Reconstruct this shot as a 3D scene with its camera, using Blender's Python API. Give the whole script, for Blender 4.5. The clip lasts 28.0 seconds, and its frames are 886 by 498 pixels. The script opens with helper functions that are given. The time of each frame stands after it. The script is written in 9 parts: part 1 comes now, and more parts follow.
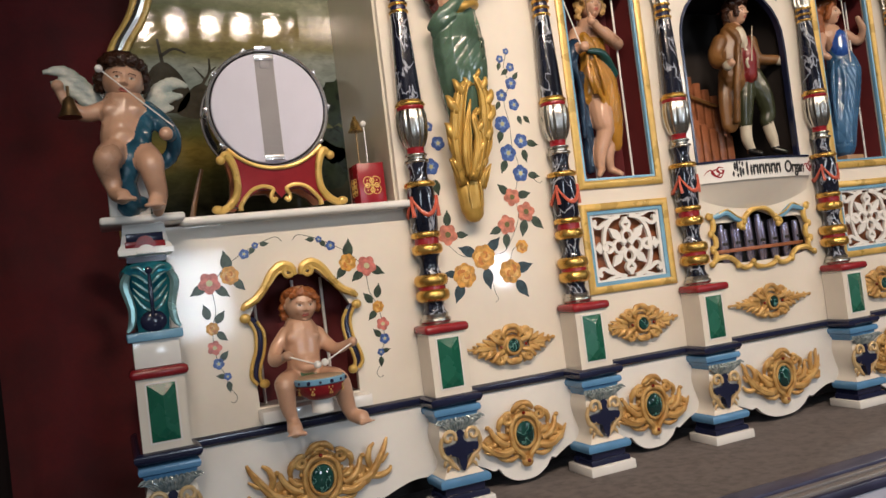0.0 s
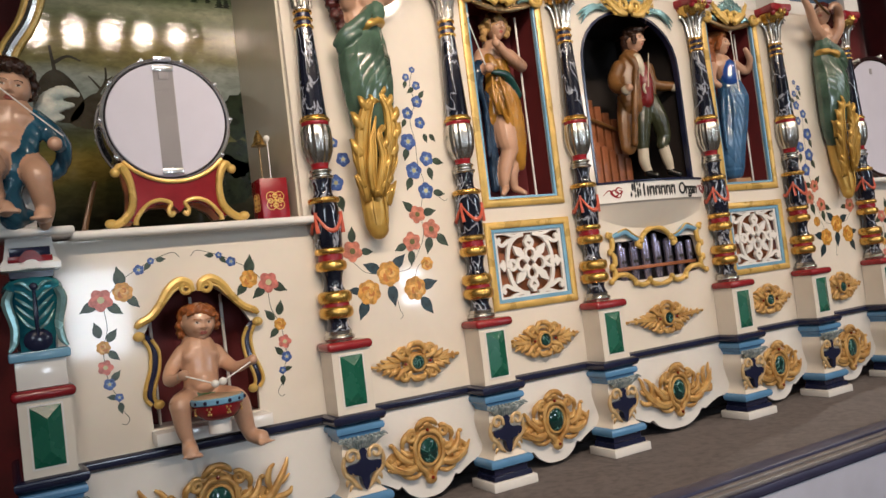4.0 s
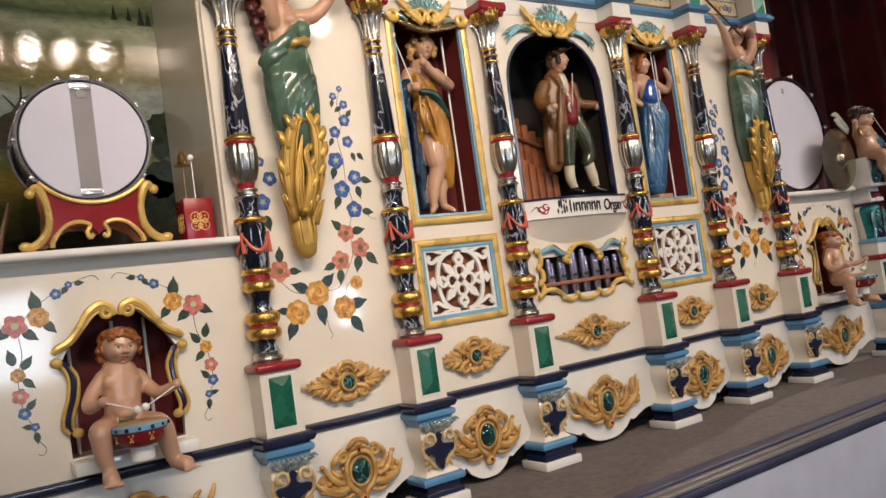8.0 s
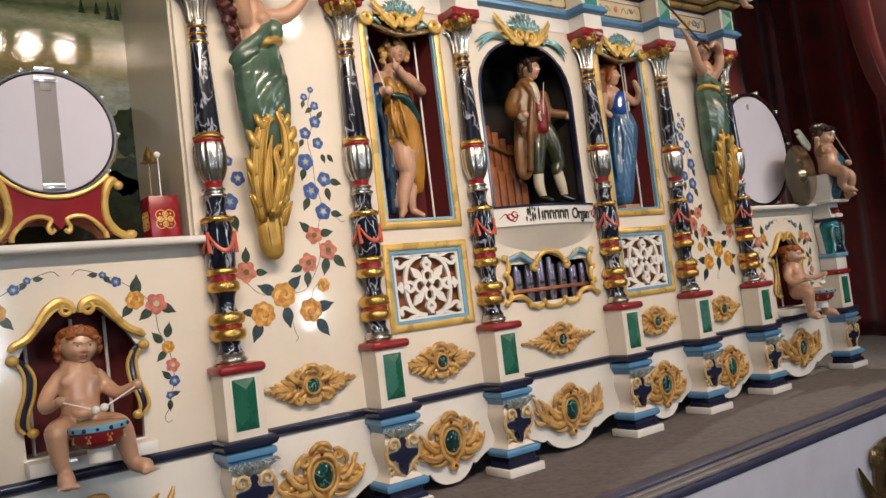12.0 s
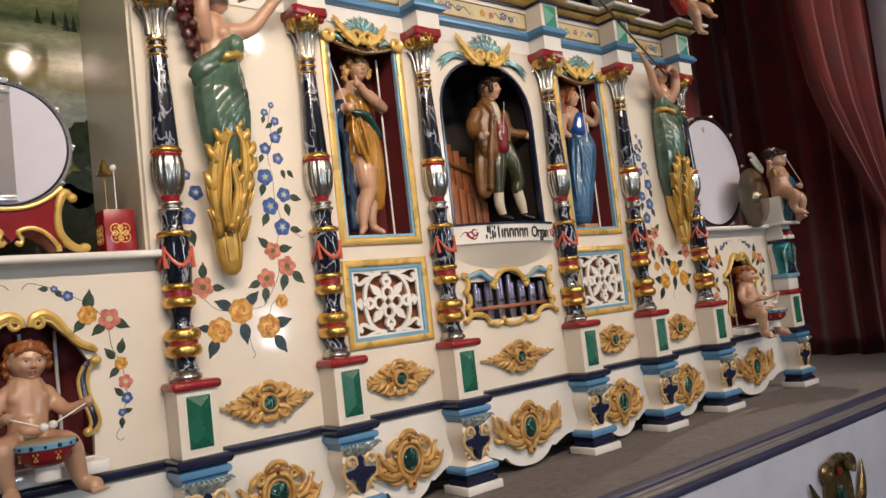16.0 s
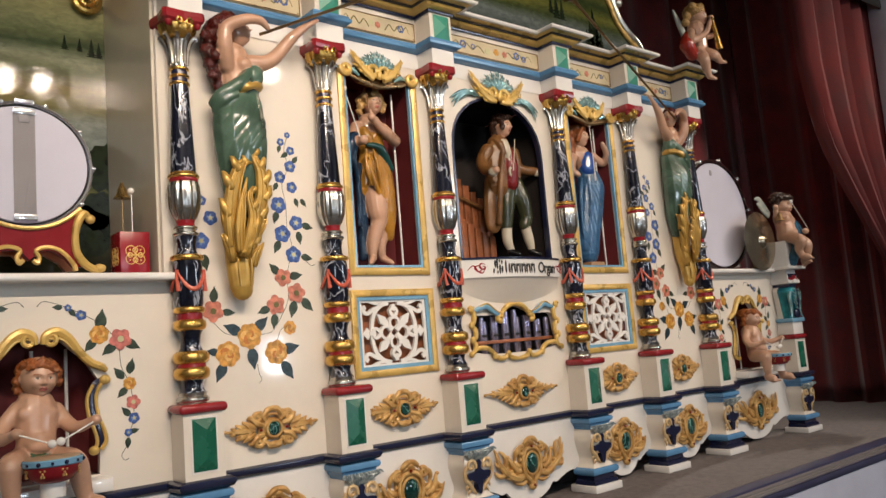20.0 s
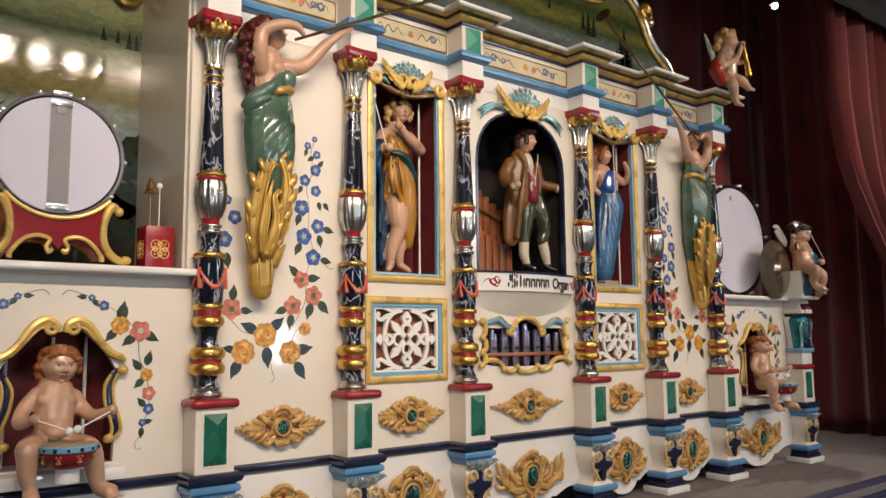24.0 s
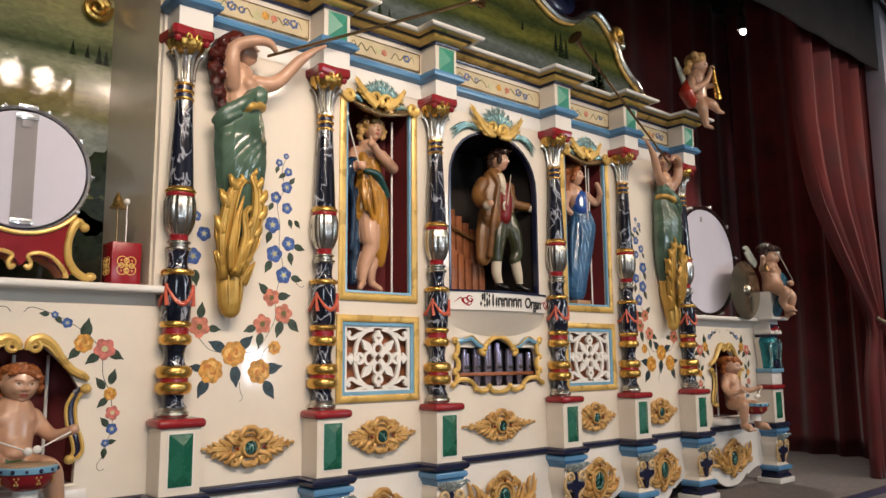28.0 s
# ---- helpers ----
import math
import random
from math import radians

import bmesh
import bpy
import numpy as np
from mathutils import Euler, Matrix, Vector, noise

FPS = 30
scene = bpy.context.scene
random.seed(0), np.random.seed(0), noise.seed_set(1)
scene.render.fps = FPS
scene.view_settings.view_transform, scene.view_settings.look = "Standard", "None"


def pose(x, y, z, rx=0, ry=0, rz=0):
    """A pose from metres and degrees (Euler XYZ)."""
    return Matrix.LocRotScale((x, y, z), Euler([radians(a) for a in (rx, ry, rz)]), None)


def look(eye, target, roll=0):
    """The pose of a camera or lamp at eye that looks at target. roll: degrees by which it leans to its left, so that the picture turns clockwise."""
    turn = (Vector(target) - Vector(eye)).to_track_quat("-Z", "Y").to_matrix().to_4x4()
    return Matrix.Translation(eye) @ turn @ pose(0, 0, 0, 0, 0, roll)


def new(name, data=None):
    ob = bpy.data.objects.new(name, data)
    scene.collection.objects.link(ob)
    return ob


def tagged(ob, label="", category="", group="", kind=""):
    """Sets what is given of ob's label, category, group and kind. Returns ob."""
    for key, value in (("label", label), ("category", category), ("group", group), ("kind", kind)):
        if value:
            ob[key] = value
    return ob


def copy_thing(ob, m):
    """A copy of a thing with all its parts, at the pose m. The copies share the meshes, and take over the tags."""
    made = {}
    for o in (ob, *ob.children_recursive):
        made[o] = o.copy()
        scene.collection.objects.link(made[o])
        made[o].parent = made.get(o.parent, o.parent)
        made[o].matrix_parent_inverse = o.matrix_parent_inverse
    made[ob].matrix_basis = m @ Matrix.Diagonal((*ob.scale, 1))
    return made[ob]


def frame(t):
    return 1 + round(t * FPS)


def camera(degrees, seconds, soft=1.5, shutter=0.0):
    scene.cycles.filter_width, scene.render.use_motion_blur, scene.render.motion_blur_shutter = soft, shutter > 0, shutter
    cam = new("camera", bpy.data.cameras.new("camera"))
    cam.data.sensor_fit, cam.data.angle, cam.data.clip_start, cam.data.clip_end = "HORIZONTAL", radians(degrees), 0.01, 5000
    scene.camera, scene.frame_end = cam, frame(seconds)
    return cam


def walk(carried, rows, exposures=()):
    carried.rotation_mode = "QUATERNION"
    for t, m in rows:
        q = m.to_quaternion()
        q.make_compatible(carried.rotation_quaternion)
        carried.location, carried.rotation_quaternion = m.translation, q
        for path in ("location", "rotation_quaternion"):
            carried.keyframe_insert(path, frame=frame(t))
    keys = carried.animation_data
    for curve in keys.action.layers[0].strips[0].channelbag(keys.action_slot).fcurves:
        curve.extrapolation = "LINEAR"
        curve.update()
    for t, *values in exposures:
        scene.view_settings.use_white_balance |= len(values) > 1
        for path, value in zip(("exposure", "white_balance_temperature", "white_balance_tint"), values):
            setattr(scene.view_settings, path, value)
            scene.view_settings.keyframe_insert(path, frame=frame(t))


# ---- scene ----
cam = camera(59.0, 28.0, soft=1.5)
PATH = [
    (0.0, (-2.3300, -2.2058, 0.7058), (-1.1411, 0.5471, 0.7960), -6.98),
    (0.5, (-2.3250, -2.2089, 0.7080), (-1.0963, 0.5259, 0.8119), -6.93),
    (1.0, (-2.3260, -2.2101, 0.7049), (-0.9972, 0.4766, 0.8302), -6.38),
    (1.5, (-2.3190, -2.2168, 0.7077), (-0.9601, 0.4555, 0.8191), -6.30),
    (2.0, (-2.3176, -2.2161, 0.7032), (-0.9221, 0.4374, 0.8121), -6.41),
    (2.5, (-2.3133, -2.2211, 0.7004), (-0.9049, 0.4251, 0.8172), -6.55),
    (4.5, (-2.3069, -2.2184, 0.6998), (-0.7784, 0.3606, 0.8119), -6.97),
    (5.0, (-2.3080, -2.2194, 0.7044), (-0.7457, 0.3394, 0.8141), -7.06),
    (5.5, (-2.3063, -2.2282, 0.6978), (-0.7222, 0.3164, 0.8214), -7.27),
    (6.0, (-2.3022, -2.2352, 0.6982), (-0.6973, 0.2963, 0.8258), -7.38),
    (6.5, (-2.3020, -2.2411, 0.7014), (-0.6718, 0.2739, 0.8338), -7.40),
    (7.0, (-2.3011, -2.2366, 0.6946), (-0.6473, 0.2622, 0.8401), -7.52),
    (7.5, (-2.2953, -2.2349, 0.6936), (-0.6173, 0.2473, 0.8445), -7.71),
    (8.0, (-2.2900, -2.2390, 0.6966), (-0.5902, 0.2282, 0.8497), -7.99),
    (8.5, (-2.2950, -2.2316, 0.6905), (-0.5616, 0.2116, 0.8515), -7.77),
    (9.0, (-2.2949, -2.2275, 0.6882), (-0.5269, 0.1909, 0.8470), -7.30),
    (9.5, (-2.2960, -2.2246, 0.6896), (-0.5093, 0.1802, 0.8479), -7.04),
    (10.0, (-2.2957, -2.2272, 0.6856), (-0.4951, 0.1669, 0.8465), -6.96),
    (10.5, (-2.2983, -2.2255, 0.6837), (-0.4984, 0.1687, 0.8512), -6.77),
    (11.0, (-2.2971, -2.2270, 0.6871), (-0.4988, 0.1688, 0.8490), -6.59),
    (11.5, (-2.2963, -2.2263, 0.6861), (-0.4933, 0.1660, 0.8473), -6.71),
    (12.0, (-2.2937, -2.2286, 0.6905), (-0.4872, 0.1610, 0.8538), -6.82),
    (12.5, (-2.2934, -2.2322, 0.6898), (-0.4620, 0.1369, 0.8731), -6.86),
    (14.5, (-2.2958, -2.2318, 0.6884), (-0.4155, 0.0966, 0.8961), -6.25),
    (15.0, (-2.2940, -2.2336, 0.6845), (-0.4027, 0.0853, 0.8979), -6.48),
    (15.5, (-2.2923, -2.2362, 0.6821), (-0.3862, 0.0700, 0.9018), -6.61),
    (16.0, (-2.2917, -2.2374, 0.6815), (-0.3682, 0.0544, 0.9009), -6.54),
    (16.5, (-2.2898, -2.2385, 0.6822), (-0.3352, 0.0269, 0.9004), -6.60),
    (17.0, (-2.2880, -2.2426, 0.6770), (-0.3092, 0.0007, 0.9051), -6.87),
    (17.5, (-2.2884, -2.2418, 0.6779), (-0.2996, -0.0076, 0.9078), -6.98),
    (18.0, (-2.2899, -2.2439, 0.6817), (-0.2972, -0.0135, 0.9150), -7.02),
    (18.5, (-2.2892, -2.2386, 0.6804), (-0.2921, -0.0128, 0.9200), -6.84),
    (19.0, (-2.3112, -2.2364, 0.6718), (-0.3579, 0.0246, 0.9410), -6.19),
    (19.5, (-2.3089, -2.2540, 0.6885), (-0.3690, 0.0135, 0.9973), -5.28),
    (20.0, (-2.3224, -2.2585, 0.6712), (-0.4135, 0.0287, 1.0245), -4.67),
    (20.5, (-2.3320, -2.2646, 0.6821), (-0.4818, 0.0636, 1.0772), -3.30),
    (21.0, (-2.3402, -2.2715, 0.6795), (-0.5228, 0.0768, 1.1068), -2.93),
    (21.5, (-2.3420, -2.2713, 0.6846), (-0.5554, 0.1091, 1.0612), -2.44),
    (23.5, (-2.3546, -2.2762, 0.7171), (-0.5909, 0.1293, 1.0387), -0.78),
    (24.0, (-2.3600, -2.2835, 0.7299), (-0.4896, 0.0381, 1.0648), -0.53),
    (24.5, (-2.3623, -2.2833, 0.7284), (-0.3827, -0.0593, 1.0958), -0.41),
    (25.0, (-2.3646, -2.2846, 0.7207), (-0.3759, -0.0692, 1.0911), -0.23),
    (25.5, (-2.3605, -2.2792, 0.7251), (-0.3787, -0.0548, 1.0776), -0.18),
    (26.0, (-2.3540, -2.2726, 0.7233), (-0.3358, -0.0796, 1.0663), -0.33),
    (26.5, (-2.3493, -2.2677, 0.7174), (-0.3300, -0.0783, 1.0765), -0.30),
    (27.0, (-2.3494, -2.2828, 0.7131), (-0.3724, -0.0712, 1.1609), -0.64),
    (27.5, (-2.3462, -2.2782, 0.7163), (-0.3977, -0.0365, 1.1387), -0.77),
    (28.0, (-2.3445, -2.2805, 0.7196), (-0.4063, -0.0288, 1.1357), -0.49),
]
walk(cam, [(t, look(eye, target, roll)) for t, eye, target, roll in PATH], [(0.0, 0.0)])

import numpy as np
from mathutils import noise
from mathutils.bvhtree import BVHTree

# ---------------------------------------------------------------- world and light
world = bpy.data.worlds.new("world")
scene.world = world
world.use_nodes = True
world.node_tree.nodes["Background"].inputs[0].default_value = (0.75, 0.85, 1.0, 1)
world.node_tree.nodes["Background"].inputs[1].default_value = 0.02


def area_lamp(name, m, power, sx, sy, color):
    data = bpy.data.lights.new(name, "AREA")
    data.shape, data.size, data.size_y = "RECTANGLE", sx, sy
    data.energy, data.color = power, color
    ob = new(name, data)
    ob.matrix_basis = m
    return ob


# lamps outside x -1.92 to -0.74 are unseen, added to brighten both sides
LAMPS = [(-3.0, -2.56), (-2.45, -2.56), (-1.92, -2.56), (-1.68, -2.55), (-1.44, -2.54), (-1.21, -2.53), (-0.98, -2.54), (-0.74, -2.66), (0.35, -2.6), (1.1, -2.6), (1.9, -2.6), (2.7, -2.6), (3.4, -2.5)]
for lx, ly in LAMPS:
    data = bpy.data.lights.new("track_light", "SPOT")
    data.energy, data.color = (86 if lx < -2.2 else 49) if lx < 0 else 48 if lx < 2.5 else 76, (1.0, 0.80, 0.63)
    data.spot_size, data.spot_blend, data.shadow_soft_size = radians(38 if lx < -2.7 else 58 if lx < -2.2 else 72 if lx < 0 else 84), 0.9, 0.055
    new("track_light", data).matrix_basis = look((lx, ly, 2.75), (lx * 0.55 + 0.30 if -2.2 < lx < 0 else -1.45 if lx < 0 else lx * 0.85 + 0.1, 0.1, 1.0))
data = bpy.data.lights.new("stage_light", "SPOT")
data.energy, data.color, data.spot_size, data.spot_blend, data.shadow_soft_size = 130, (1.0, 0.93, 0.82), radians(110), 0.8, 0.03
new("stage_light", data).matrix_basis = look((2.67, 0.28, 2.925), (2.0, 0.75, 1.2))
# daylight from two low windows behind the visitor, and two added fill lamps
area_lamp("window_light", look((-1.48, -5.85, 0.78), (-1.6, 0, 0.8)), 33, 0.56, 0.84, (0.74, 0.87, 1.0))
# the next two are unseen, added high up to brighten the front coolly
area_lamp("window_light", look((4.3, -5.85, 2.45), (0.4, 0, 0.7)), 68, 1.5, 1.0, (0.76, 0.88, 1.0))
area_lamp("window_light", look((-4.2, -5.85, 2.3), (-1.6, 0, 0.6)), 38, 1.2, 1.0, (0.76, 0.88, 1.0))
area_lamp("window_light", look((1.95, -5.85, 0.66), (1.0, 0, 0.8)), 15, 0.20, 0.36, (0.82, 0.90, 1.0))

# ---------------------------------------------------------------- materials


def nodes_of(name):
    m = bpy.data.materials.new(name)
    m.use_nodes = True
    nt = m.node_tree
    return m, nt, nt.nodes["Principled BSDF"]


def paint(name, color, rough=0.22, metal=0.0, vary=0.12, scale=9.0, bump=0.04, coat=0.0, dark=None):
    """Painted surface: a broad and a fine variation of colour and gloss, slight brush relief."""
    m, nt, p = nodes_of(name)
    tc = nt.nodes.new("ShaderNodeTexCoord")
    big = nt.nodes.new("ShaderNodeTexNoise")
    big.inputs["Scale"].default_value, big.inputs["Detail"].default_value = scale, 4
    fine = nt.nodes.new("ShaderNodeTexNoise")
    fine.inputs["Scale"].default_value, fine.inputs["Detail"].default_value = scale * 14, 3
    nt.links.new(tc.outputs["Object"], big.inputs["Vector"])
    nt.links.new(tc.outputs["Object"], fine.inputs["Vector"])
    ramp = nt.nodes.new("ShaderNodeValToRGB")
    d = dark or tuple(c * (1 - vary * 1.6) for c in color)
    ramp.color_ramp.elements[0].position, ramp.color_ramp.elements[0].color = 0.3, (*d, 1)
    ramp.color_ramp.elements[1].position, ramp.color_ramp.elements[1].color = 0.62, (*color, 1)
    nt.links.new(big.outputs["Fac"], ramp.inputs[0])
    mix = nt.nodes.new("ShaderNodeMixRGB")
    mix.blend_type, mix.inputs[0].default_value = "MULTIPLY", vary
    nt.links.new(ramp.outputs[0], mix.inputs[1])
    nt.links.new(fine.outputs["Color"], mix.inputs[2])
    nt.links.new(mix.outputs[0], p.inputs["Base Color"])
    mr = nt.nodes.new("ShaderNodeMapRange")
    mr.inputs[3].default_value, mr.inputs[4].default_value = rough * 0.75, rough * 1.3
    nt.links.new(big.outputs["Fac"], mr.inputs[0])
    nt.links.new(mr.outputs[0], p.inputs["Roughness"])
    p.inputs["Metallic"].default_value = metal
    p.inputs["Coat Weight"].default_value = coat
    p.inputs["Coat Roughness"].default_value = 0.08
    if bump:
        b = nt.nodes.new("ShaderNodeBump")
        b.inputs["Strength"].default_value, b.inputs["Distance"].default_value = bump, 0.004
        nt.links.new(fine.outputs["Fac"], b.inputs["Height"])
        nt.links.new(b.outputs[0], p.inputs["Normal"])
    return m


def marble(name, base, vein, scale=16.0, width=0.05, rough=0.12):
    m, nt, p = nodes_of(name)
    tc = nt.nodes.new("ShaderNodeTexCoord")
    info = nt.nodes.new("ShaderNodeObjectInfo")
    add = nt.nodes.new("ShaderNodeVectorMath")
    add.operation = "ADD"
    sc = nt.nodes.new("ShaderNodeVectorMath")
    sc.operation = "SCALE"
    sc.inputs[3].default_value = 9.0
    comb = nt.nodes.new("ShaderNodeCombineXYZ")
    for i in range(3):
        nt.links.new(info.outputs["Random"], comb.inputs[i])
    nt.links.new(comb.outputs[0], sc.inputs[0])
    nt.links.new(tc.outputs["Object"], add.inputs[0])
    nt.links.new(sc.outputs[0], add.inputs[1])
    mp = nt.nodes.new("ShaderNodeMapping")
    mp.inputs["Rotation"].default_value, mp.inputs["Scale"].default_value = (0.3, 0.5, 0.2), (1, 1, 0.45)
    nt.links.new(add.outputs[0], mp.inputs[0])
    n = nt.nodes.new("ShaderNodeTexNoise")
    n.inputs["Scale"].default_value, n.inputs["Detail"].default_value, n.inputs["Distortion"].default_value = scale, 10, 0.7
    nt.links.new(mp.outputs[0], n.inputs["Vector"])
    ramp = nt.nodes.new("ShaderNodeValToRGB")
    r = ramp.color_ramp
    r.elements[0].position, r.elements[0].color = 0.5 - width, (*base, 1)
    r.elements[1].position, r.elements[1].color = 0.5 + width, (*base, 1)
    e = r.elements.new(0.5)
    e.color = (*vein, 1)
    e2 = r.elements.new(0.3)
    e2.color = (base[0] * 0.5, base[1] * 0.5, base[2] * 0.5, 1)
    e3 = r.elements.new(0.75)
    e3.color = (base[0] * 2.2 + 0.010, base[1] * 2.2 + 0.008, base[2] * 2.0 + 0.008, 1)
    nt.links.new(n.outputs["Fac"], ramp.inputs[0])
    nt.links.new(ramp.outputs[0], p.inputs["Base Color"])
    p.inputs["Roughness"].default_value = rough
    p.inputs["Coat Weight"].default_value = 0.5
    return m


CREAM = paint("cream_enamel", (0.80, 0.735, 0.64), 0.075, vary=0.06, scale=3.0, bump=0.02)
CREAM.node_tree.nodes["Principled BSDF"].inputs["Specular IOR Level"].default_value = 0.36
WHITE = paint("white_enamel", (0.82, 0.80, 0.76), 0.16, vary=0.05, scale=5.0, bump=0.02, coat=0.2)
NAVY = paint("navy_enamel", (0.018, 0.022, 0.06), 0.18, vary=0.2, bump=0.02)
BLUE = paint("blue_enamel", (0.11, 0.28, 0.50), 0.2, vary=0.12)
SKY = paint("light_blue_enamel", (0.20, 0.42, 0.60), 0.22, vary=0.12)
RED = paint("crimson_enamel", (0.30, 0.018, 0.025), 0.2, vary=0.15)
CORAL = paint("coral_paint", (0.62, 0.12, 0.07), 0.3, vary=0.15)
GREEN = paint("emerald_enamel", (0.014, 0.14, 0.085), 0.26, vary=0.2, coat=0.1)
GOLD = paint("bright_gold_leaf", (0.82, 0.50, 0.13), 0.26, metal=0.9, vary=0.15, scale=14, bump=0.12)
GOLDP = paint("aged_gold_paint", (0.72, 0.45, 0.16), 0.34, metal=0.2, vary=0.3, scale=26, bump=0.25, dark=(0.46, 0.23, 0.06))
YELLOW = paint("gilded_yellow_frame", (0.80, 0.53, 0.15), 0.28, metal=0.2, vary=0.2, scale=12, bump=0.1)
SILVER = paint("silver_leaf", (0.62, 0.60, 0.55), 0.22, metal=0.95, vary=0.15, scale=14, bump=0.08)
PIPE_METAL = paint("blue_grey_pipe_metal", (0.42, 0.38, 0.50), 0.16, metal=0.75, vary=0.15, bump=0)
STATUE_GOLD = paint("satin_gold_paint", (0.68, 0.42, 0.10), 0.32, metal=0.35, vary=0.2, scale=14, bump=0.06)
CHROME = paint("chrome", (0.84, 0.84, 0.86), 0.20, metal=0.85, vary=0.03, bump=0)
BRONZE = paint("dull_bronze", (0.30, 0.19, 0.09), 0.28, metal=0.9, vary=0.2)
TEAL = paint("teal_metallic_lacquer", (0.05, 0.40, 0.46), 0.20, metal=0.5, vary=0.3, scale=20, bump=0.08, dark=(0.015, 0.14, 0.24))
AQUA = paint("aqua_silver_leaf", (0.32, 0.55, 0.55), 0.25, metal=0.6, vary=0.25, scale=22, bump=0.1)
MAROON = paint("maroon_cloth_backing", (0.17, 0.020, 0.022), 0.7, vary=0.15, bump=0.1)
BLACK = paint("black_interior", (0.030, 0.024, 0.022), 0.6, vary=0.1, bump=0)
PINE = paint("red_brown_pipe_wood", (0.40, 0.14, 0.06), 0.35, vary=0.25, scale=20)
MARBLE = marble("blue_black_marble", (0.007, 0.009, 0.020), (0.40, 0.43, 0.50), 17.0, 0.022)
GEM = marble("green_malachite_gem", (0.005, 0.038, 0.034), (0.16, 0.36, 0.32), 26.0, 0.018, 0.06)
JEWEL = paint("dark_red_jewel", (0.20, 0.012, 0.006), 0.1, vary=0.1, bump=0, coat=0.5)
HEAD = paint("white_drum_skin", (0.60, 0.59, 0.69), 0.45, vary=0.03, bump=0.01)
CARPET = paint("grey_brown_stage_carpet", (0.20, 0.175, 0.17), 0.85, vary=0.25, scale=40, bump=0.5)
STRIP = paint("grey_painted_strip", (0.20, 0.18, 0.18), 0.3, vary=0.15)
PALEGOLD = paint("pale_gold_paint", (0.78, 0.57, 0.30), 0.32, metal=0.15, vary=0.3, scale=26, bump=0.2, dark=(0.5, 0.28, 0.09))
PURPLE = paint("violet_grey_trim", (0.055, 0.055, 0.115), 0.35, vary=0.2)
LAVENDER = paint("lavender_white_board", (0.62, 0.63, 0.74), 0.4, vary=0.06)
VELVET = paint("dark_red_velvet", (0.22, 0.024, 0.026), 0.8, vary=0.3, scale=5, bump=0.15)
VELVET.node_tree.nodes["Principled BSDF"].inputs["Sheen Weight"].default_value = 0.3
PLASTER = paint("pale_hall_plaster", (0.55, 0.50, 0.44), 0.7, vary=0.1, scale=2)
BOARDS = paint("hall_floor_boards", (0.20, 0.13, 0.08), 0.4, vary=0.25, scale=3)
SOOT = paint("black_stage_ceiling", (0.040, 0.036, 0.037), 0.8, vary=0.2, bump=0)

# ---------------------------------------------------------------- mesh tools


def part(name, bm, material, parent=None, label="", smooth=True):
    me = bpy.data.meshes.new(name)
    bmesh.ops.recalc_face_normals(bm, faces=bm.faces)
    bm.to_mesh(me)
    bm.free()
    for m in material if isinstance(material, (list, tuple)) else [material]:
        me.materials.append(m)
    if smooth:
        me.shade_smooth()
        me.set_sharp_from_angle(angle=radians(38))
    ob = new(name, me)
    if parent:
        ob.parent = parent
    if label:
        ob["label"] = label
    return ob


def pieces(name, bm, material, parent, label=""):
    """Links every separate piece of a bmesh as a part of its own."""
    seen = set()
    for start in list(bm.verts):
        if start in seen:
            continue
        island, queue = [], [start]
        seen.add(start)
        while queue:
            v = queue.pop()
            island.append(v)
            for e in v.link_edges:
                w = e.other_vert(v)
                if w not in seen:
                    seen.add(w)
                    queue.append(w)
        one = bmesh.new()
        copy = {v: one.verts.new(v.co) for v in island}
        for f in {f for v in island for f in v.link_faces}:
            one.faces.new([copy[v] for v in f.verts])
        part(name, one, material, parent, label)
    bm.free()


def thing(name, at, label, category, group="", kind=""):
    ob = new(name)
    ob.empty_display_size = 0.05
    ob.location = at
    return tagged(ob, label, category, group, kind)


def box(bm, x0, x1, y0, y1, z0, z1, bevel=0.0, segs=2):
    g = bmesh.ops.create_cube(bm, size=1)
    bmesh.ops.transform(bm, matrix=Matrix.LocRotScale(((x0 + x1) / 2, (y0 + y1) / 2, (z0 + z1) / 2), None, (x1 - x0, y1 - y0, z1 - z0)), verts=g["verts"])
    if bevel:
        es = list({e for v in g["verts"] for e in v.link_edges})
        bmesh.ops.bevel(bm, geom=es, offset=bevel, segments=segs, affect="EDGES", profile=0.5)
    return bm


def lathe(bm, profile, segs=28, cx=0.0, cy=0.0, ribs=0, depth=0.0, mat=0, cap=True):
    """Turned body round the vertical through (cx, cy); ribs flute it."""
    rings = []
    for r, z in profile:
        ring = []
        for i in range(segs):
            a = 2 * math.pi * i / segs
            k = r * (1 - depth * (0.5 + 0.5 * math.cos(ribs * a))) if ribs else r
            ring.append(bm.verts.new((cx + k * math.cos(a), cy + k * math.sin(a), z)))
        rings.append(ring)
    for a, b in zip(rings, rings[1:]):
        for i in range(segs):
            f = bm.faces.new((a[i], a[(i + 1) % segs], b[(i + 1) % segs], b[i]))
            f.material_index = mat
    if cap:
        bm.faces.new(rings[0][::-1]).material_index = mat
        bm.faces.new(rings[-1]).material_index = mat
    return bm


def torus_profile(r, z0, z1, bulge=0.5, n=7):
    """A rounded ring's profile from z0 to z1 with its widest radius r."""
    h = (z1 - z0) / 2
    return [(r - h * bulge * 2 * (1 - math.sqrt(max(0, 1 - k * k))), z0 + h * (1 + k)) for k in [-1 + 2 * i / (n - 1) for i in range(n)]]


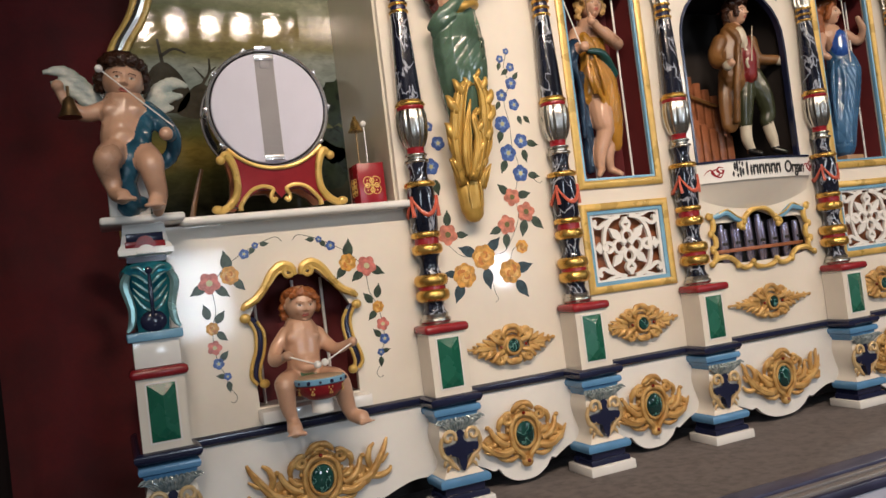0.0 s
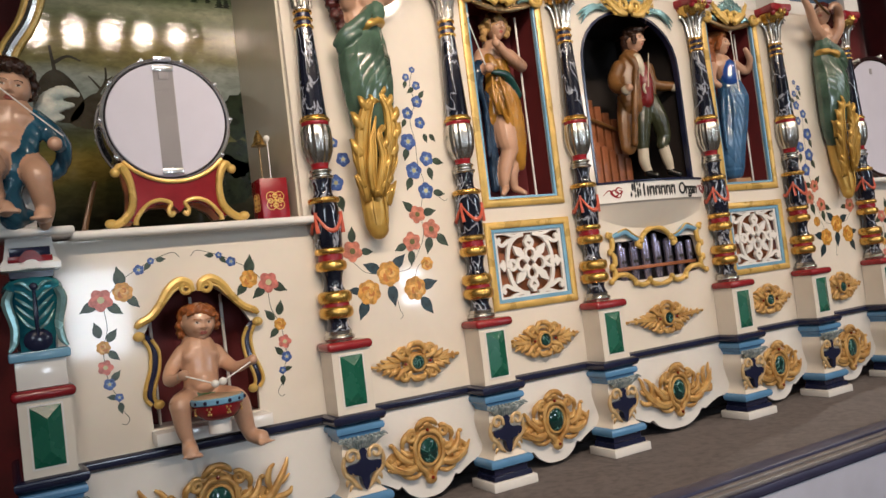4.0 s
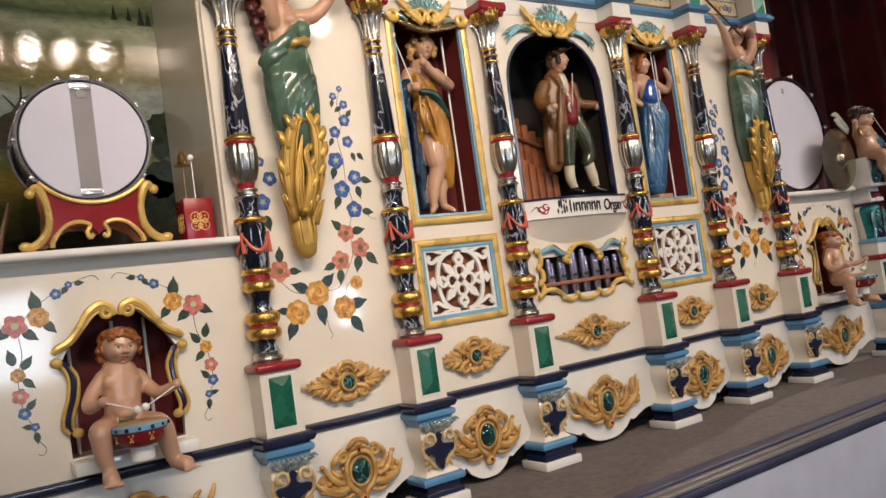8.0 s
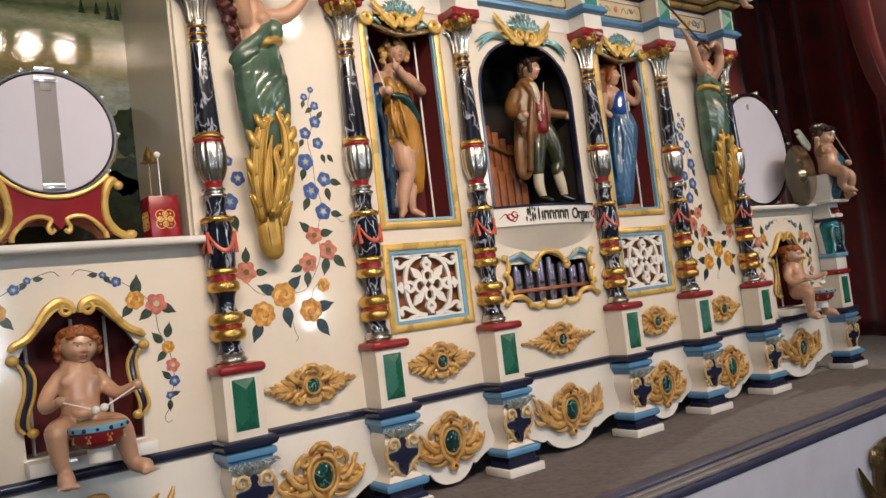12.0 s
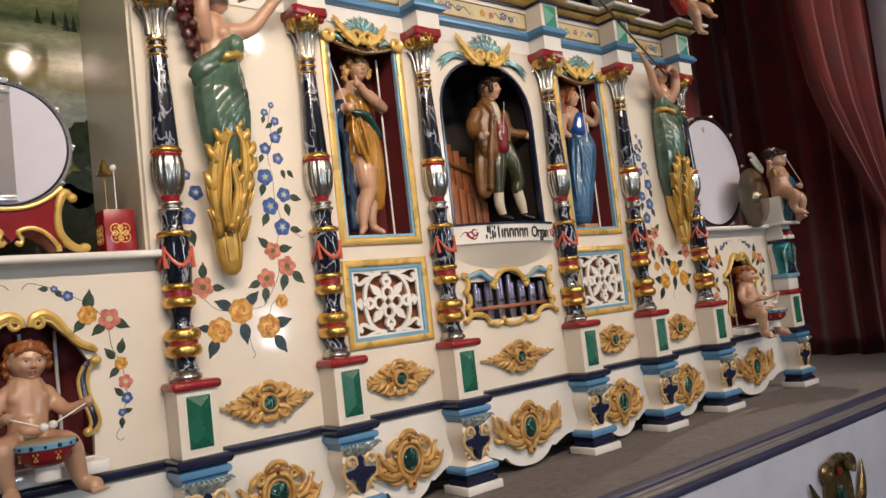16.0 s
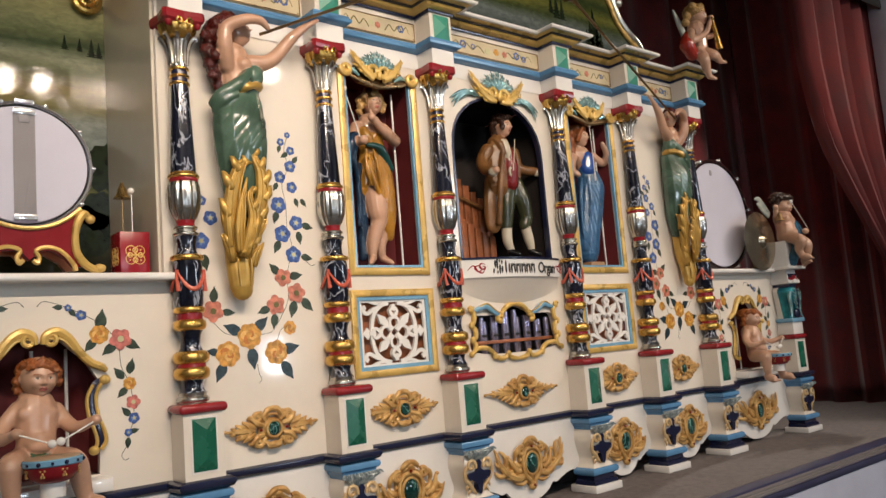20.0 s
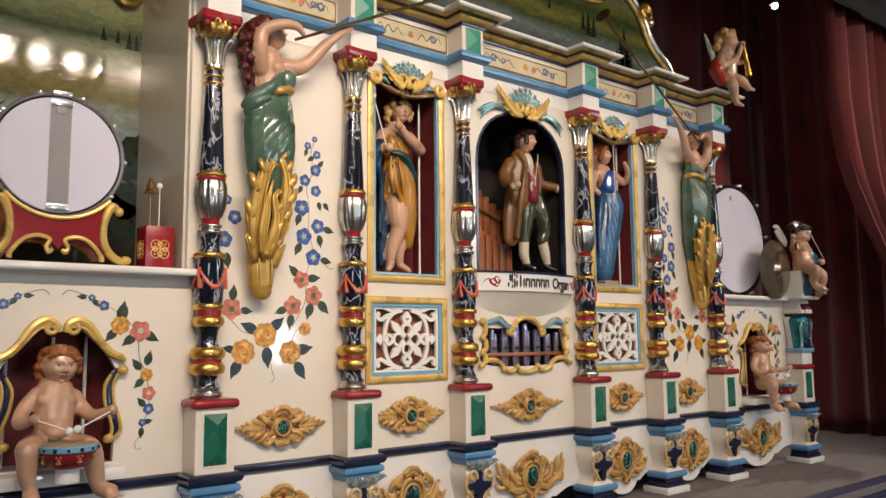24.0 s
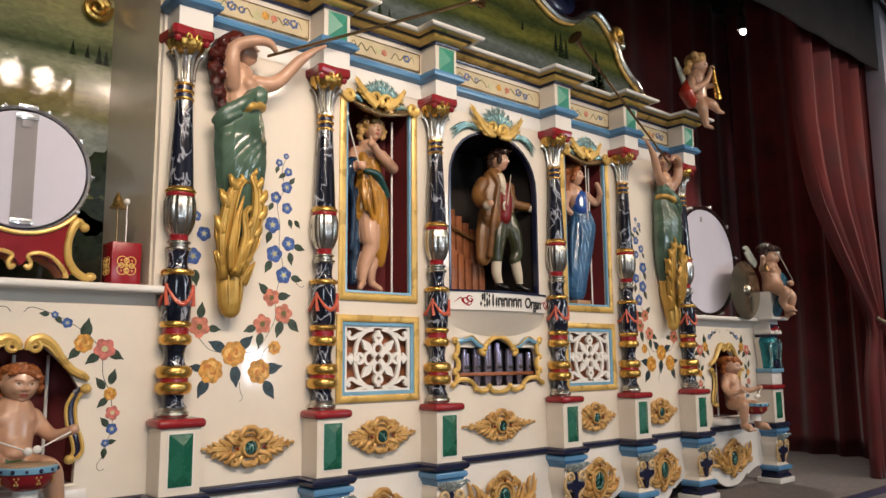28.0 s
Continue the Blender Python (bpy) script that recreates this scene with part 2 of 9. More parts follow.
def curve_points(pts, n=6):
    """A smooth line through the points."""
    pts = [Vector(p) for p in pts]
    if len(pts) < 3:
        return [pts[0].lerp(pts[-1], i / n) for i in range(n + 1)]
    ext = [2 * pts[0] - pts[1]] + pts + [2 * pts[-1] - pts[-2]]
    out = []
    for i in range(1, len(ext) - 2):
        a, b, c, d = ext[i - 1 : i + 3]
        for k in range(n):
            t = k / n
            out.append(0.5 * (2 * b + (c - a) * t + (2 * a - 5 * b + 4 * c - d) * t * t + (3 * b - a - 3 * c + d) * t ** 3))
    return out + [pts[-1]]


def spread(values, n):
    out = []
    for i in range(n):
        t = i / max(1, n - 1) * (len(values) - 1)
        k = min(int(t), len(values) - 2) if len(values) > 1 else 0
        out.append(values[k] + (values[min(k + 1, len(values) - 1)] - values[k]) * (t - k))
    return out


def sweep(bm, pts, radii, flat=1.0, segs=8, n=6, mat=0):
    """A tapered round bar along a smooth line; flat squeezes it front to back."""
    line = curve_points(pts, n)
    rs = spread(list(radii), len(line))
    rings, prev = [], Vector((0, 1, 0))
    for i, p in enumerate(line):
        t = (line[min(i + 1, len(line) - 1)] - line[max(i - 1, 0)]).normalized()
        side = t.cross(prev)
        if side.length < 0.05:
            side = t.cross(Vector((1, 0, 0)))
        side.normalize()
        up = side.cross(t).normalized()
        prev = up
        rings.append([bm.verts.new(p + rs[i] * (side * math.cos(a) + up * flat * math.sin(a))) for a in [2 * math.pi * j / segs for j in range(segs)]])
    for a, b in zip(rings, rings[1:]):
        for j in range(segs):
            bm.faces.new((a[j], a[(j + 1) % segs], b[(j + 1) % segs], b[j])).material_index = mat
    bm.faces.new(rings[0][::-1]).material_index = mat
    bm.faces.new(rings[-1]).material_index = mat
    return bm


def blob(bm, c, r, rot=(0, 0, 0), u=14, v=9, mat=0):
    r = (r, r, r) if isinstance(r, (int, float)) else r
    g = bmesh.ops.create_uvsphere(bm, u_segments=u, v_segments=v, radius=1)
    m = pose(*c, *rot) @ Matrix.Diagonal((*r, 1))
    bmesh.ops.transform(bm, matrix=m, verts=g["verts"])
    for f in {f for q in g["verts"] for f in q.link_faces}:
        f.material_index = mat
    return bm


def loop2(pts, n=6):
    """A smooth closed outline through 2D points."""
    k = len(pts)
    out = []
    for i in range(k):
        a, b, c, d = [Vector((*pts[(i + j) % k], 0)) for j in (-1, 0, 1, 2)]
        for s in range(n):
            t = s / n
            p = 0.5 * (2 * b + (c - a) * t + (2 * a - 5 * b + 4 * c - d) * t * t + (3 * b - a - 3 * c + d) * t ** 3)
            out.append((p.x, p.y))
    return out


def plate(bm, outer, holes, y0, y1, mat=0):
    """An upright board with the outline (x, z), holes through it, from y0 (front) to y1."""
    loops = []
    for pts in [outer, *holes]:
        vs = [bm.verts.new((x, y0, z)) for x, z in pts]
        loops.append((vs, [bm.edges.new((vs[i], vs[(i + 1) % len(vs)])) for i in range(len(vs))]))
    edges = [e for _, es in loops for e in es]
    g = bmesh.ops.triangle_fill(bm, use_beauty=True, use_dissolve=False, edges=edges)
    faces = [f for f in g["geom"] if isinstance(f, bmesh.types.BMFace)]
    ext = bmesh.ops.extrude_face_region(bm, geom=faces)
    bmesh.ops.translate(bm, vec=(0, y1 - y0, 0), verts=[v for v in ext["geom"] if isinstance(v, bmesh.types.BMVert)])
    for f in bm.faces:
        if mat and f.material_index == 0:
            f.material_index = mat
    return bm


def rect(x0, x1, z0, z1):
    return [(x0, z0), (x1, z0), (x1, z1), (x0, z1)]


def frame_bar(bm, path, half, closed=True, y0=0.0, prof=None):
    """A moulding round a flat outline: prof is (across, forward) from the inside out."""
    n = len(path)
    prof = prof or [(-half, 0), (-half, 0.55 * half), (-half * 0.4, half), (half * 0.4, half), (half, 0.55 * half), (half, 0)]
    rings = []
    for i in range(n):
        p = Vector(path[i])
        a = Vector(path[(i - 1) % n]) if closed or i else p
        b = Vector(path[(i + 1) % n]) if closed or i < n - 1 else p
        d1 = (p - a).normalized() if (p - a).length else (b - p).normalized()
        d2 = (b - p).normalized() if (b - p).length else d1
        n1, n2 = Vector((d1.y, -d1.x)), Vector((d2.y, -d2.x))
        m = (n1 + n2)
        m = m.normalized() / max(0.35, m.normalized().dot(n1)) if m.length > 1e-6 else n1
        rings.append([bm.verts.new((p.x + m.x * u, y0 - w, p.y + m.y * u)) for u, w in prof])
    for i in range(n if closed else n - 1):
        a, b = rings[i], rings[(i + 1) % n]
        for j in range(len(prof) - 1):
            bm.faces.new((a[j], a[j + 1], b[j + 1], b[j]))
    return bm


# ---------------------------------------------------------------- plan, in metres: x along the organ front, y into it, z up from the stage
COLS = [-2.227, -1.399, -0.876, -0.357, 0.357, 0.876, 1.399, 2.227]
WALL = 0.098
STAGE = -0.012
MID = [(a + b) / 2 for a, b in zip(COLS, COLS[1:])]


def outline(cols, half, off, front=0.0, back=WALL, deep=0.4):
    """The plan line of a moulding that steps out round each pier, off metres proud."""
    pts = []
    x0, x1 = cols[0] - half - off, cols[-1] + half + off
    pts.append((x0, deep))
    for i, c in enumerate(cols):
        l, r = c - half - off, c + half + off
        if i:
            pts.append((l, back - off))
        pts += [(l, front - off), (r, front - off)]
        if i < len(cols) - 1:
            pts.append((r, back - off))
    pts.append((x1, deep))
    return pts


def moulding(bm, cols, half, layers, front=0.0, back=WALL, deep=0.4):
    """layers: (off, z) going round the profile."""
    rings = [[bm.verts.new((x, y, z)) for x, y in outline(cols, half, off, front, back, deep)] for off, z in layers]
    for a, b in zip(rings, rings[1:]):
        for i in range(len(a) - 1):
            bm.faces.new((a[i], a[i + 1], b[i + 1], b[i]))
    return bm


# ---------------------------------------------------------------- hall and stage
def slab(name, dims, mat, label, bevel=0.0):
    return tagged(part(name, box(bmesh.new(), *dims, bevel), mat), label, name.split("_")[0], kind="structure")


slab("floor", (-6, 7, -6, -0.58, -0.9, -0.8), BOARDS, "worn brown wooden hall floor")
slab("stage_floor", (-6, 7, -0.450, 2.0, -0.1, STAGE), CARPET, "grey brown carpeted stage floor under the organ")
slab("wall_south", (-6, 7, -6.1, -6, -0.9, 3.3), PLASTER, "pale plaster hall wall behind the visitors")
slab("wall_west", (-6.1, -6, -6, 2.0, -0.9, 3.3), PLASTER, "pale plaster hall side wall")
slab("wall_east", (7, 7.1, -6, 2.0, -0.9, 3.3), PLASTER, "pale plaster hall side wall")
slab("wall_north", (-6, 7, 2.0, 2.1, -0.9, 3.9), SOOT, "black wall at the back of the stage")
slab("ceiling", (-6, 7, -6, -1.2, 3.3, 3.4), PLASTER, "pale plaster hall ceiling")
slab("stage_ceiling", (-6, 7, -1.2, 2.0, 3.7, 3.8), SOOT, "black ceiling over the stage")
# out of view, added to keep hall light off the stage ceiling
slab("bulkhead", (-6, 7, -1.25, -1.2, 3.2, 3.8), SOOT, "unseen black bulkhead added to block hall light from the stage top")
slab("stage_trim", (-6, 7, -0.520, -0.450, -0.058, -0.006), PURPLE, "violet grey painted edge of the stage", 0.006)
slab("stage_trim", (-6, 7, -0.545, -0.520, -0.058, -0.014), STRIP, "grey strip of the stage edge", 0.006)
slab("stage_trim", (-6, 7, -0.575, -0.545, -0.058, -0.019), STRIP, "grey strip of the stage edge", 0.008)
slab("stage_trim", (-6, 7, -0.592, -0.575, -0.058, -0.026), PURPLE, "violet lower moulding of the stage edge", 0.012)
slab("stage_front", (-6, 7, -0.583, -0.45, -0.8, -0.059), LAVENDER, "lavender white board below the stage edge")

# ---------------------------------------------------------------- organ case
case = thing("organ_case", (0, 0, 0), "cream enamelled front of a large fairground organ", "organ front")
ARCH = [(-0.262, 0.99), (0.262, 0.99), (0.262, 1.45)] + [(0.262 * math.cos(a), 1.45 + 0.245 * math.sin(a) ** 0.85) for a in [math.pi * i / 16 for i in range(1, 16)]] + [(-0.262, 1.45)]
PIPE_HOLE = loop2([(-0.235, 0.62), (0, 0.605), (0.235, 0.62), (0.245, 0.69), (0.225, 0.76), (0.12, 0.765), (0, 0.80), (-0.12, 0.765), (-0.225, 0.76), (-0.245, 0.69)], 4)
NICHE_HALF = loop2([(0.150, 0.385), (0.152, 0.46), (0.128, 0.56), (0.152, 0.645), (0.12, 0.70), (0.05, 0.765), (0.0, 0.755)], 1)


def niche_outline(c):
    r = NICHE_HALF
    return [(c - x, z) for x, z in r[:-1]] [::1] + [(c, 0.755)] + [(c + x, z) for x, z in r[:-1][::-1]]


def wall_panel(name, x0, x1, z0, z1, holes, label=""):
    return part(name, plate(bmesh.new(), rect(x0, x1, z0, z1), holes, WALL, WALL + 0.022), CREAM, case, label, smooth=False)


for s in (-1, 1):
    a, b, c, d = sorted([s * 2.227, s * 1.399, s * 0.876, s * 0.357], key=abs)
    wall_panel("side_panel", min(b * 0 + c, d), max(c, d), 0.302, 0.925, [niche_outline((c + d) / 2)], "cream panel with an arched niche")
    wall_panel("figure_panel", min(b, c), max(b, c), 0.302, 2.0, [])
    wall_panel("corner_strip", min(c, c + s * 0.063), max(c, c + s * 0.063), 0.927, 2.0, [])
    m = (a + b) / 2
    wall_panel("window_panel", min(a, b), max(a, b), 0.302, 2.0, [rect(m - 0.152, m + 0.152, 0.963, 1.70), rect(m - 0.152, m + 0.152, 0.60, 0.845)])
wall_panel("centre_panel", COLS[3], COLS[4], 0.302, 2.0, [ARCH, PIPE_HOLE], "cream centre panel with a round-headed opening")


def apron(x0, x1):
    """The lower board of a bay: a hanging lobe in the middle and two small arches."""
    w, m = (x1 - x0) / 2, (x0 + x1) / 2
    low = [(-1, 0.075), (-0.72, 0.085), (-0.55, 0.068), (-0.44, 0.052), (-0.38, 0.056), (-0.30, 0.030), (-0.16, 0.008), (0, 0.003)]
    pts = [(m + u * w, z) for u, z in low] + [(m - u * w, z) for u, z in low[:-1][::-1]]
    n = len(pts)
    line = [(p.x, p.y) for p in curve_points([(x, z, 0) for x, z in pts], 4)]
    return line + [(x1, 0.302), (x0, 0.302)]


for a, b in zip(COLS, COLS[1:]):
    part("apron", plate(bmesh.new(), apron(a, b), [], WALL - 0.006, WALL + 0.012), WHITE, case, smooth=False)
# black sheet standing in for the shade below the aprons
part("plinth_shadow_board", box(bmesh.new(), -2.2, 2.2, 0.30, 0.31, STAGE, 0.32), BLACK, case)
bm = moulding(bmesh.new(), COLS, 0.066, [(0.0, 0.334), (0.008, 0.334), (0.018, 0.328), (0.020, 0.318), (0.014, 0.306), (0.006, 0.302), (0.0, 0.300)])
part("base_moulding", bm, NAVY, case, "glossy navy moulding stepping round the piers")

# entablature over the six columns
SIX = COLS[1:7]
ENT = 0.055
part("architrave", moulding(bmesh.new(), SIX, ENT, back=WALL - 0.004, deep=WALL, layers=[(0, 1.757), (0, 1.822)]), WHITE, case, smooth=False)
part("architrave_moulding", moulding(bmesh.new(), SIX, ENT, back=WALL - 0.004, deep=WALL, layers=[(0, 1.820), (0.010, 1.822), (0.024, 1.832), (0.026, 1.842), (0.018, 1.848), (0.018, 1.856), (0.0, 1.860)]), BLUE, case)
part("frieze", moulding(bmesh.new(), SIX, ENT, back=WALL - 0.004, deep=WALL, layers=[(0, 1.860), (0, 1.985)]), CREAM, case, smooth=False)
part("cornice_bead", moulding(bmesh.new(), SIX, ENT, back=WALL - 0.004, deep=WALL, layers=[(0, 1.966), (0.008, 1.966), (0.010, 1.972), (0.010, 1.976)]), NAVY, case)
part("cornice_cove", moulding(bmesh.new(), SIX, ENT, back=WALL - 0.004, deep=WALL, layers=[(0.010, 1.976), (0.014, 1.977), (0.026, 1.983), (0.034, 1.992), (0.036, 1.995)]), YELLOW, case)
part("cornice_fillet", moulding(bmesh.new(), SIX, ENT, back=WALL - 0.004, deep=WALL, layers=[(0.036, 1.995), (0.046, 1.995), (0.046, 2.001)]), BLACK, case)
part("cornice_ovolo", moulding(bmesh.new(), SIX, ENT, back=WALL - 0.004, deep=WALL, layers=[(0.046, 2.001), (0.050, 2.001), (0.058, 2.004), (0.064, 2.007)]), YELLOW, case)
part("cornice_shelf", moulding(bmesh.new(), SIX, ENT, back=WALL - 0.004, deep=WALL, layers=[(0.064, 2.007), (0.078, 2.005), (0.084, 2.010), (0.084, 2.018), (0.078, 2.022), (-0.05, 2.022)]), WHITE, case)
for c in SIX:
    bm = bmesh.new()
    x0, x1, z0, z1 = c - 0.038, c + 0.042, 1.864, 1.960
    vs = [bm.verts.new(p) for p in [(x0, -0.002, z0), (x1, -0.002, z0), (x1, -0.002, z1), (x0, -0.002, z1), ((x0 + x1) / 2 + 0.012, -0.017, (z0 + z1) / 2)]]
    for i in range(4):
        bm.faces.new((vs[i], vs[(i + 1) % 4], vs[4]))
    part("green_diamond", bm, paint("mint_enamel", (0.05, 0.30, 0.21), 0.38, vary=0.15) if c == SIX[0] else bpy.data.materials["mint_enamel"], case, "faceted mint green block", smooth=False)

# ---------------------------------------------------------------- pedestals
COLLAR = paint("pale_aqua_silver", (0.55, 0.62, 0.62), 0.25, metal=0.4, vary=0.35, scale=60, bump=0.2, dark=(0.16, 0.24, 0.27))


def pedestal():
    p = thing("pedestal", (0, 0, 0), "cream pedestal with a green faceted panel, standing on a white foot", "pedestal", "pedestals of the organ front")
    part("block", box(bmesh.new(), -0.061, 0.061, 0, WALL - 0.002, 0.333, 0.524), CREAM, p, smooth=False)
    part("cap", box(bmesh.new(), -0.074, 0.074, -0.014, WALL - 0.001, 0.523, 0.551, 0.0125, 3), RED, p, "crimson rounded cap")
    bm = bmesh.new()
    a, b = 0.0355, 0.012
    lo = [(-a, -0.002, 0.357), (a, -0.002, 0.357), (a, -0.002, 0.507), (-a, -0.002, 0.507)]
    vs = [bm.verts.new(q) for q in lo] + [bm.verts.new(q) for q in [(0.002, -0.016, 0.395), (0.002, -0.016, 0.476)]]
    for f in [(0, 1, 4), (1, 2, 5, 4), (2, 3, 5), (3, 0, 4, 5)]:
        bm.faces.new([vs[i] for i in f])
    part("green_panel", bm, GREEN, p, "faceted emerald green panel", smooth=False)
    bm = frame_bar(bmesh.new(), rect(-0.0375, 0.0375, 0.355, 0.509), 0.003, True, 0.0, [(0.003, 0), (0.003, 0.002), (-0.001, 0.002), (-0.001, 0)])
    part("panel_edge", bm, WHITE, p)
    part("upper_moulding", moulding(bmesh.new(), [0], 0.064, [(0, 0.300), (0.012, 0.297), (0.015, 0.287), (0.012, 0.278), (0.004, 0.274), (0.002, 0.264), (-0.004, 0.262), (-0.006, 0.250)], deep=WALL), BLUE, p, "blue moulding")
    # swelling lower body
    bm = bmesh.new()
    prof = [(0.052, 0.262), (0.060, 0.240), (0.066, 0.215), (0.062, 0.185), (0.052, 0.150), (0.046, 0.125), (0.052, 0.105), (0.066, 0.090), (0.070, 0.084)]
    line = [(v.x, v.y) for v in curve_points([(r, z, 0) for r, z in prof], 3)]
    rings = [[bm.verts.new(q) for q in [(-r, WALL - 0.002, z), (-r, 0.062 - r, z), (r, 0.062 - r, z), (r, WALL - 0.002, z)]] for r, z in line]
    for u, w in zip(rings, rings[1:]):
        for i in range(3):
            bm.faces.new((u[i], u[i + 1], w[i + 1], w[i]))
    part("swelling_body", bm, CREAM, p)
    # acanthus collar, shield and scrolls on the front
    for k in range(-5, 6):
        x = k * 0.0112
        bm = sweep(bmesh.new(), [(x * 0.55, -0.002, 0.226), (x * 0.9, -0.012, 0.248), (x * 1.22, -0.016, 0.264), (x * 1.45, -0.024, 0.258)], [0.004, 0.0065, 0.006, 0.002], 0.8, 6, 3)
        for q in (-1, 1):
            sweep(bm, [(x * 0.9, -0.014, 0.246), (x * 1.1 + q * 0.006, -0.018, 0.256), (x * 1.2 + q * 0.009, -0.020, 0.254)], [0.003, 0.0035, 0.001], 0.8, 5, 2)
        part("collar_leaf", bm, COLLAR, p, "silver acanthus leaf")
    bm = plate(bmesh.new(), loop2([(0, 0.104), (0.010, 0.120), (0.013, 0.140), (0.020, 0.150), (0.050, 0.160), (0.056, 0.182), (0.032, 0.186), (0.016, 0.190), (0.008, 0.204), (0.013, 0.218), (0, 0.230), (-0.013, 0.218), (-0.008, 0.204), (-0.016, 0.190), (-0.032, 0.186), (-0.056, 0.182), (-0.050, 0.160), (-0.020, 0.150), (-0.013, 0.140), (-0.010, 0.120)], 2), [], -0.010, 0.03)
    part("shield", bm, NAVY, p, "navy shield", smooth=False)
    for s in (-1, 1):
        bm = bmesh.new()
        sp = [(s * (0.040 + r * math.cos(a)), -0.012, 0.210 + r * math.sin(a)) for r, a in [(0.024 - 0.0021 * i, 3.6 - i * 0.8) for i in range(10)]]
        sweep(bm, sp[::-1], [0.005, 0.006, 0.006], 0.9, 7, 3)
        sweep(bm, [(s * 0.060, -0.008, 0.212), (s * 0.066, -0.004, 0.188), (s * 0.060, 0.0, 0.160), (s * 0.042, 0.002, 0.144), (s * 0.030, 0.004, 0.126), (s * 0.012, 0.002, 0.106)], [0.006, 0.0075, 0.0085, 0.009, 0.009, 0.003], 0.9, 7, 4)
        sweep(bm, [(s * 0.056, 0.0, 0.158), (s * 0.040, -0.006, 0.158), (s * 0.026, -0.006, 0.150)], [0.006, 0.006, 0.002], 0.8, 6, 3)
        sweep(bm, [(s * 0.040, 0.006, 0.142), (s * 0.054, 0.004, 0.136), (s * 0.058, 0.004, 0.122)], [0.005, 0.007, 0.002], 0.8, 6, 3)
        sweep(bm, [(s * 0.030, 0.006, 0.126), (s * 0.044, 0.004, 0.118), (s * 0.050, 0.004, 0.106)], [0.004, 0.006, 0.002], 0.8, 6, 3)
        part("gold_scroll", bm, PALEGOLD, p, "pale gilded scroll leaf")
    part("lower_moulding", moulding(bmesh.new(), [0], 0.068, [(0.0, 0.090), (0.008, 0.088), (0.014, 0.082), (0.016, 0.072), (0.012, 0.062), (0.004, 0.058), (0, 0.056)], deep=WALL), BLUE, p, "blue lower moulding")
    part("plinth", moulding(bmesh.new(), [0], 0.066, [(0, 0.058), (0, 0.040), (0.008, 0.036), (0.010, 0.026), (0.010, 0.018)], deep=WALL), NAVY, p, "navy stepped plinth")
    part("foot", box(bmesh.new(), -0.088, 0.088, -0.024, WALL + 0.02, STAGE, 0.019, 0.004), WHITE, p, "white foot block")
    return p


first = pedestal()
first.location.x = COLS[0]
for c in COLS[1:]:
    copy_thing(first, Matrix.Translation((c, 0, 0)))

# ---------------------------------------------------------------- columns
CY = 0.062


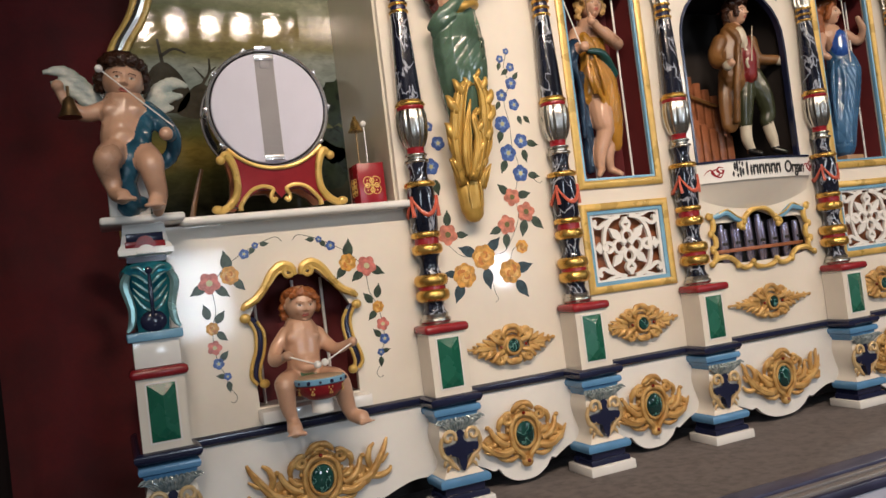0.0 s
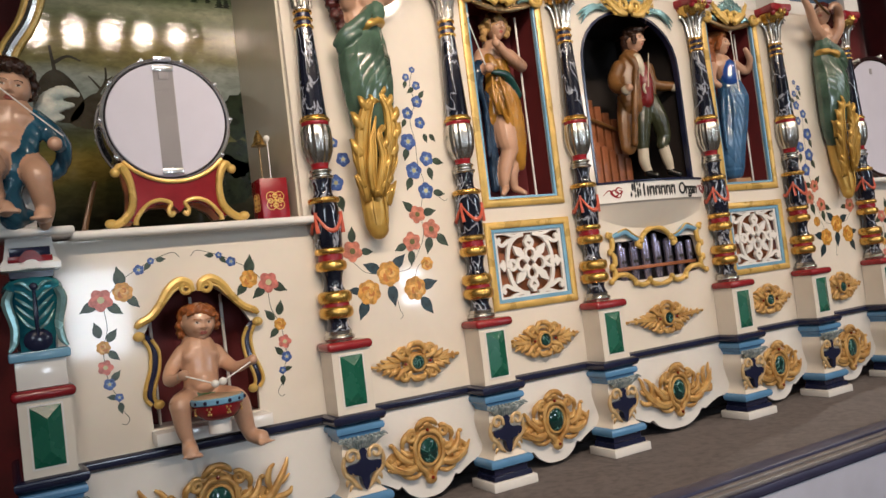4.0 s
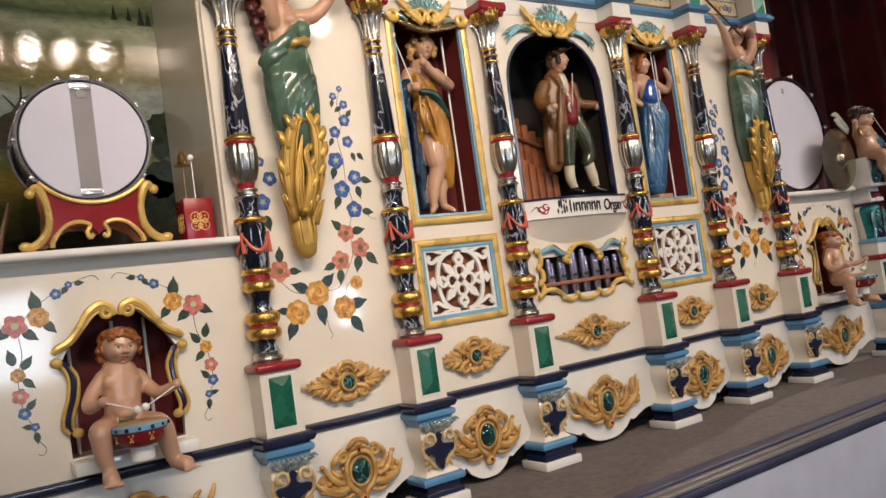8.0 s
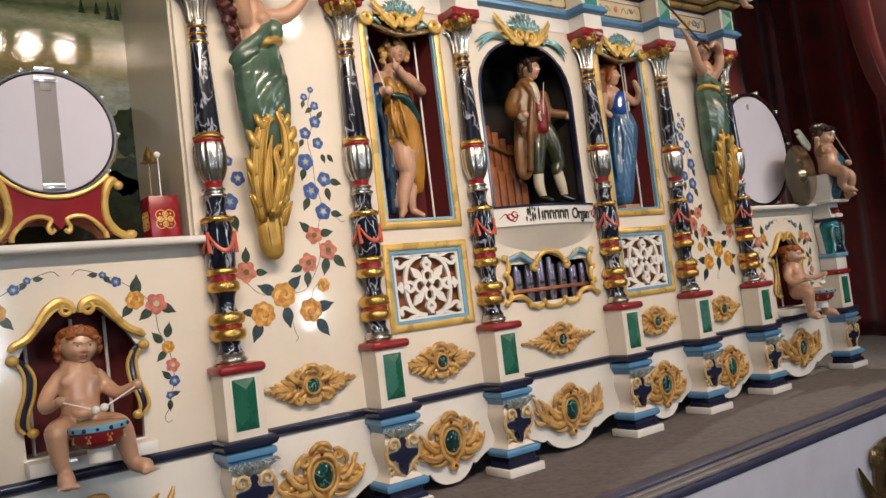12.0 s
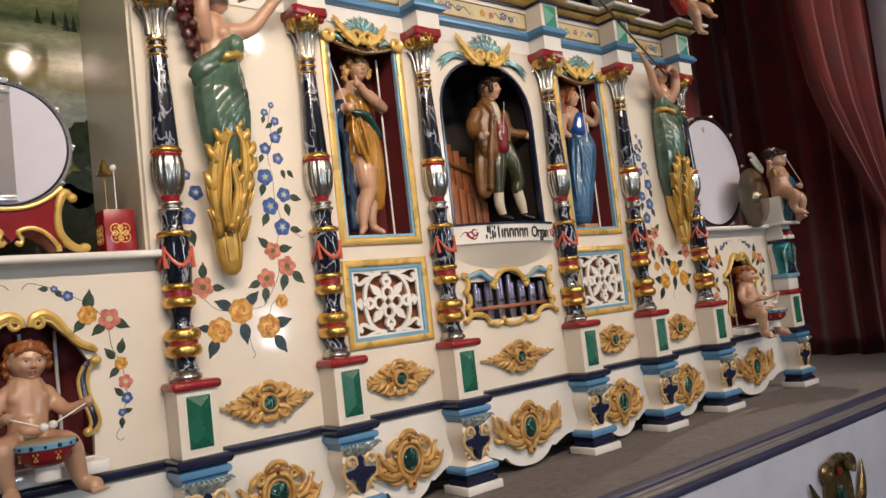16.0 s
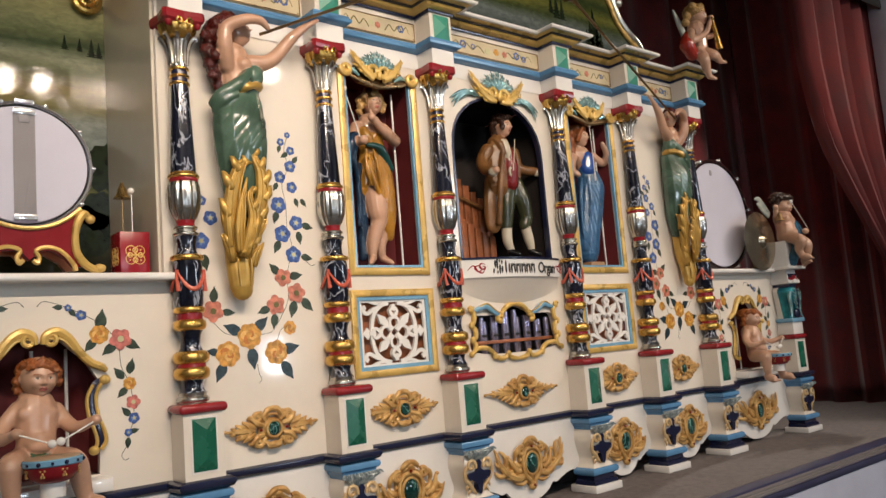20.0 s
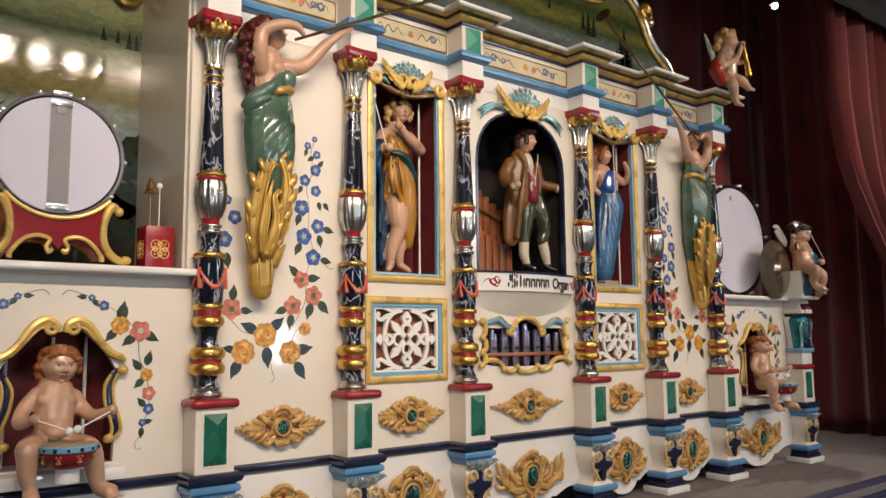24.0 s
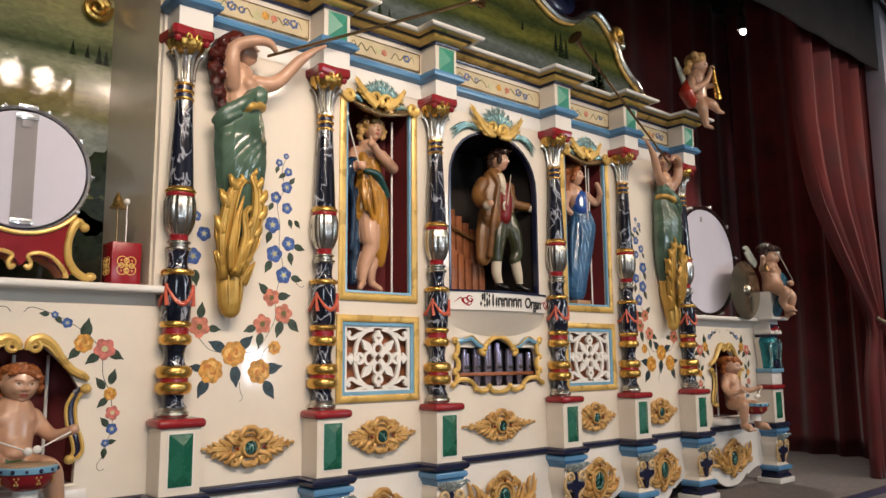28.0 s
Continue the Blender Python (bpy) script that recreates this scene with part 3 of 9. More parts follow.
def column():
    q = thing("column", (0, 0, 0), "turned blue-black marbled column with gold rings and a silver bulb, on a pedestal", "column", "columns of the organ front")
    L = lambda name, prof, mat, label="", **kw: part(name, lathe(bmesh.new(), prof, cy=CY, **kw), mat, q, label)
    L("base", [(0.050, 0.551)] + torus_profile(0.057, 0.553, 0.572) + [(0.048, 0.574), (0.050, 0.583)], SILVER, "silver base ring")
    L("foot_flare", [(0.047, 0.583), (0.040, 0.592), (0.036, 0.604), (0.040, 0.618), (0.046, 0.622)], MARBLE)
    for z in (0.620, 0.767):
        h = 0.086 if z < 0.7 else 0.072
        r = 0.063 if z < 0.7 else 0.058
        k1, k2 = (0.455, 0.545) if z < 0.7 else (0.46, 0.72)
        L("gold_ring", [(0.045, z)] + torus_profile(r, z, z + h * k1, 0.36), GOLD)
        L("red_groove", [(r - 0.013, z + h * k1 - 0.006), (r - 0.012, z + h * (k1 + k2) / 2), (r - 0.014, z + h * k2 + 0.006)], RED)
        L("gold_ring", torus_profile(r - (0 if z < 0.7 else 0.003), z + h * k2, z + h, 0.36), GOLD)
    L("neck", [(0.044, 0.704), (0.036, 0.718), (0.034, 0.735), (0.038, 0.755), (0.046, 0.769)], MARBLE)
    L("drum", [(0.046, 0.838), (0.050, 0.846), (0.053, 0.90), (0.052, 0.96), (0.048, 0.980)], MARBLE, "marbled drum")
    L("gold_ring", torus_profile(0.059, 0.978, 0.997), GOLD)
    L("throat", [(0.043, 0.996), (0.035, 1.008), (0.034, 1.03), (0.040, 1.056)], MARBLE)
    L("silver_ring", torus_profile(0.0455, 1.054, 1.066) + [(0.034, 1.068), (0.034, 1.074)] + torus_profile(0.040, 1.075, 1.085), SILVER)
    L("red_collar", [(0.034, 1.084), (0.029, 1.092), (0.031, 1.106)], RED)
    L("bulb", [(0.031, 1.103), (0.040, 1.116), (0.050, 1.142), (0.0535, 1.18), (0.052, 1.208), (0.047, 1.222)], SILVER, "fluted silver bulb", ribs=14, depth=0.07, segs=84)
    L("red_rim", [(0.044, 1.222), (0.0465, 1.226), (0.0470, 1.231), (0.046, 1.235)], RED, "thin red rim")
    L("gold_ring", torus_profile(0.0525, 1.233, 1.249) + [(0.046, 1.253)], GOLD)
    L("shaft", [(0.0445, 1.250), (0.0425, 1.30), (0.0375, 1.42), (0.0315, 1.534)], MARBLE, "tall tapered marbled shaft", segs=36)
    for i, z in enumerate((1.532, 1.556, 1.580)):
        L("gold_band", [(0.029, z - 0.001)] + torus_profile(0.0375, z, z + 0.010) + [(0.029, z + 0.011)], GOLD)
    L("neck_band", [(0.0300, 1.540), (0.0300, 1.592)], NAVY)
    # capital: a bell of leaves, gold volutes and a crimson top
    L("bell", [(0.031, 1.590), (0.029, 1.62), (0.032, 1.66), (0.042, 1.69), (0.060, 1.712)], SILVER, "silver bell of the capital", ribs=12, depth=0.10, segs=72)
    for i in range(8):
        a = math.pi / 8 + i * math.pi / 4
        ca, sa = math.cos(a), math.sin(a)
        bm = sweep(bmesh.new(), [(ca * r, CY + sa * r, z) for r, z in [(0.031, 1.60), (0.034, 1.64), (0.046, 1.672), (0.068, 1.690), (0.076, 1.680)]], [0.008, 0.010, 0.010, 0.008, 0.003], 0.5, 6, 3)
        part("leaf", bm, SILVER, q)
    L("gold_dish", [(0.048, 1.680), (0.068, 1.694), (0.080, 1.712), (0.082, 1.724)], GOLD, "gold dish", ribs=16, depth=0.06, segs=64)
    for i in range(4):
        a = math.pi / 4 + i * math.pi / 2
        bm = bmesh.new()
        blob(bm, (math.cos(a) * 0.088, CY + math.sin(a) * 0.088, 1.722), (0.017, 0.017, 0.016), u=10, v=7)
        part("volute", bm, RED, q)
    bm = bmesh.new()
    for s in (-1, 1):
        sp = [(s * (0.020 + r * math.cos(w)), CY - 0.083, 1.722 + r * math.sin(w)) for r, w in [(0.015 - 0.0015 * k, k * 0.9) for k in range(8)]]
        sweep(bm, sp, [0.0045, 0.0035], 1, 5, 3)
    part("scrollwork", bm, GOLD, q)
    k = 0.092
    pts = [(-k, -k * 0.86), (-k * 0.86, -k), (0, -k * 0.90), (k * 0.86, -k), (k, -k * 0.86), (k * 0.9, 0), (k, k * 0.86), (k * 0.86, k), (0, k * 0.9), (-k * 0.86, k), (-k, k * 0.86), (-k * 0.9, 0)]
    bm = bmesh.new()
    rings = [[bm.verts.new((x * f, CY + y * f, z)) for x, y in pts] for f, z in [(0.82, 1.722), (0.97, 1.730), (1.0, 1.742), (0.98, 1.757)]]
    for u, w in zip(rings, rings[1:]):
        for i in range(len(pts)):
            bm.faces.new((u[i], u[(i + 1) % len(pts)], w[(i + 1) % len(pts)], w[i]))
    bm.faces.new(rings[0][::-1]), bm.faces.new(rings[-1])
    part("abacus", bm, RED, q, "crimson abacus", smooth=False)
    # coral swag round the drum
    bm = bmesh.new()
    for i in range(3):
        a0 = -math.pi / 2 - math.pi / 3 + i * 2 * math.pi / 3
        pts = []
        for j in range(9):
            t = j / 8
            a = a0 + t * 2 * math.pi / 3
            pts.append((0.056 * math.cos(a), CY + 0.056 * math.sin(a), 0.945 - 0.055 * math.sin(math.pi * t)))
        sweep(bm, pts, [0.003, 0.0065, 0.008, 0.0065, 0.003], 0.8, 6, 2)
        a = a0
        sweep(bm, [(0.056 * math.cos(a), CY + 0.056 * math.sin(a), 0.95), (0.058 * math.cos(a), CY + 0.058 * math.sin(a), 0.92), (0.058 * math.cos(a + 0.1), CY + 0.058 * math.sin(a + 0.1), 0.885)], [0.007, 0.006, 0.009], 0.6, 6, 3)
    part("swag", bm, CORAL, q, "coral red cloth swag")
    # the turning is slimmer than the pattern above, most of all at the top
    steps = [(0.5, 0.85), (1.05, 0.85), (1.10, 0.94), (1.23, 0.94), (1.25, 0.88), (1.55, 0.84), (1.66, 0.80), (1.70, 0.74), (2.0, 0.72)]
    for ob in [o for o in bpy.data.objects if o.parent == q]:
        for v in ob.data.vertices:
            for (z0, f0), (z1, f1) in zip(steps, steps[1:]):
                if z0 <= v.co.z < z1:
                    f = f0 + (f1 - f0) * (v.co.z - z0) / (z1 - z0)
                    v.co.x, v.co.y = v.co.x * f, CY + (v.co.y - CY) * f
                    break
    return q


first = column()
first.location.x = COLS[1] - 0.005
for c in COLS[2:7]:
    copy_thing(first, Matrix.Translation((c - 0.005, 0, 0)))

# ---------------------------------------------------------------- figure windows, lattices, centre niche
def niche_box(parent, x0, x1, z0, z1, depth, side_mat, back_mat, name="niche"):
    y0, y1 = WALL + 0.022, WALL + depth
    for n, d, m in [("niche_back", (x0 - 0.01, x1 + 0.01, y1, y1 + 0.01, z0 - 0.01, z1 + 0.01), back_mat), ("niche_side", (x0 - 0.012, x0 - 0.002, y0, y1, z0, z1), side_mat), ("niche_side", (x1 + 0.002, x1 + 0.012, y0, y1, z0, z1), side_mat), ("niche_floor", (x0, x1, y0, y1, z0 - 0.012, z0 - 0.002), side_mat), ("niche_top", (x0, x1, y0, y1, z1 + 0.002, z1 + 0.012), side_mat)]:
        part(n, box(bmesh.new(), *d), m, parent)


def spiral(cx, cz, r0, r1, a0, turns, y, n=16):
    return [(cx + (r0 + (r1 - r0) * i / n) * math.cos(a0 + turns * 2 * math.pi * i / n), y, cz + (r0 + (r1 - r0) * i / n) * math.sin(a0 + turns * 2 * math.pi * i / n)) for i in range(n + 1)]


def frond(bm, x, y, z, dx, dz, length, w, curl=0.0, lobes=4):
    """A carved feather leaf: a bent spine with pointed lobes on both sides."""
    n = math.hypot(dx, dz)
    dx, dz = dx / n, dz / n
    px, pz = -dz, dx
    P = lambda u, o: (x + dx * length * u + px * (curl * length * u * u + o), y - 0.010 - 0.010 * math.sin(math.pi * min(1, u)), z + dz * length * u + pz * (curl * length * u * u + o))
    sweep(bm, [P(u, 0) for u in (0, 0.3, 0.6, 0.85, 1.0)], [w * 0.7, w * 0.75, w * 0.6, w * 0.4, w * 0.12], 0.8, 6, 3)
    for k in range(lobes):
        u = 0.08 + 0.8 * k / lobes
        r = w * (1.7 - 0.8 * k / lobes)
        for s in (-1, 1):
            sweep(bm, [P(u, 0), P(u + 0.10, s * r * 0.75), P(u + 0.26, s * r * 1.15)], [w * 0.5, w * 0.55, w * 0.12], 0.8, 6, 3)


def crest(parent, c, z, w, colour=YELLOW, leaf=AQUA):
    """A carved crest: an upright acanthus leaf between two gilded scrolls with feathered ends."""
    y = WALL - 0.006
    for k in range(-3, 4):
        bm = bmesh.new()
        a = k * 0.40
        frond(bm, c + 0.012 * k, y - 0.006, z - 0.012, math.sin(a), math.cos(a), w * (0.25 - 0.02 * abs(k)), 0.0085, 0.12 * (k > 0) - 0.12 * (k < 0), 3)
        part("aqua_leaf_lobe", bm, leaf, parent, "aqua silver acanthus lobe")
    for s in (-1, 1):
        X = lambda u: c + s * u * w
        bm = bmesh.new()
        sweep(bm, spiral(X(0.085), z - 0.030, 0.030, 0.006, -1.6, 1.4 * s, y - 0.018), [0.011, 0.009, 0.006], 0.9, 7, 2)
        h = w / 0.36
        stem = [(0.04, -0.062), (0.15, -0.062), (0.26, -0.036), (0.36, 0.004), (0.45, 0.040)]
        sweep(bm, [(X(u), y - 0.014 - 0.006 * math.sin(u * 6), z + v * h) for u, v in stem], [0.010, 0.0135, 0.0125, 0.009, 0.003], 0.8, 8, 4)
        for u, v, r in ((0.13, -0.052, 0.010), (0.19, -0.044, 0.0105), (0.25, -0.030, 0.010), (0.31, -0.010, 0.009), (0.36, 0.010, 0.008)):
            sweep(bm, [(X(u), y - 0.016, z + v * h), (X(u + 0.035), y - 0.022, z + (v + 0.020) * h), (X(u + 0.075), y - 0.012, z + (v + 0.046) * h)], [r * 0.8, r, r * 0.2], 0.75, 7, 3)
        for u, v, r in ((0.16, -0.064, 0.007), (0.24, -0.046, 0.007), (0.32, -0.020, 0.006)):
            sweep(bm, [(X(u), y - 0.014, z + v * h), (X(u + 0.05), y - 0.018, z + (v - 0.004) * h), (X(u + 0.095), y - 0.008, z + (v + 0.016) * h)], [r * 0.8, r, r * 0.2], 0.75, 6, 3)
        part("gilded_scroll", bm, colour, parent, "gilded carved scroll")
        part("aqua_tail", sweep(bmesh.new(), [(X(0.30), y - 0.006, z - 0.05), (X(0.40), y - 0.010, z - 0.036), (X(0.50), y - 0.006, z - 0.040)], [0.005, 0.010, 0.003], 0.6, 6, 4), leaf, parent, "aqua leaf tail")
    part("boss", blob(bmesh.new(), (c, y - 0.022, z - 0.045), (0.013, 0.012, 0.018)), colour, parent)


def figure_window(c):
    w = thing("figure_window", (0, 0, 0), "gilded window frame with blue lining and carved crest over a maroon niche", "niche frame", "figure windows")
    bm = frame_bar(bmesh.new(), [(c - 0.168, 1.712), (c - 0.168, 0.947), (c + 0.168, 0.947), (c + 0.168, 1.70)], 0.0135, False, WALL)
    part("gilded_frame", bm, YELLOW, w)
    bm = frame_bar(bmesh.new(), [(c - 0.148, 1.70), (c - 0.148, 0.967), (c + 0.148, 0.967), (c + 0.148, 1.70)], 0.006, False, WALL, [(0.0045, 0.004), (-0.0035, 0.003), (-0.0035, -0.010)])
    part("blue_lining", bm, SKY, w)
    niche_box(w, c - 0.152, c + 0.152, 0.963, 1.70, 0.17, MAROON, MAROON)
    for dx in (-0.132, 0.012, 0.105):
        part("white_rod", lathe(bmesh.new(), [(0.004, 0.966), (0.004, 1.66)], 8, c + dx, WALL + (0.06 if dx > 0.1 else 0.155)), WHITE, w)
    for s in (-1, 1):
        bm = sweep(bmesh.new(), spiral(c + s * 0.152, 1.703, 0.024, 0.006, 0.2 if s > 0 else 2.9, 1.4 * -s, WALL - 0.018), [0.012, 0.010, 0.006], 1.0, 8, 2)
        part("volute", bm, YELLOW, w)
    # bronze rail and board shaped to give the dark shading under the crest
    bm = sweep(bmesh.new(), [(c - 0.15, WALL - 0.01, 1.69), (c - 0.09, WALL - 0.012, 1.672), (c, WALL - 0.012, 1.656), (c + 0.09, WALL - 0.012, 1.672), (c + 0.15, WALL - 0.01, 1.69)], [0.006, 0.010, 0.008, 0.010, 0.006], 0.6, 7, 5)
    part("curved_head", bm, BRONZE, w, "dark bronze rail standing in for the shade under the crest")
    bm = plate(bmesh.new(), [(c - 0.14, 1.70), (c - 0.09, 1.665), (c, 1.65), (c + 0.09, 1.665), (c + 0.14, 1.70), (c + 0.09, 1.74), (c - 0.09, 1.74)], [], WALL - 0.006, WALL + 0.01)
    part("head_board", bm, BRONZE, w, smooth=False)
    crest(w, c - 0.008, 1.738, 0.27)
    part("hanging_bell", lathe(bmesh.new(), [(0.028, 1.628), (0.024, 1.634), (0.016, 1.65), (0.012, 1.668), (0.005, 1.674)], 18, c + 0.0, WALL + 0.06), BRONZE, w, "small bronze bell")
    return w


def band(bm, pts, widths, y0, y1, n=5):
    """A flat fretsawn strip along a smooth line."""
    line = curve_points([(x, 0, z) for x, z in pts], n)
    ws = spread(list(widths), len(line))
    rings = []
    for i, p in enumerate(line):
        t = (line[min(i + 1, len(line) - 1)] - line[max(i - 1, 0)]).normalized()
        o = Vector((-t.z, 0, t.x)) * ws[i]
        rings.append([bm.verts.new((q.x, y, q.z)) for q, y in ((p + o, y0), (p - o, y0), (p - o, y1), (p + o, y1))])
    for a, b in zip(rings, rings[1:]):
        for j in range(4):
            bm.faces.new((a[j], a[(j + 1) % 4], b[(j + 1) % 4], b[j]))
    bm.faces.new(rings[0][::-1]), bm.faces.new(rings[-1])


def lattice(c):
    w = thing("lattice_panel", (0, 0, 0), "white pierced fretwork panel in a gilded frame with blue lining", "fretwork panel", "fretwork panels")
    part("gilded_frame", frame_bar(bmesh.new(), rect(c - 0.176, c + 0.176, 0.578, 0.868), 0.0125, True, WALL), YELLOW, w)
    part("blue_lining", frame_bar(bmesh.new(), rect(c - 0.158, c + 0.158, 0.596, 0.850), 0.006, True, WALL, [(0.0085, 0.004), (-0.008, 0.002), (-0.008, -0.02)]), SKY, w)
    part("backing", box(bmesh.new(), c - 0.152, c + 0.152, WALL + 0.035, WALL + 0.04, 0.598, 0.848), PINE, w, "red brown backing board")
    zc, hx, hz = 0.7225, 0.150, 0.1215
    y0, y1 = WALL + 0.004, WALL + 0.014
    bm = plate(bmesh.new(), rect(c - hx, c + hx, zc - hz, zc + hz), [rect(c - hx + 0.012, c + hx - 0.012, zc - hz + 0.010, zc + hz - 0.010)], y0, y1)
    part("fretwork_border", bm, WHITE, w, smooth=False)
    bm = bmesh.new()
    depth = [0.0]

    def cut(pts, widths):
        depth[0] += 0.00012
        band(bm, [(c + x, zc + z) for x, z in pts], widths, y0 - depth[0], y1, 4)

    for sx in (-1, 1):
        # the two bowed sides, each ending in corner scrolls
        cut([(sx * x, z) for x, z in [(0.020, 0.108), (0.058, 0.098), (0.088, 0.064), (0.100, 0.0), (0.088, -0.064), (0.058, -0.098), (0.020, -0.108)]], [0.007, 0.0085, 0.0075, 0.007, 0.0075, 0.0085, 0.007])
        cut([(sx * x, z) for x, z in [(0.092, 0.0), (0.108, 0.0), (0.119, 0.0), (0.139, 0.0)]], [0.006, 0.007, 0.022, 0.002])
        for sz in (-1, 1):
            cut([(sx * x, sz * z) for x, z in [(0.050, 0.097), (0.085, 0.088), (0.112, 0.073), (0.128, 0.077), (0.131, 0.090), (0.122, 0.097)]], [0.004, 0.007, 0.007, 0.007, 0.009, 0.007])
            cut([(sx * x, sz * z) for x, z in [(0.040, 0.104), (0.075, 0.106), (0.105, 0.113)]], [0.004, 0.005, 0.002])
            # diagonal leaf
            cut([(sx * x, sz * z) for x, z in [(0.008, 0.008), (0.030, 0.028), (0.050, 0.046), (0.072, 0.068)]], [0.012, 0.010, 0.0165, 0.002])
            cut([(sx * x, sz * z) for x, z in [(0.060, 0.036), (0.046, 0.036), (0.034, 0.032)]], [0.002, 0.007, 0.009])
    for i in range(4):
        ca, sa = (1, 0, -1, 0)[i], (0, 1, 0, -1)[i]
        k = 1.06 if i % 2 == 0 else 0.98
        T = lambda u, v: ((u * ca - v * sa) * k, (u * sa + v * ca) * k)
        for s in (-1, 1):
            cut([T(0.010, s * 0.012), T(0.028, s * 0.020), T(0.046, s * 0.019), T(0.056, s * 0.008), T(0.058, 0)], [0.008, 0.0055, 0.005, 0.006, 0.007])
            cut([T(0.058, 0), T(0.068, s * 0.010), T(0.080, s * 0.016), T(0.090, s * 0.010)], [0.007, 0.007, 0.006, 0.006])
        cut([T(0.056, 0), T(0.066, 0)], [0.012, 0.010])
        cut([T(0.080, 0), T(0.090, 0), T(0.098, 0), T(0.106, 0)], [0.005, 0.013, 0.009, 0.006])
    part("fretwork", bm, WHITE, w, smooth=False)
    return w


for c in (MID[2], MID[4]):
    figure_window(c)
    lattice(c)

centre = thing("centre_niche", (0, 0, 0), "dark round-headed niche with a carved aqua and gold crest", "niche")
niche_box(centre, -0.275, 0.275, 0.985, 1.70, 0.36, BLACK, BLACK)
bm = frame_bar(bmesh.new(), ARCH[1:] + [ARCH[0]], 0.006, False, WALL, [(0.004, 0.0), (0.004, 0.004), (-0.006, 0.004), (-0.006, -0.02)])
part("arch_edge", bm, NAVY, centre)
crest(centre, 0.005, 1.742, 0.36)
for s in (-1, 1):
    bm = bmesh.new()
    for k in range(3):
        sweep(bm, [(s * 0.12, WALL - 0.010, 1.698 - 0.004 * k), (s * 0.17, WALL - 0.016, 1.694 + 0.006 * k), (s * (0.215 + 0.004 * k), WALL - 0.014, 1.668 + 0.010 * k), (s * (0.245 + 0.008 * k), WALL - 0.008, 1.628 + 0.018 * k)], [0.006, 0.008, 0.007, 0.002], 0.7, 6, 4)
    part("aqua_leaf", bm, AQUA, centre, "aqua silver leaf along the arch")

sign = thing("sign_board", (0, 0, 0), "curved white board lettered in black with a red flourish", "sign")
BOW = lambda x: WALL - 0.022 - 0.055 * (1 - (x / 0.285) ** 2)
bm = bmesh.new()
cols = []
for i in range(25):
    x = -0.285 + 0.57 * i / 24
    cols.append([bm.verts.new((x, BOW(x) + dy, z)) for dy, z in [(0, 0.915), (0, 0.988), (0.012, 0.988), (0.012, 0.915)]])
for u, w in zip(cols, cols[1:]):
    for j in range(4):
        bm.faces.new((u[j], u[(j + 1) % 4], w[(j + 1) % 4], w[j]))
bm.faces.new(cols[0]), bm.faces.new(cols[-1][::-1])
part("board", bm, WHITE, sign, smooth=False)
bm = bmesh.new()
cols = []
for i in range(25):
    x = -0.285 + 0.57 * i / 24
    cols.append([bm.verts.new((x, y, z)) for y, z in [(WALL - 0.002, 0.989), (BOW(x) - 0.006, 0.989), (BOW(x) - 0.006, 0.996), (WALL + 0.1, 0.996)]])
for u, w in zip(cols, cols[1:]):
    for j in range(3):
        bm.faces.new((u[j], u[j + 1], w[j + 1], w[j]))
part("shelf_edge", bm, NAVY, sign)
bm = bmesh.new()
cols = []
for i in range(25):
    x = -0.285 + 0.57 * i / 24
    k = 1 - abs(x / 0.285) ** 2.2
    cols.append([bm.verts.new((x, y, z)) for y, z in [(BOW(x) + 0.004, 0.915), (BOW(x) + 0.012, 0.905), (WALL - 0.03 * k, 0.88 - 0.03 * k), (WALL - 0.001, 0.865 - 0.055 * k)]])
for u, w in zip(cols, cols[1:]):
    for j in range(3):
        bm.faces.new((u[j], u[j + 1], w[j + 1], w[j]))
part("curved_apron", bm, CREAM, sign, "cream curved bracket below the board")
INK = paint("black_sign_ink", (0.01, 0.01, 0.01), 0.5, bump=0)
text = bpy.data.curves.new("lettering", "FONT")
text.body, text.size, text.align_x, text.extrude, text.offset, text.space_character = "Organ", 0.064, "LEFT", 0.0006, 0.0016, 0.92
tmp = new("lettering_line", text)
dg = bpy.context.evaluated_depsgraph_get()
me = bpy.data.meshes.new_from_object(tmp.evaluated_get(dg))
bpy.data.objects.remove(tmp)
bm = bmesh.new()
bm.from_mesh(me)
for v in bm.verts:
    x = v.co.x * 0.88 + 0.098 + 0.08 * v.co.y
    v.co = Vector((x, BOW(x) - 0.0016 - v.co.z, 0.931 + v.co.y))
part("lettering", bm, INK, sign, "black lettering", smooth=False)


def stroke(x, z0, z1, w, slant=0.006):
    """A broad pen stroke of the maker's mark, its ends cut slanting."""
    pts = [(x - w, z0 + slant), (x, z0 - 0.004), (x + w, z0 + slant), (x + w, z1), (x, z1 + 0.005), (x - w, z1 - slant)]
    bm = bmesh.new()
    rows = [[bm.verts.new((px, BOW(px) - d, pz)) for px, pz in pts] for d in (0.0004, 0.0018)]
    bm.faces.new(rows[0]), bm.faces.new(rows[1])
    for i in range(6):
        bm.faces.new((rows[0][i], rows[0][(i + 1) % 6], rows[1][(i + 1) % 6], rows[1][i]))
    return part("mark_stroke", bm, INK, sign, smooth=False)


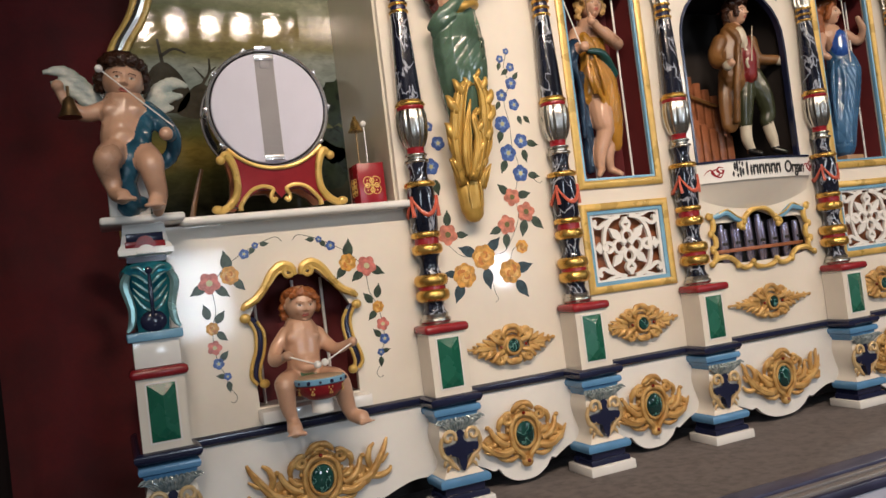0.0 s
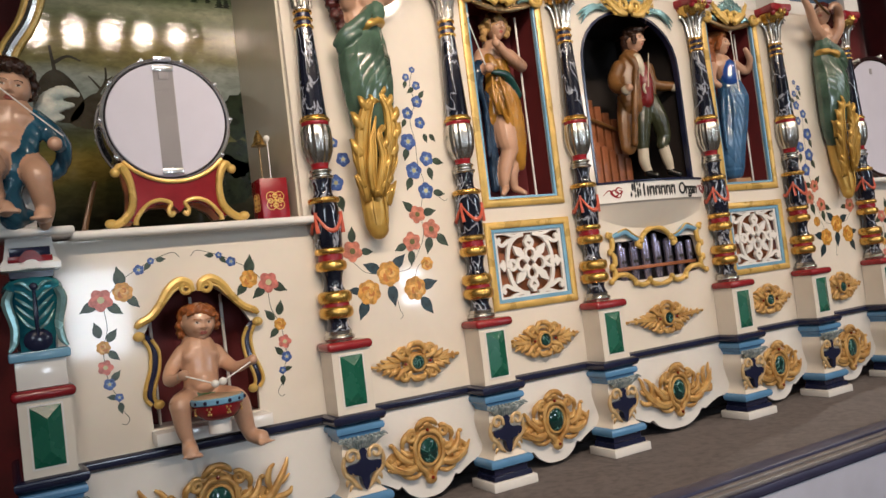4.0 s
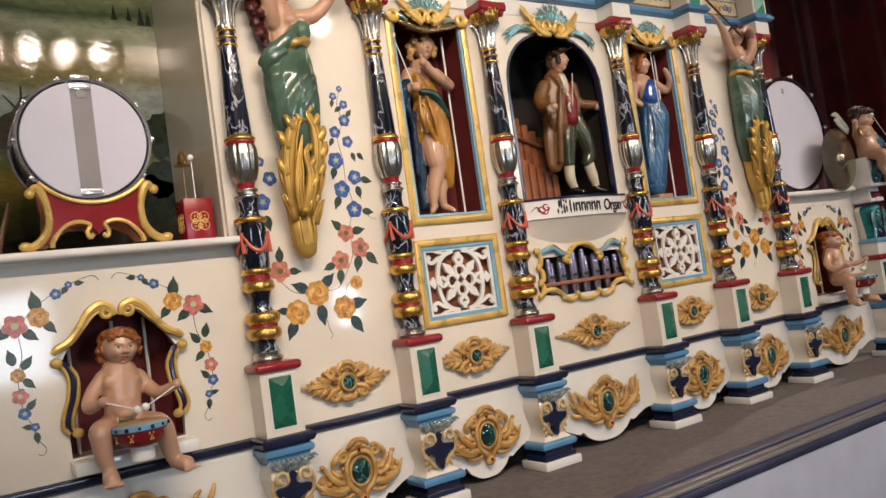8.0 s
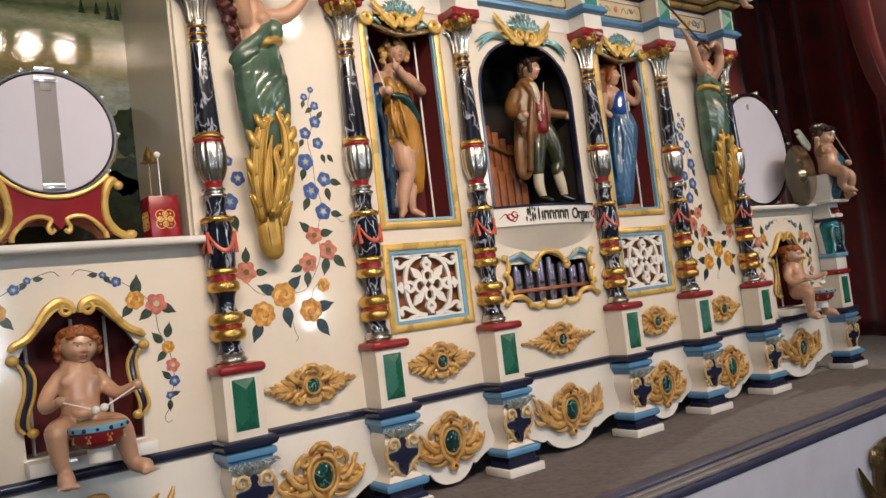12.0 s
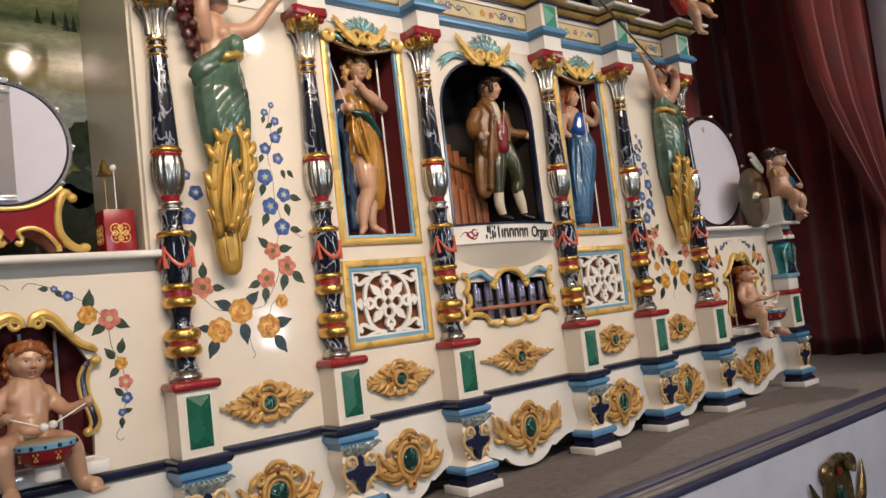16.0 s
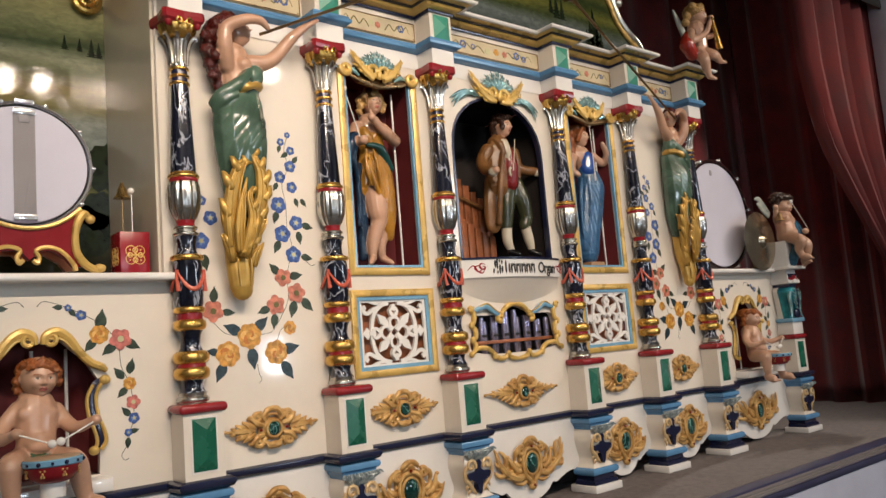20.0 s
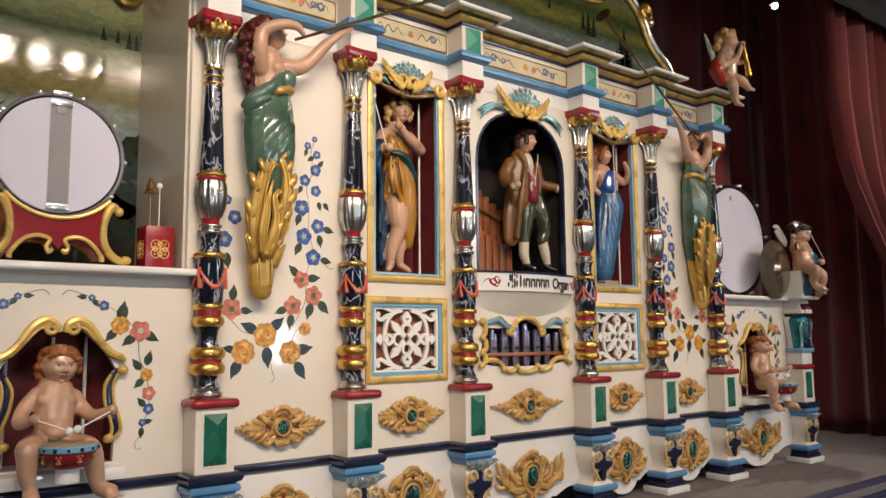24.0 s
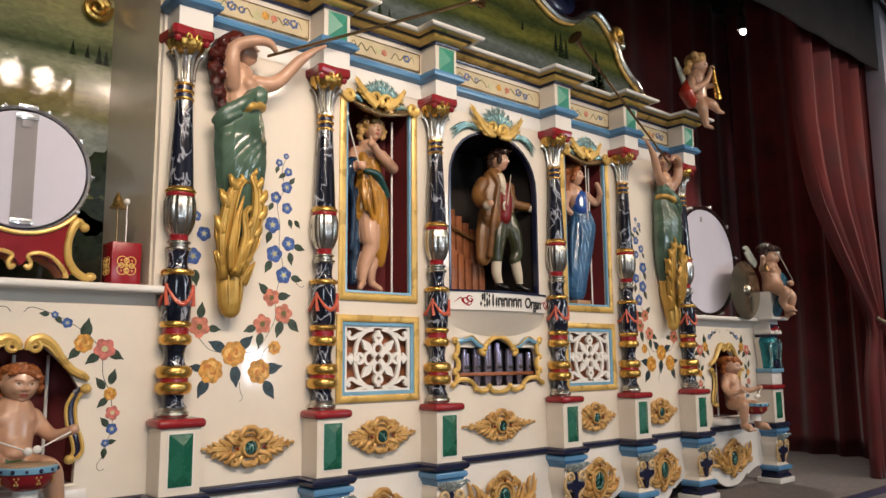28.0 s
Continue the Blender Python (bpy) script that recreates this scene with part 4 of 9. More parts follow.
for x, z0, z1 in ((-0.150, 0.932, 0.946), (-0.142, 0.955, 0.980), (-0.132, 0.929, 0.937), (-0.132, 0.949, 0.985), (-0.120, 0.929, 0.962), (-0.120, 0.976, 0.984), (-0.109, 0.934, 0.956), (-0.109, 0.968, 0.980)):
    stroke(x, z0, z1, 0.0042)
for k in range(12):
    x = -0.090 + k * 0.0145 + 0.003 * (k % 2)
    stroke(x, 0.932, 0.978 if k == 0 else 0.966, 0.0042)
    if k % 2 == 0 and k:
        stroke(x + 0.0085, 0.960, 0.966, 0.0050, 0.002)
bm = bmesh.new()
for s in (-1, 1):
    cx = -0.225 if s < 0 else 0.268
    pts = [(cx + 0.044 * u, 0.952 + 0.022 * w) for u, w in [(-0.9, -0.3), (-0.3, 0.5), (0.1, -0.6), (0.5, -0.2), (0.2, 0.5), (-0.2, 0.0), (0.5, -0.9), (0.95, 0.3)]]
    sweep(bm, [(x, BOW(x) - 0.001, z) for x, z in pts], [0.001, 0.0042, 0.0022, 0.0042, 0.001], 0.3, 5, 5)
    pts = [(cx + 0.040 * u, 0.952 + 0.024 * w) for u, w in [(0.95, 0.6), (0.5, 0.8), (0.3, 0.2), (0.7, -0.2), (0.9, 0.2), (0.6, 0.4)]]
    sweep(bm, [(x, BOW(x) - 0.001, z) for x, z in pts], [0.001, 0.0036, 0.0030, 0.0036, 0.001], 0.3, 5, 5)
pieces("flourish", bm, RED, sign, "red painted flourish")

# small organ pipes under the sign
pipes = thing("pipe_niche", (0, 0, 0), "gilded scroll frame round a row of small chrome pipes", "pipe frame")
niche_box(pipes, -0.25, 0.25, 0.60, 0.81, 0.14, BLACK, BLACK)
for i in range(15):
    x = -0.224 + i * 0.032
    h = 0.722 + 0.045 * (1 - abs(x) / 0.22) + 0.012 * ((i * 7) % 3)
    back = 0.034 + 0.018 * (i % 2)
    part("pipe", lathe(bmesh.new(), [(0.004, 0.590), (0.0125, 0.640), (0.0125, h), (0.0112, h)], 16, x, WALL + back), PIPE_METAL, pipes)
    part("pipe_mouth", box(bmesh.new(), x - 0.006, x + 0.006, WALL + back - 0.0132, WALL + back - 0.0105, 0.676, 0.688, 0.001), BLACK, pipes)
part("rail", box(bmesh.new(), -0.245, 0.245, WALL + 0.018, WALL + 0.03, 0.648, 0.662, 0.002), PINE, pipes, "red brown wooden rail")
for s in (-1, 1):
    X = lambda u: s * u
    y = WALL - 0.010
    TOP = [[(0.0, 0.806), (0.035, 0.802), (0.066, 0.782), (0.082, 0.758)], [(0.082, 0.768), (0.098, 0.760), (0.104, 0.744), (0.090, 0.738)]]
    SIDE = [[(0.246, 0.792), (0.232, 0.772), (0.236, 0.742), (0.250, 0.724)], [(0.250, 0.730), (0.232, 0.708), (0.232, 0.680), (0.250, 0.664)], [(0.250, 0.672), (0.236, 0.650), (0.240, 0.628), (0.262, 0.612)]]
    LOW = [[(0.262, 0.614), (0.225, 0.634), (0.175, 0.632), (0.142, 0.610), (0.138, 0.596)], [(0.140, 0.606), (0.110, 0.588), (0.078, 0.590), (0.060, 0.606)], [(0.062, 0.604), (0.040, 0.586), (0.0, 0.580)]]
    for line in TOP + SIDE + LOW:
        bm = sweep(bmesh.new(), [(X(u), y, z) for u, z in line], [0.007, 0.0105, 0.0105, 0.007], 1.0, 8, 4)
        for u, z in (line[0], line[-1]):
            if u:
                blob(bm, (X(u), y - 0.003, z), (0.0115, 0.010, 0.0115), u=10, v=7)
        part("scroll_frame", bm, YELLOW, pipes)
    part("scroll_frame", sweep(bmesh.new(), spiral(X(0.250), 0.795, 0.014, 0.004, 0.5, 1.2 * s, y - 0.004), [0.006, 0.005], 1, 7, 2), YELLOW, pipes)
    part("blue_crest", sweep(bmesh.new(), [(X(0.088), y, 0.762), (X(0.125), y - 0.004, 0.776), (X(0.165), y - 0.004, 0.800), (X(0.205), y - 0.002, 0.792), (X(0.238), y, 0.784)], [0.007, 0.0115, 0.0125, 0.0105, 0.006], 0.9, 8, 4), SKY, pipes, "blue leaf")
    part("gilt_line", sweep(bmesh.new(), [(X(0.092), y - 0.010, 0.772), (X(0.128), y - 0.013, 0.787), (X(0.165), y - 0.013, 0.811), (X(0.205), y - 0.010, 0.801)], [0.003, 0.004, 0.003], 0.9, 6, 4), YELLOW, pipes)

# ---------------------------------------------------------------- carved figures
SKIN = paint("painted_flesh", (0.60, 0.355, 0.235), 0.29, vary=0.14, scale=12, bump=0.03, coat=0.25)
HAIR_BROWN = paint("dark_brown_carved_hair", (0.045, 0.018, 0.010), 0.22, vary=0.3, scale=40, bump=0.3)
HAIR_RED = paint("ginger_carved_hair", (0.42, 0.13, 0.035), 0.3, vary=0.3, scale=40, bump=0.3)
HAIR_BLOND = paint("blond_carved_hair", (0.62, 0.37, 0.13), 0.3, vary=0.3, scale=40, bump=0.3)
HAIR_AUBURN = paint("auburn_carved_hair", (0.10, 0.014, 0.010), 0.2, vary=0.3, scale=40, bump=0.3)
DRAPE_BLUE = paint("steel_blue_drapery", (0.030, 0.12, 0.19), 0.18, vary=0.3, scale=18, bump=0.06, coat=0.3)
WING_WHITE = paint("aqua_white_wings", (0.58, 0.58, 0.50), 0.25, vary=0.3, scale=25, bump=0.15, dark=(0.30, 0.37, 0.34))
GREEN_CLOTH = paint("sea_green_drapery", (0.10, 0.175, 0.125), 0.16, vary=0.3, scale=10, bump=0.05, coat=0.4)
LEAF_CLOTH = paint("green_loincloth", (0.05, 0.10, 0.03), 0.3)
OCHRE_CLOTH = paint("golden_ochre_dress", (0.50, 0.24, 0.035), 0.18, vary=0.2, scale=12, coat=0.4)
DARK_BLUE_CLOTH = paint("dark_blue_cloak", (0.020, 0.05, 0.10), 0.2, vary=0.3, scale=16, coat=0.3)
TEAL_CLOTH = paint("dark_teal_sash", (0.015, 0.07, 0.06), 0.2, vary=0.2)
COAT = paint("tan_brown_coat", (0.25, 0.115, 0.036), 0.34, vary=0.3, scale=14)
VEST = paint("dark_red_waistcoat", (0.22, 0.022, 0.022), 0.25, vary=0.2)
CREAM_CLOTH = paint("cream_linen", (0.62, 0.55, 0.42), 0.3, vary=0.1)
OLIVE_CLOTH = paint("olive_green_breeches", (0.050, 0.056, 0.028), 0.2, vary=0.2, coat=0.3)
SHOE_BLACK = paint("black_shoe_leather", (0.012, 0.011, 0.010), 0.2)
ROYAL_BLUE = paint("royal_blue_bodice", (0.025, 0.10, 0.42), 0.12, vary=0.15, coat=0.4)
LADY_BLUE = paint("powder_blue_gown", (0.050, 0.15, 0.30), 0.18, vary=0.25, scale=14, coat=0.3)
EYE_WHITE = paint("ivory_painted_eyes", (0.60, 0.53, 0.44), 0.25, vary=0.1, bump=0)
EYE = paint("dark_painted_eyes", (0.07, 0.038, 0.025), 0.25, vary=0.2, bump=0)
LIP = paint("rose_painted_lips", (0.40, 0.10, 0.075), 0.3, vary=0.1, bump=0)
RED_CLOTH = paint("scarlet_drapery", (0.42, 0.035, 0.018), 0.2, vary=0.2, coat=0.3)


# drapery folds and carved curls, by paint: depth, closeness and the direction across the folds
FOLDS = {
    "sea_green_drapery": (0.0034, 95, (0.86, 0.1, -0.50)),
    "golden_ochre_dress": (0.0024, 170, (0.95, 0.1, -0.30)),
    "dark_blue_cloak": (0.0032, 170, (0.95, 0.2, 0.25)),
    "powder_blue_gown": (0.0032, 150, (0.97, 0.1, 0.22)),
    "steel_blue_drapery": (0.0034, 150, (0.85, 0.1, 0.5)),
    "scarlet_drapery": (0.0022, 190, (0.8, 0.1, 0.5)),
    "satin_gold_paint": (0.0010, 210, (0.98, 0.0, 0.15)),
    "tan_brown_coat": (0.0014, 120, (0.95, 0.1, 0.2)),
    "aqua_white_wings": (0.0026, 230, (0.35, 0.0, 0.93)),
    "olive_green_breeches": (0.0010, 140, (0.5, 0.1, 0.85)),
}
CURLS = ("dark_brown_carved_hair", "ginger_carved_hair", "blond_carved_hair", "auburn_carved_hair")


def add_head(me, at, size, turn, nod, tilt, brow, child):
    """Joins a head to a carved figure; lengths are in heads, x across, z up, the face to -y."""
    bm = bmesh.new()
    bm.from_mesh(me)
    slots = []
    for m in (SKIN, EYE_WHITE, EYE, LIP, brow or HAIR_BROWN):
        if m.name not in me.materials:
            me.materials.append(m)
        slots.append(me.materials.find(m.name))
    turned = Matrix.Translation(at) @ Matrix.Rotation(turn, 4, "Z") @ Matrix.Rotation(tilt, 4, "Y") @ Matrix.Rotation(-nod, 4, "X") @ Matrix.Scale(size, 4)
    wide, long = (0.415, 0.445) if child else (0.365, 0.43)
    G = lambda x, z, cx, cz, sx, sz: math.exp(-((x - cx) / sx) ** 2 - ((z - cz) / sz) ** 2)
    nu, nv = 84, 84
    rings, flat = [], {}
    for j in range(1, nv):
        lat = math.pi * j / nv
        ring = []
        for i in range(nu):
            lon = 2 * math.pi * i / nu
            dx, dy, dz = math.sin(lat) * math.sin(lon), -math.sin(lat) * math.cos(lon), math.cos(lat)
            low = max(0.0, min(1.0, -dz / 0.95))
            jaw = 1 - (0.24 if child else 0.30) * low * low
            x, y, z = wide * dx * jaw, long * dy * (1 - 0.10 * low if dy > 0 else 1.0), 0.5 * dz
            if dy < 0:
                a = abs(x)
                w = min(1.0, -dy / 0.45)
                f = 0.020 * G(a, z, 0.12, 0.095, 0.11, 0.045) - 0.046 * G(a, z, 0.150, 0.012, 0.078, 0.052) + 0.030 * G(a, z, 0.152, 0.004, 0.050, 0.032)
                f += (0.034 if child else 0.055) * G(x, z, 0, 0.02, 0.034, 0.10) + (0.095 if child else 0.115) * G(x, z, 0, -0.105, 0.044, 0.048) + 0.045 * G(a, z, 0.048, -0.125, 0.026, 0.026)
                f += (0.040 if child else 0.018) * G(a, z, 0.20, -0.14, 0.10, 0.10) + 0.042 * G(x, z, 0, -0.228, 0.082, 0.024) + 0.044 * G(x, z, 0, -0.283, 0.066, 0.024)
                f += -0.034 * G(x, z, 0, -0.255, 0.085, 0.010) - 0.022 * G(x, z, 0, -0.332, 0.09, 0.026) + 0.055 * G(x, z, 0, -0.405, 0.095, 0.065)
                y -= f * w
            ring.append(bm.verts.new(turned @ Vector((x, y, z))))
            flat[ring[-1]] = (x, z, dy)
        rings.append(ring)

    def kind(x, z, dy):
        if dy > -0.25:
            return 0
        a = abs(x)
        e = ((a - 0.152) / 0.060) ** 2 + ((z - 0.004) / 0.029) ** 2
        if e < 1:
            return 2 if z > 0.025 or ((a - 0.150) / 0.021) ** 2 + ((z - 0.006) / 0.023) ** 2 < 1 else 1
        if 0.055 < a < 0.235 and abs(z - 0.104 + 2.6 * (a - 0.15) ** 2) < 0.010:
            return 4
        return 3 if (x / 0.092) ** 2 + ((z + 0.255) / (0.047 - 0.014 * math.cos(x * 60) * (z > -0.255))) ** 2 < 1 else 0

    for a, b in zip(rings, rings[1:]):
        for i in range(nu):
            vs = (a[i], a[(i + 1) % nu], b[(i + 1) % nu], b[i])
            x, z, dy = (sum(flat[v][k] for v in vs) / 4 for k in range(3))
            bm.faces.new(vs).material_index = slots[kind(x, z, dy)]
    for ring in (rings[0], rings[-1]):
        bm.faces.new(ring).material_index = slots[0]
    for s in (-1, 1):
        blob(bm, turned @ Vector((s * wide * 0.97, 0.03, -0.03)), (size * 0.035, size * 0.06, size * 0.09), u=10, v=8, mat=slots[0])
    bm.to_mesh(me)
    bm.free()


class Carving:
    """A figure carved in one block: limbs and rounded masses melted together, painted by area."""

    def __init__(self):
        self.bm, self.mats, self.heads, self.trims = bmesh.new(), [], [], []

    def index(self, mat):
        if mat not in self.mats:
            self.mats.append(mat)
        return self.mats.index(mat)

    def limb(self, mat, *pts, flat=1.0):
        k = self.index(mat)
        sweep(self.bm, [p[:3] for p in pts], [p[3] for p in pts], flat, 12, 5, k)
        for p in (pts[0], pts[-1]):
            blob(self.bm, p[:3], (p[3], p[3] * (flat if flat < 1 else 1), p[3]), u=10, v=7, mat=k)

    def head(self, at, size, turn, nod=0.0, tilt=0.0, brow=None, child=False):
        """A carved and painted head: brow, eyes, nose, lips and chin on an egg-shaped skull."""
        self.heads.append((at, size, turn, nod, tilt, brow, child))

    def trim(self, mat, pts, radii, flat=1.0, segs=8):
        """A crisp carved line that is laid on after the block has been melted together."""
        self.trims.append((self.index(mat), pts, radii, flat, segs))

    def toes(self, mat, at, way, r):
        for k in range(5):
            q = r * (1.25 if k == 0 else 1.0 - 0.07 * k)
            self.ball(mat, tuple(a + w * (k - 2) * r * 1.55 for a, w in zip(at, way)), (q, q * 1.3, q * 0.9))

    def ball(self, mat, c, r):
        blob(self.bm, c, r, u=14, v=10, mat=self.index(mat))

    def finish(self, name, label, voxel=0.0048, smooth=4, category="carved figure", neck=None):
        me = bpy.data.meshes.new(name + "_rough")
        tree = BVHTree.FromBMesh(self.bm)
        self.bm.faces.ensure_lookup_table()
        kinds = [f.material_index for f in self.bm.faces]
        self.bm.to_mesh(me)
        self.bm.free()
        rough = new(name + "_rough", me)
        mod = rough.modifiers.new("melt", "REMESH")
        mod.mode, mod.voxel_size, mod.use_smooth_shade = "VOXEL", voxel, True
        mod = rough.modifiers.new("soften", "SMOOTH")
        mod.factor, mod.iterations = 0.5, smooth
        done = bpy.data.meshes.new_from_object(rough.evaluated_get(bpy.context.evaluated_depsgraph_get()))
        bpy.data.objects.remove(rough)
        done.name = name
        done.materials.clear()
        for m in self.mats:
            done.materials.append(m)
        if neck is not None:
            # the body below the neck is rubbed smoother than the head
            co = np.empty(len(done.vertices) * 3)
            done.vertices.foreach_get("co", co)
            co = co.reshape(-1, 3)
            ed = np.empty(len(done.edges) * 2, dtype=np.int64)
            done.edges.foreach_get("vertices", ed)
            ed = ed.reshape(-1, 2)
            count = np.bincount(ed.ravel(), minlength=len(co))[:, None]
            body = np.clip((neck - co[:, 2:3]) / 0.03, 0, 1)
            for _ in range(5):
                total = np.zeros_like(co)
                np.add.at(total, ed[:, 0], co[ed[:, 1]])
                np.add.at(total, ed[:, 1], co[ed[:, 0]])
                co = co + 0.6 * body * (total / np.maximum(count, 1) - co)
            done.vertices.foreach_set("co", co.ravel())
            done.update()
        names = [m.name for m in self.mats]
        shift = []
        for v in done.vertices:
            q = v.co
            hit = tree.find_nearest(q)
            kind = names[kinds[hit[2]]] if hit[2] is not None else ""
            d = 0.0
            if kind in FOLDS:
                amp, freq, way = FOLDS[kind]
                w = (q.x * way[0] + q.y * way[1] + q.z * way[2]) * freq + 4.5 * noise.noise(q * 7)
                d = amp * (math.sqrt(abs(math.sin(w))) - 0.55) * (0.6 + 0.8 * abs(noise.noise(q * 14 + Vector((3, 1, 2)))))
            elif kind in CURLS:
                d = 0.0030 * math.sin(q.x * 330 + 5 * noise.noise(q * 45)) * math.sin(q.z * 330 + 5 * noise.noise(q * 45 + Vector((7, 0, 0))))
            shift.append(q + v.normal * d)
        for v, q in zip(done.vertices, shift):
            v.co = q
        for p in done.polygons:
            hit = tree.find_nearest(p.center)
            p.material_index = kinds[hit[2]] if hit[2] is not None else 0
        if self.trims:
            bm = bmesh.new()
            bm.from_mesh(done)
            for k, pts, radii, flat, segs in self.trims:
                sweep(bm, pts, radii, flat, segs, 4, k)
            bm.to_mesh(done)
            bm.free()
        for h in self.heads:
            add_head(done, *h)
        done.shade_smooth()
        return tagged(new(name, done), label, category)



def twin_of(ob, label):
    """A second carving from the same pattern, at the other end of the organ."""
    twin = new(ob.name, ob.data)
    twin.location.x = 2 * 2.227 if abs(ob.data.vertices[0].co.x) > 2.0 else 2 * 1.813
    return tagged(twin, label, ob["category"])


def mirrored(ob, label, dx=0.0):
    """The same carving the other way round."""
    me = ob.data.copy()
    me.transform(Matrix.Diagonal((-1, 1, 1, 1)))
    me.flip_normals()
    twin = new(ob.name, me)
    twin.location.x = dx
    return tagged(twin, label, ob["category"])


cherub = Carving()
cherub.head((-2.238, -0.004, 1.310), 0.122, 0.06, -0.05, 0.16, HAIR_BROWN, True)
cherub.ball(HAIR_BROWN, (-2.241, 0.012, 1.360), (0.0573, 0.0573, 0.0377))
cherub.ball(HAIR_BROWN, (-2.285, -0.010, 1.341), (0.0178, 0.0178, 0.0178))
cherub.ball(HAIR_BROWN, (-2.294, 0.000, 1.320), (0.0178, 0.0178, 0.0178))
cherub.ball(HAIR_BROWN, (-2.293, 0.015, 1.302), (0.0179, 0.0179, 0.0179))
cherub.ball(HAIR_BROWN, (-2.188, -0.000, 1.347), (0.0182, 0.0182, 0.0182))
cherub.ball(HAIR_BROWN, (-2.183, 0.010, 1.322), (0.0183, 0.0183, 0.0183))
cherub.ball(HAIR_BROWN, (-2.189, 0.020, 1.300), (0.0183, 0.0183, 0.0183))
cherub.ball(HAIR_BROWN, (-2.262, -0.045, 1.355), (0.0176, 0.0176, 0.0176))
cherub.ball(HAIR_BROWN, (-2.239, -0.055, 1.355), (0.0176, 0.0176, 0.0176))
cherub.ball(HAIR_BROWN, (-2.214, -0.050, 1.352), (0.0177, 0.0177, 0.0177))
cherub.ball(HAIR_BROWN, (-2.196, -0.030, 1.349), (0.0179, 0.0179, 0.0179))
cherub.ball(HAIR_BROWN, (-2.276, -0.020, 1.356), (0.0177, 0.0177, 0.0177))
cherub.limb(SKIN, (-2.237, 0.000, 1.277, 0.0240), (-2.241, 0.000, 1.244, 0.0240))
cherub.limb(SKIN, (-2.241, 0.000, 1.241, 0.0569), (-2.248, -0.010, 1.204, 0.0521), (-2.257, -0.020, 1.157, 0.0532), (-2.258, -0.010, 1.130, 0.0490))
cherub.ball(SKIN, (-2.271, -0.028, 1.221), (0.0294, 0.0294, 0.0250))
cherub.ball(SKIN, (-2.219, -0.028, 1.220), (0.0297, 0.0297, 0.0252))
cherub.ball(SKIN, (-2.257, -0.045, 1.159), (0.0424, 0.0292, 0.0365))
cherub.limb(SKIN, (-2.288, 0.000, 1.240, 0.0237), (-2.336, -0.010, 1.225, 0.0219), (-2.369, -0.030, 1.240, 0.0173), (-2.393, -0.040, 1.284, 0.0114))
cherub.ball(SKIN, (-2.394, -0.045, 1.292), (0.0157, 0.0157, 0.0157))
for x, z in ((-2.274, 1.226), (-2.216, 1.224)):
    cherub.ball(SKIN, (x, -0.046, z), (0.025, 0.013, 0.018))
cherub.limb(SKIN, (-2.298, -0.040, 1.196, 0.006), (-2.252, -0.064, 1.184, 0.009), (-2.212, -0.044, 1.194, 0.006))
cherub.ball(SKIN, (-2.256, -0.066, 1.150), (0.032, 0.016, 0.024))
cherub.limb(DRAPE_BLUE, (-2.188, 0.000, 1.233, 0.0272), (-2.156, -0.030, 1.191, 0.0270), (-2.140, -0.050, 1.153, 0.0194))
cherub.ball(SKIN, (-2.151, -0.085, 1.151), (0.0190, 0.0190, 0.0190))
cherub.limb(SKIN, (-2.272, -0.020, 1.129, 0.0383), (-2.294, -0.110, 1.093, 0.0351), (-2.302, -0.120, 1.077, 0.0307), (-2.295, -0.100, 1.038, 0.0254), (-2.287, -0.110, 0.997, 0.0155))
cherub.limb(SKIN, (-2.287, -0.108, 0.998, 0.0190), (-2.273, -0.138, 0.988, 0.0215))
cherub.toes(SKIN, (-2.266, -0.157, 0.979), (-0.95, -0.25, 0.0), 0.0066)
cherub.limb(SKIN, (-2.215, -0.020, 1.117, 0.0402), (-2.200, -0.090, 1.078, 0.0376), (-2.195, -0.100, 1.046, 0.0302), (-2.186, -0.080, 0.994, 0.0247), (-2.190, -0.070, 0.953, 0.0161))
cherub.limb(SKIN, (-2.190, -0.068, 0.975, 0.0190), (-2.195, -0.098, 0.973, 0.0215))
cherub.toes(SKIN, (-2.197, -0.117, 0.964), (1.0, 0.1, 0.0), 0.0068)
cherub.limb(DRAPE_BLUE, (-2.185, -0.030, 1.227, 0.0149), (-2.202, -0.050, 1.163, 0.0221), (-2.237, -0.070, 1.094, 0.0275), (-2.256, -0.060, 1.038, 0.0246), (-2.255, -0.030, 0.976, 0.0323))
cherub.limb(DRAPE_BLUE, (-2.140, -0.020, 1.198, 0.0151), (-2.124, 0.000, 1.155, 0.0199), (-2.140, 0.020, 1.106, 0.0200), (-2.186, 0.020, 1.077, 0.0167))
cherub.ball(DRAPE_BLUE, (-2.240, -0.020, 0.981), (0.0444, 0.0296, 0.0222))
cherub.limb(DRAPE_BLUE, (-2.193, -0.050, 1.208, 0.0044), (-2.214, -0.075, 1.144, 0.0058), (-2.250, -0.090, 1.062, 0.0057), (-2.272, -0.080, 1.015, 0.0043))
cherub.limb(DRAPE_BLUE, (-2.176, -0.050, 1.207, 0.0044), (-2.194, -0.070, 1.151, 0.0058), (-2.230, -0.090, 1.061, 0.0043))
cherub.limb(WING_WHITE, (-2.304, 0.050, 1.276, 0.0166), (-2.344, 0.060, 1.326, 0.0211), (-2.382, 0.060, 1.358, 0.0180), (-2.425, 0.060, 1.357, 0.0074), flat=0.45)
cherub.limb(WING_WHITE, (-2.311, 0.050, 1.264, 0.0151), (-2.349, 0.060, 1.298, 0.0196), (-2.382, 0.060, 1.323, 0.0165), (-2.409, 0.060, 1.330, 0.0060), flat=0.45)
